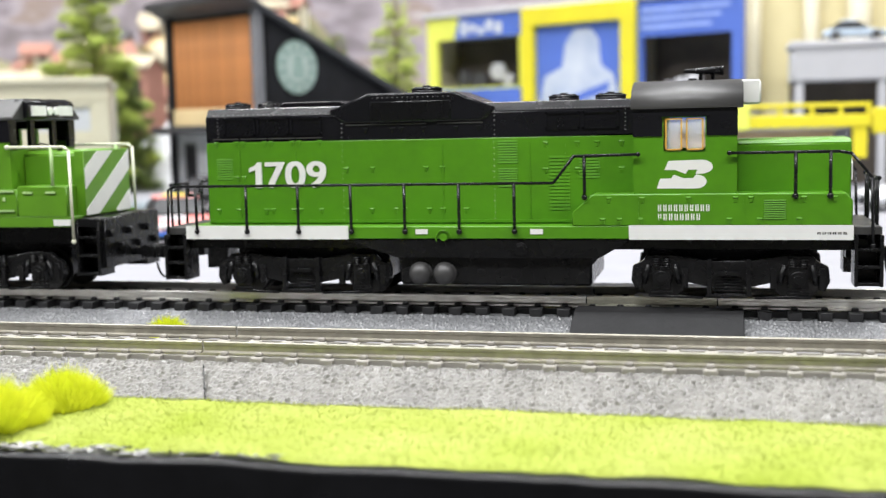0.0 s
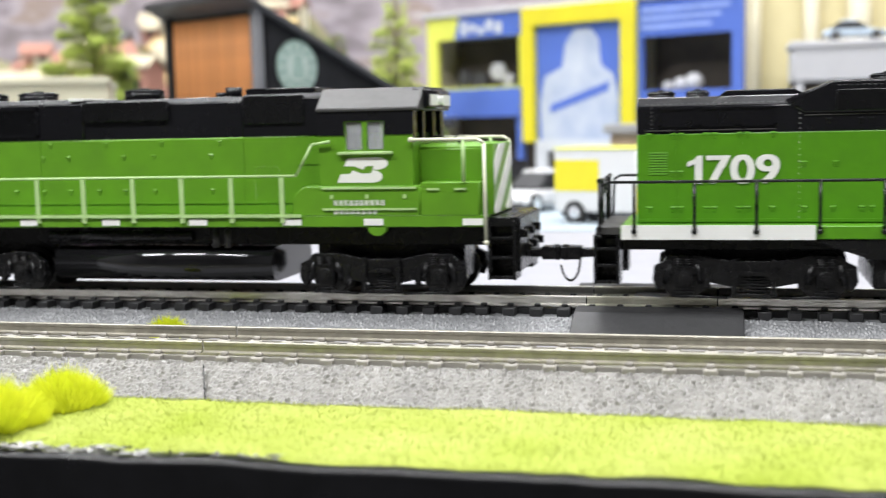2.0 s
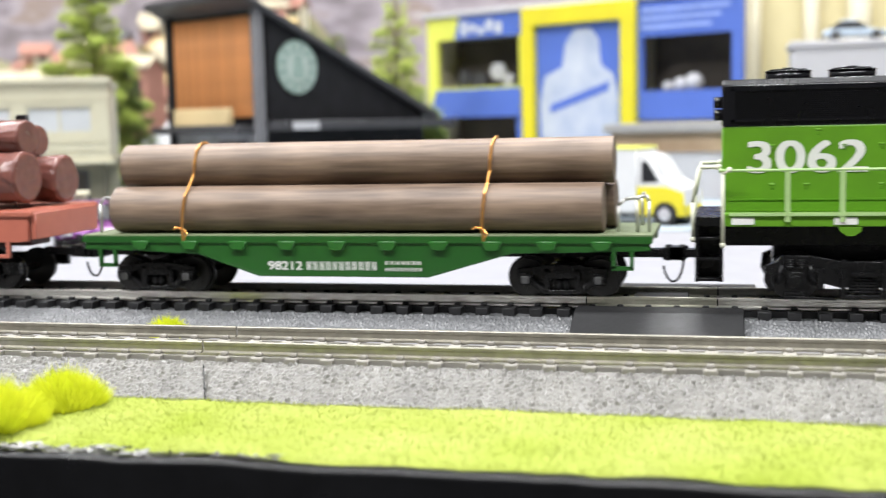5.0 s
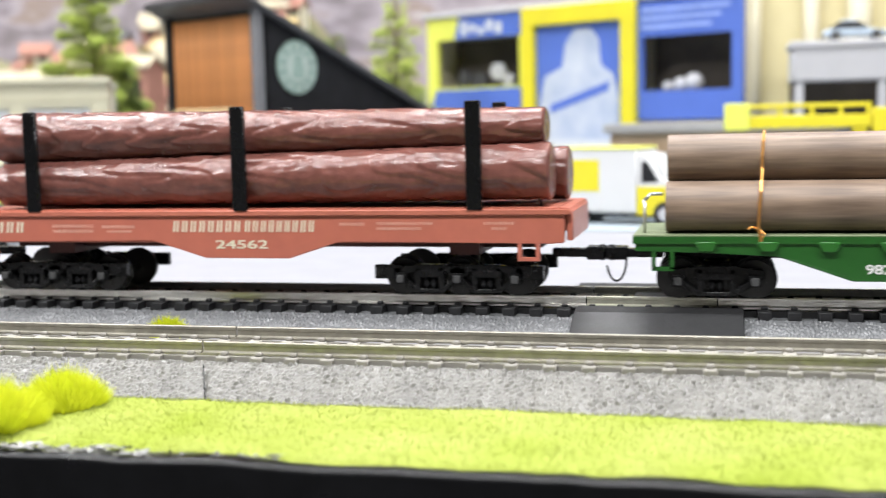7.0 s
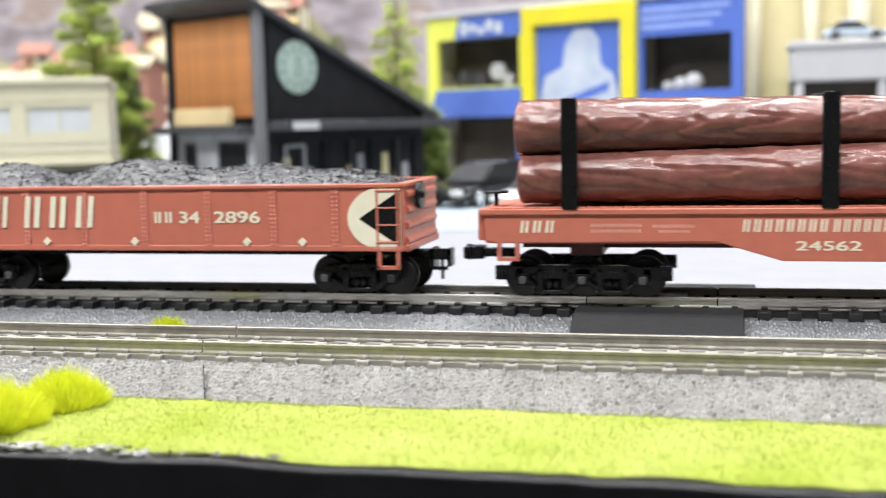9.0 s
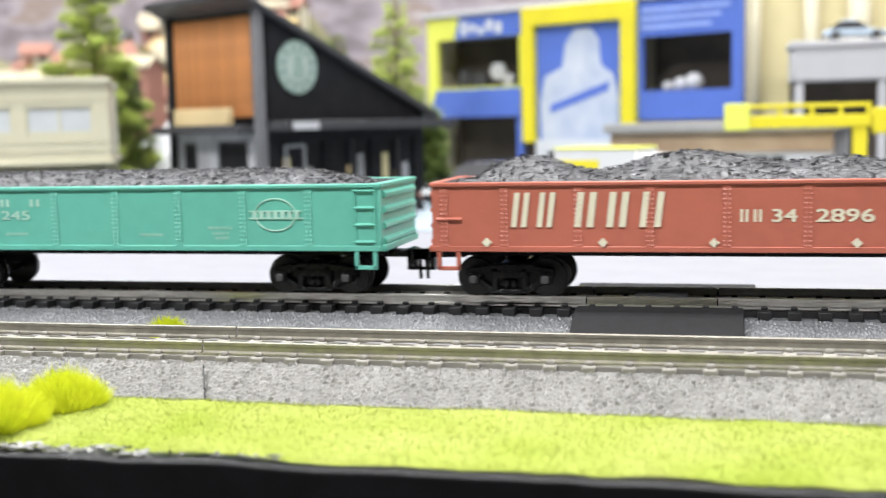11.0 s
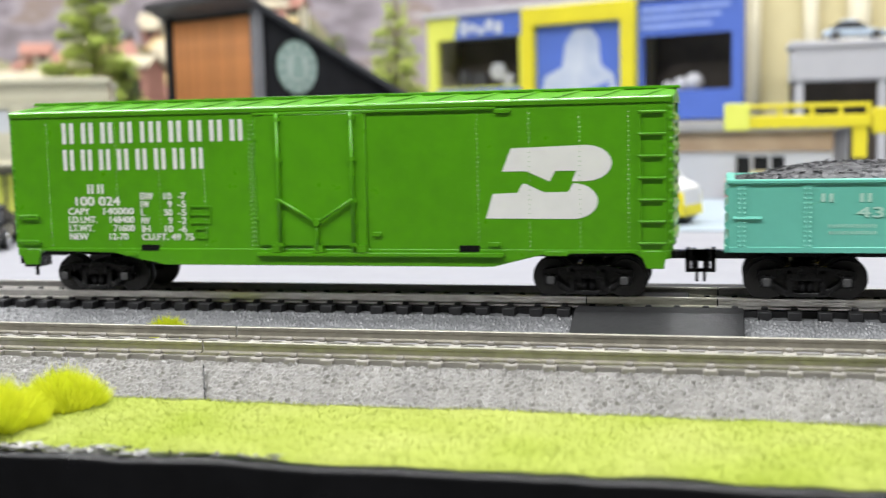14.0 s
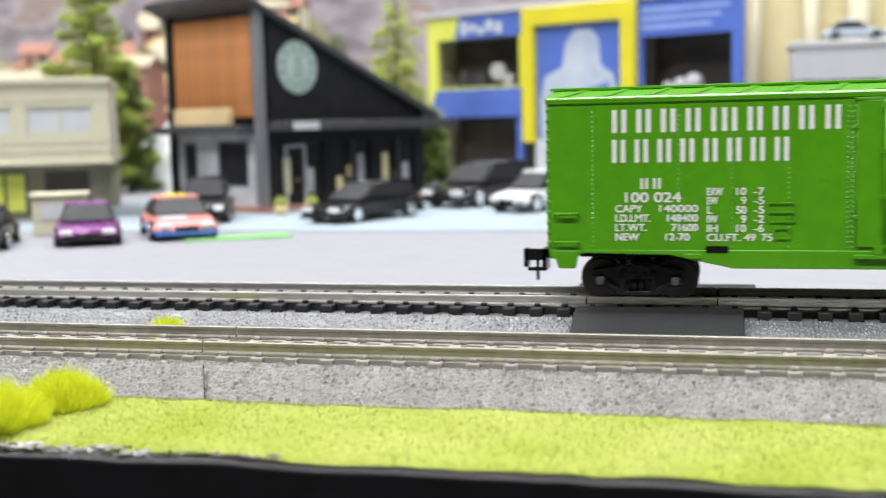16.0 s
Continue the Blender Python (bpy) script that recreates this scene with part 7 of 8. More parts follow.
def tyre_shop():
    """Blue and yellow display building with window bays."""
    p0, p1 = Vector((-279, 1100)), Vector((13, 960))
    d = p1 - p0
    ln = d.length
    rz = math.degrees(math.atan2(d.y, d.x))
    b = thing("display_building", p0.x, p0.y, 0, "blue and yellow model shop front with dark window bays", "building", rz=rz)
    # bays along the front, by share of the width
    xa, xb, xc, xd, xe = 0, ln * 0.345, ln * 0.352, ln * 0.71, ln
    bm = bmesh.new()
    wall_with_holes(bm, xa, xb, 84, 152, 0, 5, [(12, xb - 4, 86, 131)])
    box(bm, xa, 12, 0, 5, 0, 84)
    part("bay_wall", bm, PALE_YELLOW, b, "lemon yellow bay wall")
    bm = bmesh.new()
    prism(bm, [(14, 84), (xb, 84), (xb, 58), (4, 58), (4, 62)], -4, 4)
    box(bm, 3, 12, -2, 4, 0, 60)
    box(bm, xb - 6, xb, -2, 4, 0, 58)
    prism(bm, [(40, 152), (xb, 152), (xb, 131), (34, 131)], -0.6, 2)
    part("blue_band", bm, BLUE_WALL, b, "bright blue fascia band")
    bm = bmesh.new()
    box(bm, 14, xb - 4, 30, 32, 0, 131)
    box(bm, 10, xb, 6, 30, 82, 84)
    part("bay_interior", bm, INSIDE_SHADE, b, "bay interior with its shade painted in dark brown")
    for k, (x, z, s) in enumerate(((52, 91, 9), (74, 100, 8), (34, 95, 7), (86, 92, 6))):
        bm = bmesh.new()
        cyl(bm, (x, 12, z), (x, 17, z), s, 20)
        part("display_wheel", bm, LIGHT_GREY if k % 2 else CHARCOAL_TRIM, b)
    for k in range(5):
        bm = bmesh.new()
        box(bm, 42 + k * 10, 49 + k * 10, -1.2, 0.5, 134 + (k % 2) * 3, 147 - (k % 3) * 3)
        part("word_bar", bm, SIGN_WHITE, b)
    # yellow framed poster
    bm = bmesh.new()
    wall_with_holes(bm, xc, xd, 34, 153, -6, 3, [(xc + 13, xd - 14, 34, 137)])
    part("poster_frame", bm, YELLOW_WALL, b, "broad yellow poster frame", 0.6)
    bm = bmesh.new()
    box(bm, xc + 12, xd - 13, 0, 3, 34, 138)
    poster = part("poster", bm, BLUE_WALL, b, "blue poster with plain pale shapes")
    bm = bmesh.new()
    mx = (xc + xd) / 2
    prof = [(mx - 40, 34), (mx + 38, 34), (mx + 40, 70), (mx + 34, 92), (mx + 22, 100), (mx + 20, 122), (mx + 12, 132), (mx - 4, 132), (mx - 14, 120), (mx - 17, 100), (mx - 36, 92), (mx - 41, 70)]
    prism(bm, prof, -0.8, 0.4)
    part("pale_shape", bm, mat("mottled_poster_print", (0.58, 0.61, 0.66), 0.5, grain=45, tint=(0.33, 0.39, 0.54)), poster, "plain pale poster shape")
    bm = bmesh.new()
    prism(bm, [(mx - 30, 60), (mx + 30, 78), (mx + 31, 86), (mx - 30, 67)], -1.2, 0.2)
    part("blue_band", bm, BLUE_WALL, poster)
    bm = bmesh.new()
    wall_with_holes(bm, xc + 12, xd - 13, 0, 36, -2, 2, [(xc + 24, xd - 24, 10, 26)])
    part("low_wall", bm, SIGN_WHITE, b, "white low wall")
    # dark sheet behind the hole, for the shade within
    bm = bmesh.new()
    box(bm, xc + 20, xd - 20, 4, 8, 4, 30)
    part("low_opening", bm, INSIDE_SHADE, b)
    # right bay
    bm = bmesh.new()
    wall_with_holes(bm, xd, xe, 52, 150, 0, 5, [(xd + 4, xe - 9, 76, 121)])
    part("bay_wall", bm, BLUE_WALL, b, "bright blue bay wall")
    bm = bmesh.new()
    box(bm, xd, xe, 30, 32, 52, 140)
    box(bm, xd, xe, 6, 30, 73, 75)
    part("bay_interior", bm, INSIDE_SHADE, b, "bay interior with its shade painted in dark brown")
    for x, z, s in ((xd + 34, 80, 7), (xd + 46, 82, 8), (xd + 22, 79, 5)):
        bm = bmesh.new()
        ball(bm, (x, 12, z), s, 14, 8)
        part("display_item", bm, LIGHT_GREY, b)
    for k in range(3):
        bm = bmesh.new()
        box(bm, xd + 4, xe - 10 - k * 8, -0.8, 0.4, 141 - k * 7, 144 - k * 7)
        part("word_bar", bm, mat("pale_blue_line", (0.30, 0.40, 0.74), 0.5) if k == 0 else bpy.data.materials["pale_blue_line"], b)
    bm = bmesh.new()
    box(bm, -4, xe + 4, -3, 60, 152, 157)
    part("cornice", bm, LIGHT_GREY, b, "pale grey cornice", 0.6)
    bm = bmesh.new()
    box(bm, xa, xe, 55, 60, 0, 152)
    box(bm, xa, 4, 5, 55, 0, 152)
    box(bm, xe - 4, xe, 5, 55, 0, 152)
    part("rear_wall", bm, BEIGE_PALE, b)
    return b


def right_side():
    b = thing("beige_building", 14, 985, 0, "beige plaster model facade with round columns", "building")
    bm = bmesh.new()
    box(bm, 0, 260, 0, 8, 0, 210)
    part("wall", bm, BEIGE, b, "beige plaster wall")
    for x, r in ((6, 8), (52, 6), (88, 9), (126, 7), (170, 9)):
        bm = bmesh.new()
        cyl(bm, (x, -6, 0), (x, -6, 205), r, 24)
        cyl(bm, (x, -6, 0), (x, -6, 6), r * 1.25, 24)
        part("column", bm, BEIGE_PALE, b, "pale round column")
    g = thing("parking_deck", 48, 900, 0, "light grey concrete parking deck with a dark opening below", "structure")
    bm = bmesh.new()
    box(bm, 0, 180, 0, 60, 78, 104)
    box(bm, -2, 182, -2, 62, 102, 107)
    part("deck_slab", bm, LIGHT_GREY, g, "light grey deck parapet", 0.8)
    for x in (2, 60, 120, 174):
        bm = bmesh.new()
        box(bm, x, x + 6, 2, 8, 0, 78)
        part("pillar", bm, LIGHT_GREY, g, "", 0.4)
    bm = bmesh.new()
    box(bm, 0, 180, 40, 44, 0, 78)
    part("back_wall", bm, INSIDE_SHADE, g, "back wall with the deck's shade painted in dark brown")
    car = toy_car("toy_car", 93, 920, 0, 46, 20, 15, mat("pale_blue_paint", (0.40, 0.48, 0.56), 0.3), "pale blue toy car parked on the concrete deck", "sedan")
    car.location.z = 107.2 * MM
    # low pavilion: slab roof and wooden wall
    pv = thing("pavilion", -80, 790, 0, "low wooden pavilion under a grey slab roof", "building", rz=-14)
    bm = bmesh.new()
    box(bm, 0, 150, 0, 70, 44, 50)
    part("roof_slab", bm, SLAB_GREY, pv, "grey slab roof", 0.6)
    bm = bmesh.new()
    box(bm, 4, 148, 4.5, 9, 31, 44)
    part("wooden_band", bm, WOOD_WALL, pv, "light wooden band under the roof")
    bm = bmesh.new()
    wall_with_holes(bm, 4, 148, 0, 31, 6, 10, [(86, 120, 0, 28)])
    box(bm, 4, 148, 62, 66, 0, 44)
    part("white_wall", bm, LIGHT_GREY, pv, "white wall with a glazed doorway")
    for x in (86, 97, 108.5, 118.5):
        bm = bmesh.new()
        box(bm, x, x + 1.6, 6.5, 9.5, 0, 28)
        part("door_post", bm, LIGHT_GREY, pv, "pale grey door post")
    bm = bmesh.new()
    box(bm, 86, 120, 9.0, 9.4, 0, 28)
    part("door_glass", bm, DARK_GLASS, pv, "dark door glass")
    for x, w, h, m, lab in ((84, 13, 12, "crate_red", "small red crate by the pavilion door"), (99, 9, 17, "crate_yellow", "small yellow locker by the pavilion door"), (112, 9, 10, "crate_red", "small red crate by the pavilion door")):
        c = math.radians(-14)
        crate = thing("crate", -80 + x * math.cos(c) - 1.0 * math.sin(c), 790 + x * math.sin(c) + 1.0 * math.cos(c), 0.1, lab, "crate", "crates by the pavilion", rz=-14)
        bm = bmesh.new()
        box(bm, 0, w, -4, 3, 0, h)
        part("crate_body", bm, bpy.data.materials.get(m) or mat(m, (0.55, 0.07, 0.05) if m == "crate_red" else (0.75, 0.55, 0.03), 0.5), crate, "", 0.5)
        bm = bmesh.new()
        box(bm, -0.5, w + 0.5, -4.5, 3.5, h, h + 1.4)
        part("crate_lid", bm, BEIGE, crate, "tan lid", 0.3)
    # yellow gantry
    gy = thing("yellow_gantry", 0, 716, 0, "bright yellow crossbeam gantry on posts", "gantry")
    bm = bmesh.new()
    box(bm, 0, 82, -4, 4, 46, 53.5)
    part("crossbeam", bm, YELLOW_WALL, gy, "bright yellow crossbeam", 0.6)
    bm = bmesh.new()
    box(bm, 12, 82, -4, -1.5, 57.6, 60.2)
    part("guard_rail", bm, YELLOW_WALL, gy, "yellow guard rail", 0.4)
    for x in (30, 48, 64, 79):
        bm = bmesh.new()
        box(bm, x, x + 2.4, -3.8, -1.6, 53.3, 57.8)
        part("rail_post", bm, YELLOW_WALL, gy)
    bm = bmesh.new()
    box(bm, -0.6, 14, -5.4, 5.4, 45.2, 61)
    part("beam_cap", bm, PALE_YELLOW, gy, "pale yellow end cap", 0.5)
    bm = bmesh.new()
    box(bm, 82.5, 130, -5, 5, 42, 57)
    part("crossbeam", bm, YELLOW_WALL, gy, "", 0.6)
    for x, low in ((72, 28), (116, 0)):
        bm = bmesh.new()
        box(bm, x, x + 8, -3, 3, low, 46)
        part("post", bm, YELLOW_WALL, gy, "", 0.4)
    toy_car("toy_car", 104, 690, 200, 62, 27, 24, mat("pearl_white_paint", (0.72, 0.73, 0.75), 0.25), "white toy car parked by the gantry", "sedan")
    toy_car("toy_car", 128, 740, 190, 62, 27, 24, mat("mid_blue_paint", (0.10, 0.22, 0.42), 0.25), "blue toy car parked by the gantry", "sedan")


def tree(x, y, high, spread, seed, label, m, start=0.12, taper=0.85, n=12000):
    t = thing("conifer_tree", x, y, 0, label, "tree", "model trees")
    r = random.Random(seed)
    bm = bmesh.new()
    cyl(bm, (0, 0, 0), (0, 0, high * 0.95), high * 0.022, 9, high * 0.004)
    limbs = []
    for k in range(54):
        z = high * (start + (0.95 - start) * k / 54)
        a = k * 2.4 + r.uniform(-0.3, 0.3)
        l = (spread * (1 - z / high) ** taper + 2.5) * r.uniform(0.6, 1.12)
        limbs.append((z, a, l))
        cyl(bm, (0, 0, z), (l * math.cos(a), l * math.sin(a), z + l * 0.12), 0.8, 5, 0.25)
    part("trunk", bm, TRUNK, t, "brown trunk with limbs")
    bm = bmesh.new()
    weights = [l * l + 12 for _, _, l in limbs]
    for z, a, l in r.choices(limbs, weights, k=n):
        f = r.random() ** 0.6
        d = l * f
        off = Vector((r.gauss(0, 1), r.gauss(0, 1), r.gauss(0, 0.8))) * (1.2 + 0.16 * l * (1.15 - f))
        c = Vector((d * math.cos(a), d * math.sin(a), z + d * 0.12 - 0.1 * d * f)) + off
        b2 = a + r.gauss(0, 0.8)
        s = r.uniform(1.5, 3.4)
        o = Vector((math.cos(b2), math.sin(b2), r.uniform(-0.4, 0.7)))
        side = Vector((-math.sin(b2), math.cos(b2), r.uniform(-0.6, 0.6))) * s * 0.38
        bm.faces.new((bm.verts.new(c - side), bm.verts.new(c + side), bm.verts.new(c + o * s * 1.4)))
    part("crown", bm, m, t, "uneven green needle crown")


def house(x, y, w, d, h, roof_h, m, roof_m, label, rz=0.0, cols=3, rows=2):
    b = thing("model_house", x, y, 0, label, "house", "houses of the far town", rz=rz)
    bm = bmesh.new()
    holes = []
    for c in range(cols):
        x0 = -w / 2 + w * (c + 0.25) / cols
        holes.append((x0, x0 + w * 0.5 / cols))
    box(bm, -w / 2, w / 2, -d / 2, d / 2, 0, h)
    prism(bm, [(-d / 2, h), (d / 2, h), (0, h + roof_h * 0.9)], -w / 2 + 0.5, w / 2 - 0.5, "x")
    part("wall", bm, m, b)
    bm = bmesh.new()
    for s in (-1, 1):
        prism(bm, [(s * (d / 2 + 4), h - 3), (0, h + roof_h), (0, h + roof_h + 3), (s * (d / 2 + 4), h)], -w / 2 - 3, w / 2 + 3, "x")
    part("roof", bm, roof_m, b)
    for r in range(rows):
        for x0, x1 in holes:
            z0 = h * (r + 0.3) / rows
            bm = bmesh.new()
            box(bm, x0, x1, -d / 2 - 1, -d / 2 + 0.5, z0, z0 + h * 0.45 / rows)
            part("window", bm, DARK_GLASS if (r + int(x0)) % 3 else PALE_GLASS, b)
    return b


def hill(x, y):
    """Height of the far hillside."""
    return -4 + 235 * min(1.0, (y - 1270) / 220) * (0.8 + 0.2 * math.sin(x / 120)) * (1 / (1 + math.exp((x + 500) / 30))) + 8 * noise.noise(Vector((x / 40, y / 40, 0)))


def far_town():
    house(-470, 1240, 110, 70, 118, 16, BRICK_RED, BRICK_RED, "tall faded red brick house", 4, 4, 3)
    house(-655, 1180, 90, 60, 122, 10, BRICK_RED, PALE_HOUSE, "faded brick house with a pale roof", 8)
    house(-770, 1190, 64, 50, 104, 16, BRICK_RED, PALE_HOUSE, "low faded brick house under a pale roof", -6, 4)
    # hillside with small houses
    bm = bmesh.new()
    rows = []
    for j in range(25):
        row = []
        for i in range(61):
            x, y = -1150 + 900 * i / 60, 1270 + 300 * j / 24
            row.append(bm.verts.new((x, y, hill(x, y))))
        rows.append(row)
    for a, b in zip(rows, rows[1:]):
        for i in range(60):
            bm.faces.new((a[i], a[i + 1], b[i + 1], b[i])).smooth = True
    solo("hillside", bm, mat("brown_green_hillside", (0.26, 0.21, 0.13), 0.9, grain=30, tint=(0.14, 0.15, 0.07)), "brown and green wooded hillside", "hill", "structure")
    r = random.Random(17)
    protos = []
    for k, (m, rm) in enumerate(((OCHRE, BRICK_RED), (PALE_HOUSE, OCHRE), (BRICK_RED, PALE_HOUSE), (CREAM_WALL, BRICK_RED), (PALE_HOUSE, CHARCOAL_TRIM))):
        x, y = -900 + k * 110, 1300 + 12 * k
        ob = house(x, y, 26 + 4 * k, 22, 24 + 3 * k, 12, m, rm, "small model house on the far hillside", r.uniform(-25, 25), 2, 2)
        ob.location.z = (hill(x, y) - 3) * MM
        protos.append(ob)
    for k in range(76):
        x, y = r.uniform(-980, -480), r.uniform(1290, 1480)
        copy_thing(protos[k % 5], pose(x * MM, y * MM, (hill(x, y) - 3) * MM, 0, 0, r.uniform(-30, 30)))
    # white rock heap
    bm = bmesh.new()
    nx, ny = 36, 20
    rows = []
    for j in range(ny + 1):
        row = []
        for i in range(nx + 1):
            u, v = -1 + 2 * i / nx, -1 + 2 * j / ny
            k = max(0, 1 - u * u - v * v)
            z = 95 * k ** 0.8 * (0.8 + 0.5 * noise.noise(Vector((u * 3, v * 3, 4)))) + 4 * noise.noise(Vector((u * 9, v * 9, 1))) * k
            row.append(bm.verts.new((-455 + u * 80, 980 + v * 60, z)))
        rows.append(row)
    for a, b in zip(rows, rows[1:]):
        for i in range(nx):
            bm.faces.new((a[i], a[i + 1], b[i + 1], b[i])).smooth = False
    solo("rock", bm, ROCK, "pale grey and white rock heap", "rock")
    # painted hills on a curved board
    m = bpy.data.materials.new("painted_hills")
    m.use_nodes = True
    nt = m.node_tree
    bs = nt.nodes["Principled BSDF"]
    bs.inputs["Roughness"].default_value = 0.85
    co = nt.nodes.new("ShaderNodeTexCoord")
    mp = nt.nodes.new("ShaderNodeMapping")
    mp.inputs["Scale"].default_value = (4.0, 1.0, 9.0)
    mp.inputs["Rotation"].default_value = (0, 0.5, 0)
    n = nt.nodes.new("ShaderNodeTexNoise")
    n.inputs["Scale"].default_value, n.inputs["Detail"].default_value = 2.6, 7
    cr = nt.nodes.new("ShaderNodeValToRGB")
    stops = ((0.30, (0.11, 0.09, 0.095)), (0.44, (0.24, 0.21, 0.23)), (0.52, (0.36, 0.32, 0.35)), (0.60, (0.26, 0.20, 0.17)), (0.72, (0.46, 0.42, 0.44)))
    el = cr.color_ramp.elements
    el[0].position, el[0].color = stops[0][0], (*stops[0][1], 1)
    el[1].position, el[1].color = stops[-1][0], (*stops[-1][1], 1)
    for p, c in stops[1:-1]:
        e = el.new(p)
        e.color = (*c, 1)
    nt.links.new(co.outputs["Object"], mp.inputs["Vector"])
    nt.links.new(mp.outputs[0], n.inputs["Vector"])
    nt.links.new(n.outputs["Fac"], cr.inputs[0])
    nt.links.new(cr.outputs[0], bs.inputs["Base Color"])
    bm = bmesh.new()
    prev = None
    for k in range(41):
        x = -1500 + 2300 * k / 40
        y = 1640 - 0.00012 * (x + 350) ** 2
        cur = [bm.verts.new((x, y, -20)), bm.verts.new((x, y, 420)), bm.verts.new((x, y + 6, 420)), bm.verts.new((x, y + 6, -20))]
        if prev:
            for i in range(4):
                bm.faces.new((prev[i], cur[i], cur[(i + 1) % 4], prev[(i + 1) % 4]))
        prev = cur
    solo("backdrop", bm, m, "painted backdrop of grey-mauve rocky hills", "backdrop", "structure")


def town():
    far_town()
    coffee_shop()
    cream_building()
    tyre_shop()
    right_side()
    truck_van()
    black = mat("gloss_black_paint", (0.012, 0.012, 0.014), 0.2, vary=0.2)
    toy_car("toy_car", -345, 486, 296, 62, 27, 19, black, "glossy black toy sedan parked on the street")
    toy_car("toy_car", -304, 512, 300, 62, 29, 19, mat("metallic_purple_paint", (0.16, 0.035, 0.17), 0.25, 0.3), "metallic purple toy coupe parked on the street")
    toy_car("toy_car", -270, 540, 304, 64, 31, 20, mat("salmon_race_paint", (0.62, 0.22, 0.20), 0.3), "red, blue and yellow toy racing car", "sedan", (mat("race_blue", (0.06, 0.17, 0.55), 0.3), YELLOW_WALL, SIGN_WHITE))
    toy_car("toy_car", -292, 622, 290, 60, 27, 26, black, "glossy black toy car parked in the shade", "suv")
    toy_car("toy_car", -199, 630, 246, 74, 30, 22, black, "glossy black toy limousine with bright rims", "suv")
    toy_car("toy_car", -154, 742, 244, 84, 36, 28, black, "large glossy black toy wagon", "suv")
    toy_car("toy_car", -110, 690, 240, 56, 28, 24, mat("clean_white_paint", (0.6, 0.6, 0.61), 0.25), "white toy car parked beside the truck")
    tree(-520, 900, 215, 50, 31, "tall green model conifer behind the cream building", LEAF, 0.08, 0.6, 40000)
    tree(-499, 915, 112, 24, 35, "dense dark green model conifer beside the pale rocks", LEAF_DARK, 0.05, 0.45, 9000)
    tree(-282, 1000, 176, 44, 32, "slim green model conifer beside the shop", LEAF, 0.08, 0.75, 15000)
    tree(-372, 1100, 150, 44, 33, "dark green model conifer before the hills", LEAF_DARK)
    tree(-232, 905, 70, 26, 34, "low dark green model bush tree by the shop", LEAF_DARK)
    for x, y, h in ((-262, 662, 9), (-247, 676, 8), (-236, 700, 9), (-225, 730, 8)):
        t = thing("planter", x, y, 0.1, "small tan planter with a green plant by the shop", "planter", "planters by the shop")
        bm = bmesh.new()
        cyl(bm, (0, 0, 0), (0, 0, h * 0.6), 3.4, 14, 4.4)
        part("pot", bm, CREAM_WOOD, t, "tan round pot")
        bm = bmesh.new()
        rr = random.Random(int(-x))
        for _ in range(160):
            a, e = rr.uniform(0, 6.28), rr.uniform(0.2, 1.4)
            c = Vector((math.cos(a) * math.cos(e), math.sin(a) * math.cos(e), math.sin(e))) * rr.uniform(2, 5.5) + Vector((0, 0, h * 0.6))
            sd = Vector((-math.sin(a), math.cos(a), rr.uniform(-0.5, 0.5))) * 0.8
            bm.faces.new((bm.verts.new(c - sd), bm.verts.new(c + sd), bm.verts.new(c * 1.2)))
        part("plant", bm, LEAF, t, "small green leaves")
    kiosk = thing("street_kiosk", -338, 545, 0.1, "small white model kiosk on the street", "kiosk", rz=25)
    bm = bmesh.new()
    box(bm, -14, 12, -8, 8, 0, 20)
    part("kiosk_body", bm, CREAM_WALL, kiosk, "", 0.6)
    bm = bmesh.new()
    box(bm, -15.5, 13.5, -9.5, 9.5, 20, 22)
    part("kiosk_roof", bm, CREAM_WALL, kiosk, "", 0.4)
    bm = bmesh.new()
    box(bm, -10, 8, -8.6, -7.8, 9, 17)
    part("hatch", bm, PALE_GLASS, kiosk)


town()


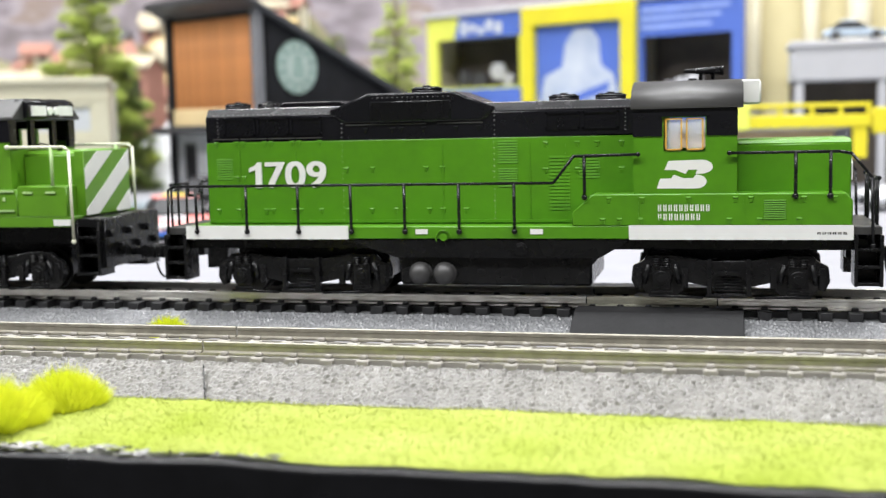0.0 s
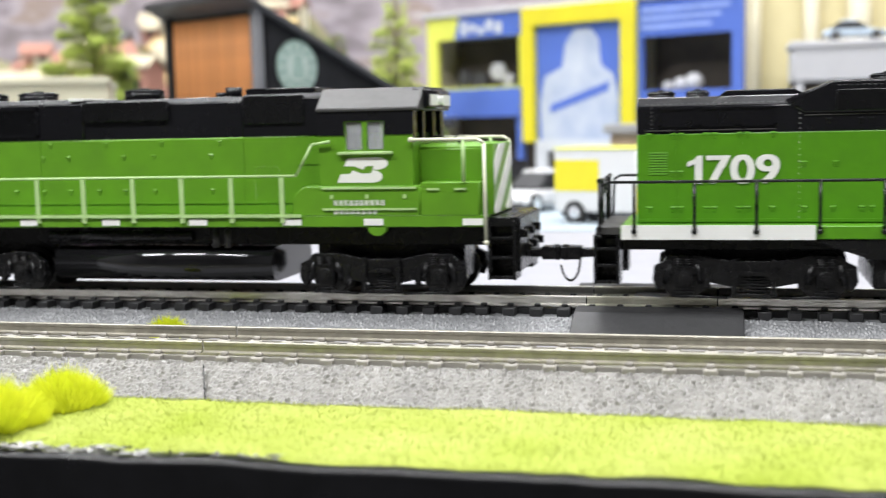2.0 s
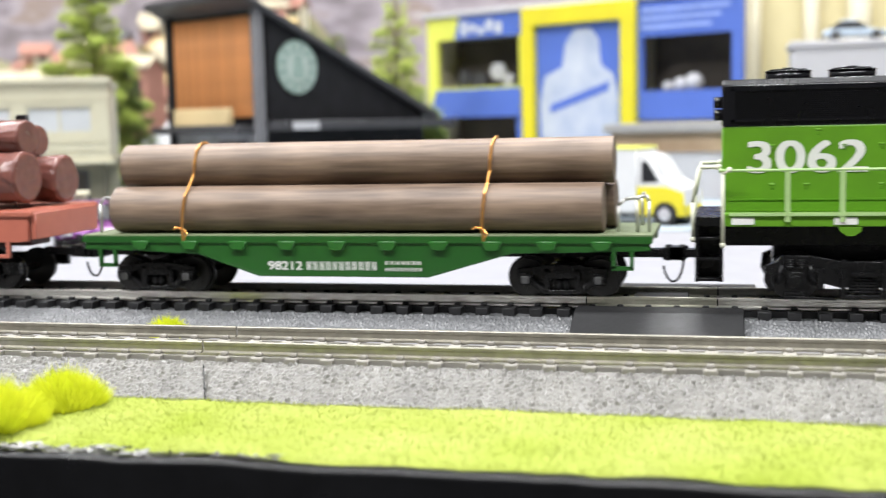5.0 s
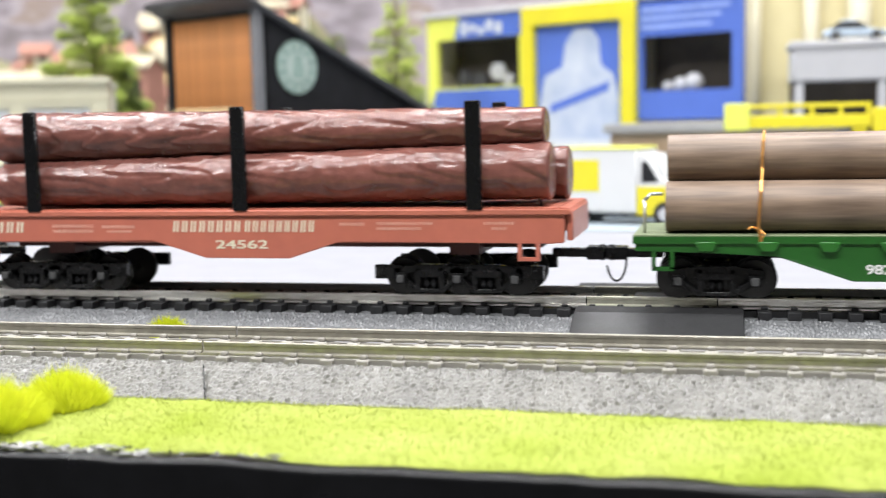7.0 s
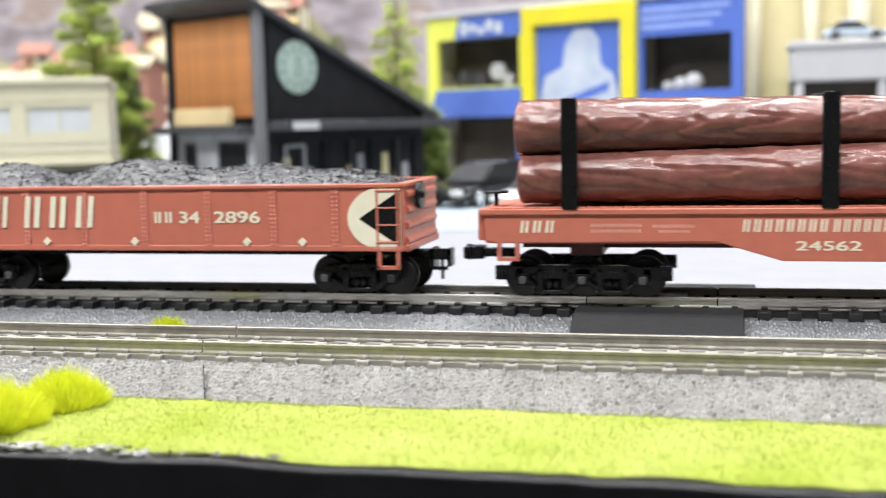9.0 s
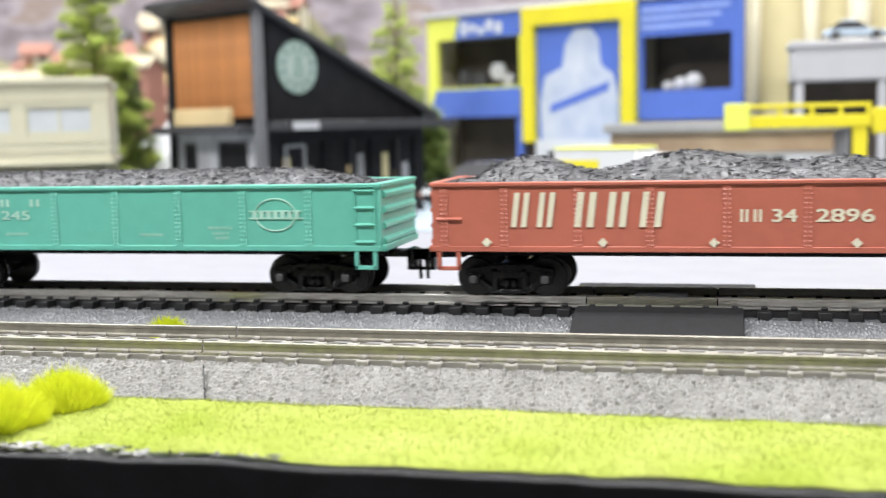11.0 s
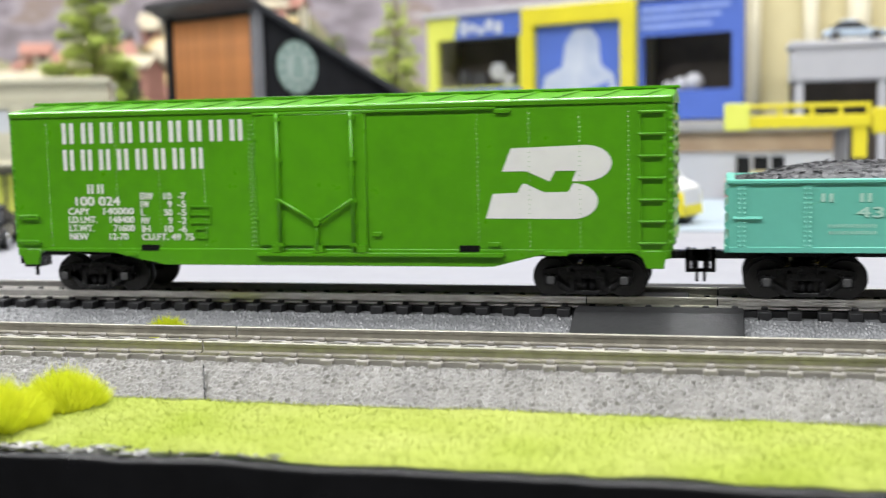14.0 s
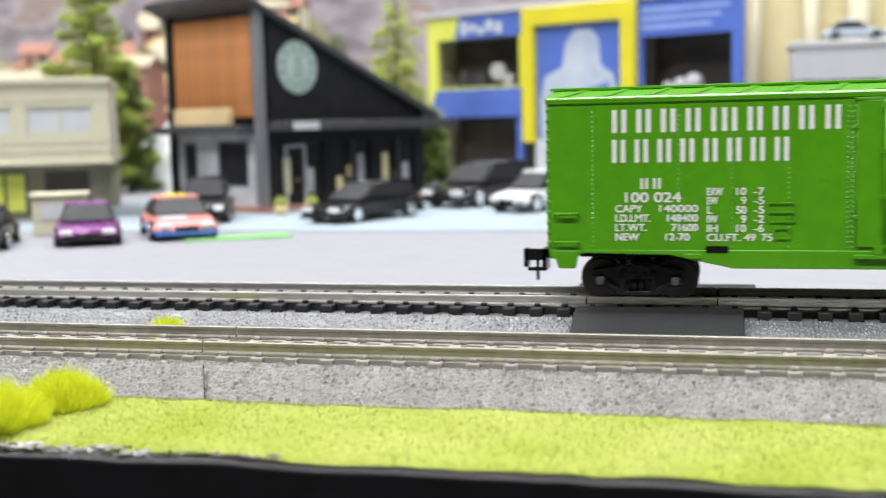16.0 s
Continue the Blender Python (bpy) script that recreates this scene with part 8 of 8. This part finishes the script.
# ---- putting it together ----
room()
ground()
fascia()
grass()
tuft(-125.0, 198.0, 0.8, 7.4, 7.4, 5200, 5, "round yellow-green static grass tuft on the mat")
tuft(-131.5, 182.0, 0.8, 10.0, 8.6, 7000, 6, "larger yellow-green static grass tuft on the mat")
tuft(-139.0, 269.0, 1.2, 4.6, 5.4, 2200, 8, "small yellow-green static grass tuft between the tracks")

CARS = [(loco_old, 1016.7), (loco_new, 814.0), (flat_green, 626.0), (flat_red, 448.5), (gondola_red, 271.0), (gondola_teal, 110.5), (boxcar, -66.2)]
train = [(maker(xc), xc + (2.3 if maker is loco_old else 0.0)) for maker, xc in CARS]
tracks()

# way of the train along the track, in millimetres
RUN = [(0.0, -1074.3), (0.5, -1060.6), (1.0, -1032.8), (1.5, -995.9), (2.0, -959.1), (2.5, -920.0), (3.0, -879.1), (3.5, -838.6), (4.0, -797.9), (4.2, -781.6), (6.3, -620.3), (6.5, -605.8), (7.0, -570.8), (7.5, -534.8), (8.0, -498.1), (8.5, -460.7), (9.0, -423.0), (9.2, -407.7), (11.3, -247.6), (11.5, -232.0), (12.0, -193.0), (12.5, -153.9), (13.0, -115.5), (13.5, -74.8), (14.0, -35.5), (14.5, 0.0), (15.0, 37.4), (15.5, 75.7), (16.0, 113.1)]


def along(t):
    """Place of the train at t, by a smooth cubic through the rows."""
    i = max(k for k in range(len(RUN) - 1) if RUN[k][0] <= t + 1e-9)
    (t0, s0), (t1, s1) = RUN[i], RUN[i + 1]

    def slope(k):
        a, b = RUN[max(0, k - 1)], RUN[min(len(RUN) - 1, k + 1)]
        return (b[1] - a[1]) / (b[0] - a[0])
    h = t1 - t0
    u = (t - t0) / h
    return (2 * u ** 3 - 3 * u * u + 1) * s0 + (u ** 3 - 2 * u * u + u) * h * slope(i) + (3 * u * u - 2 * u ** 3) * s1 + (u ** 3 - u * u) * h * slope(i + 1)


def motions():
    for car, xc in train + riders:
        walk(car, [(k / 4, pose((along(k / 4) + xc) * MM, YR * MM, RAIL * MM)) for k in range(65)])
    for w, x, r in rolling:
        walk(w, [(k * 2 / 30, pose(x * MM, 0, r * MM, 0, math.degrees(along(k * 2 / 30) / r), 0)) for k in range(241)])


motions()
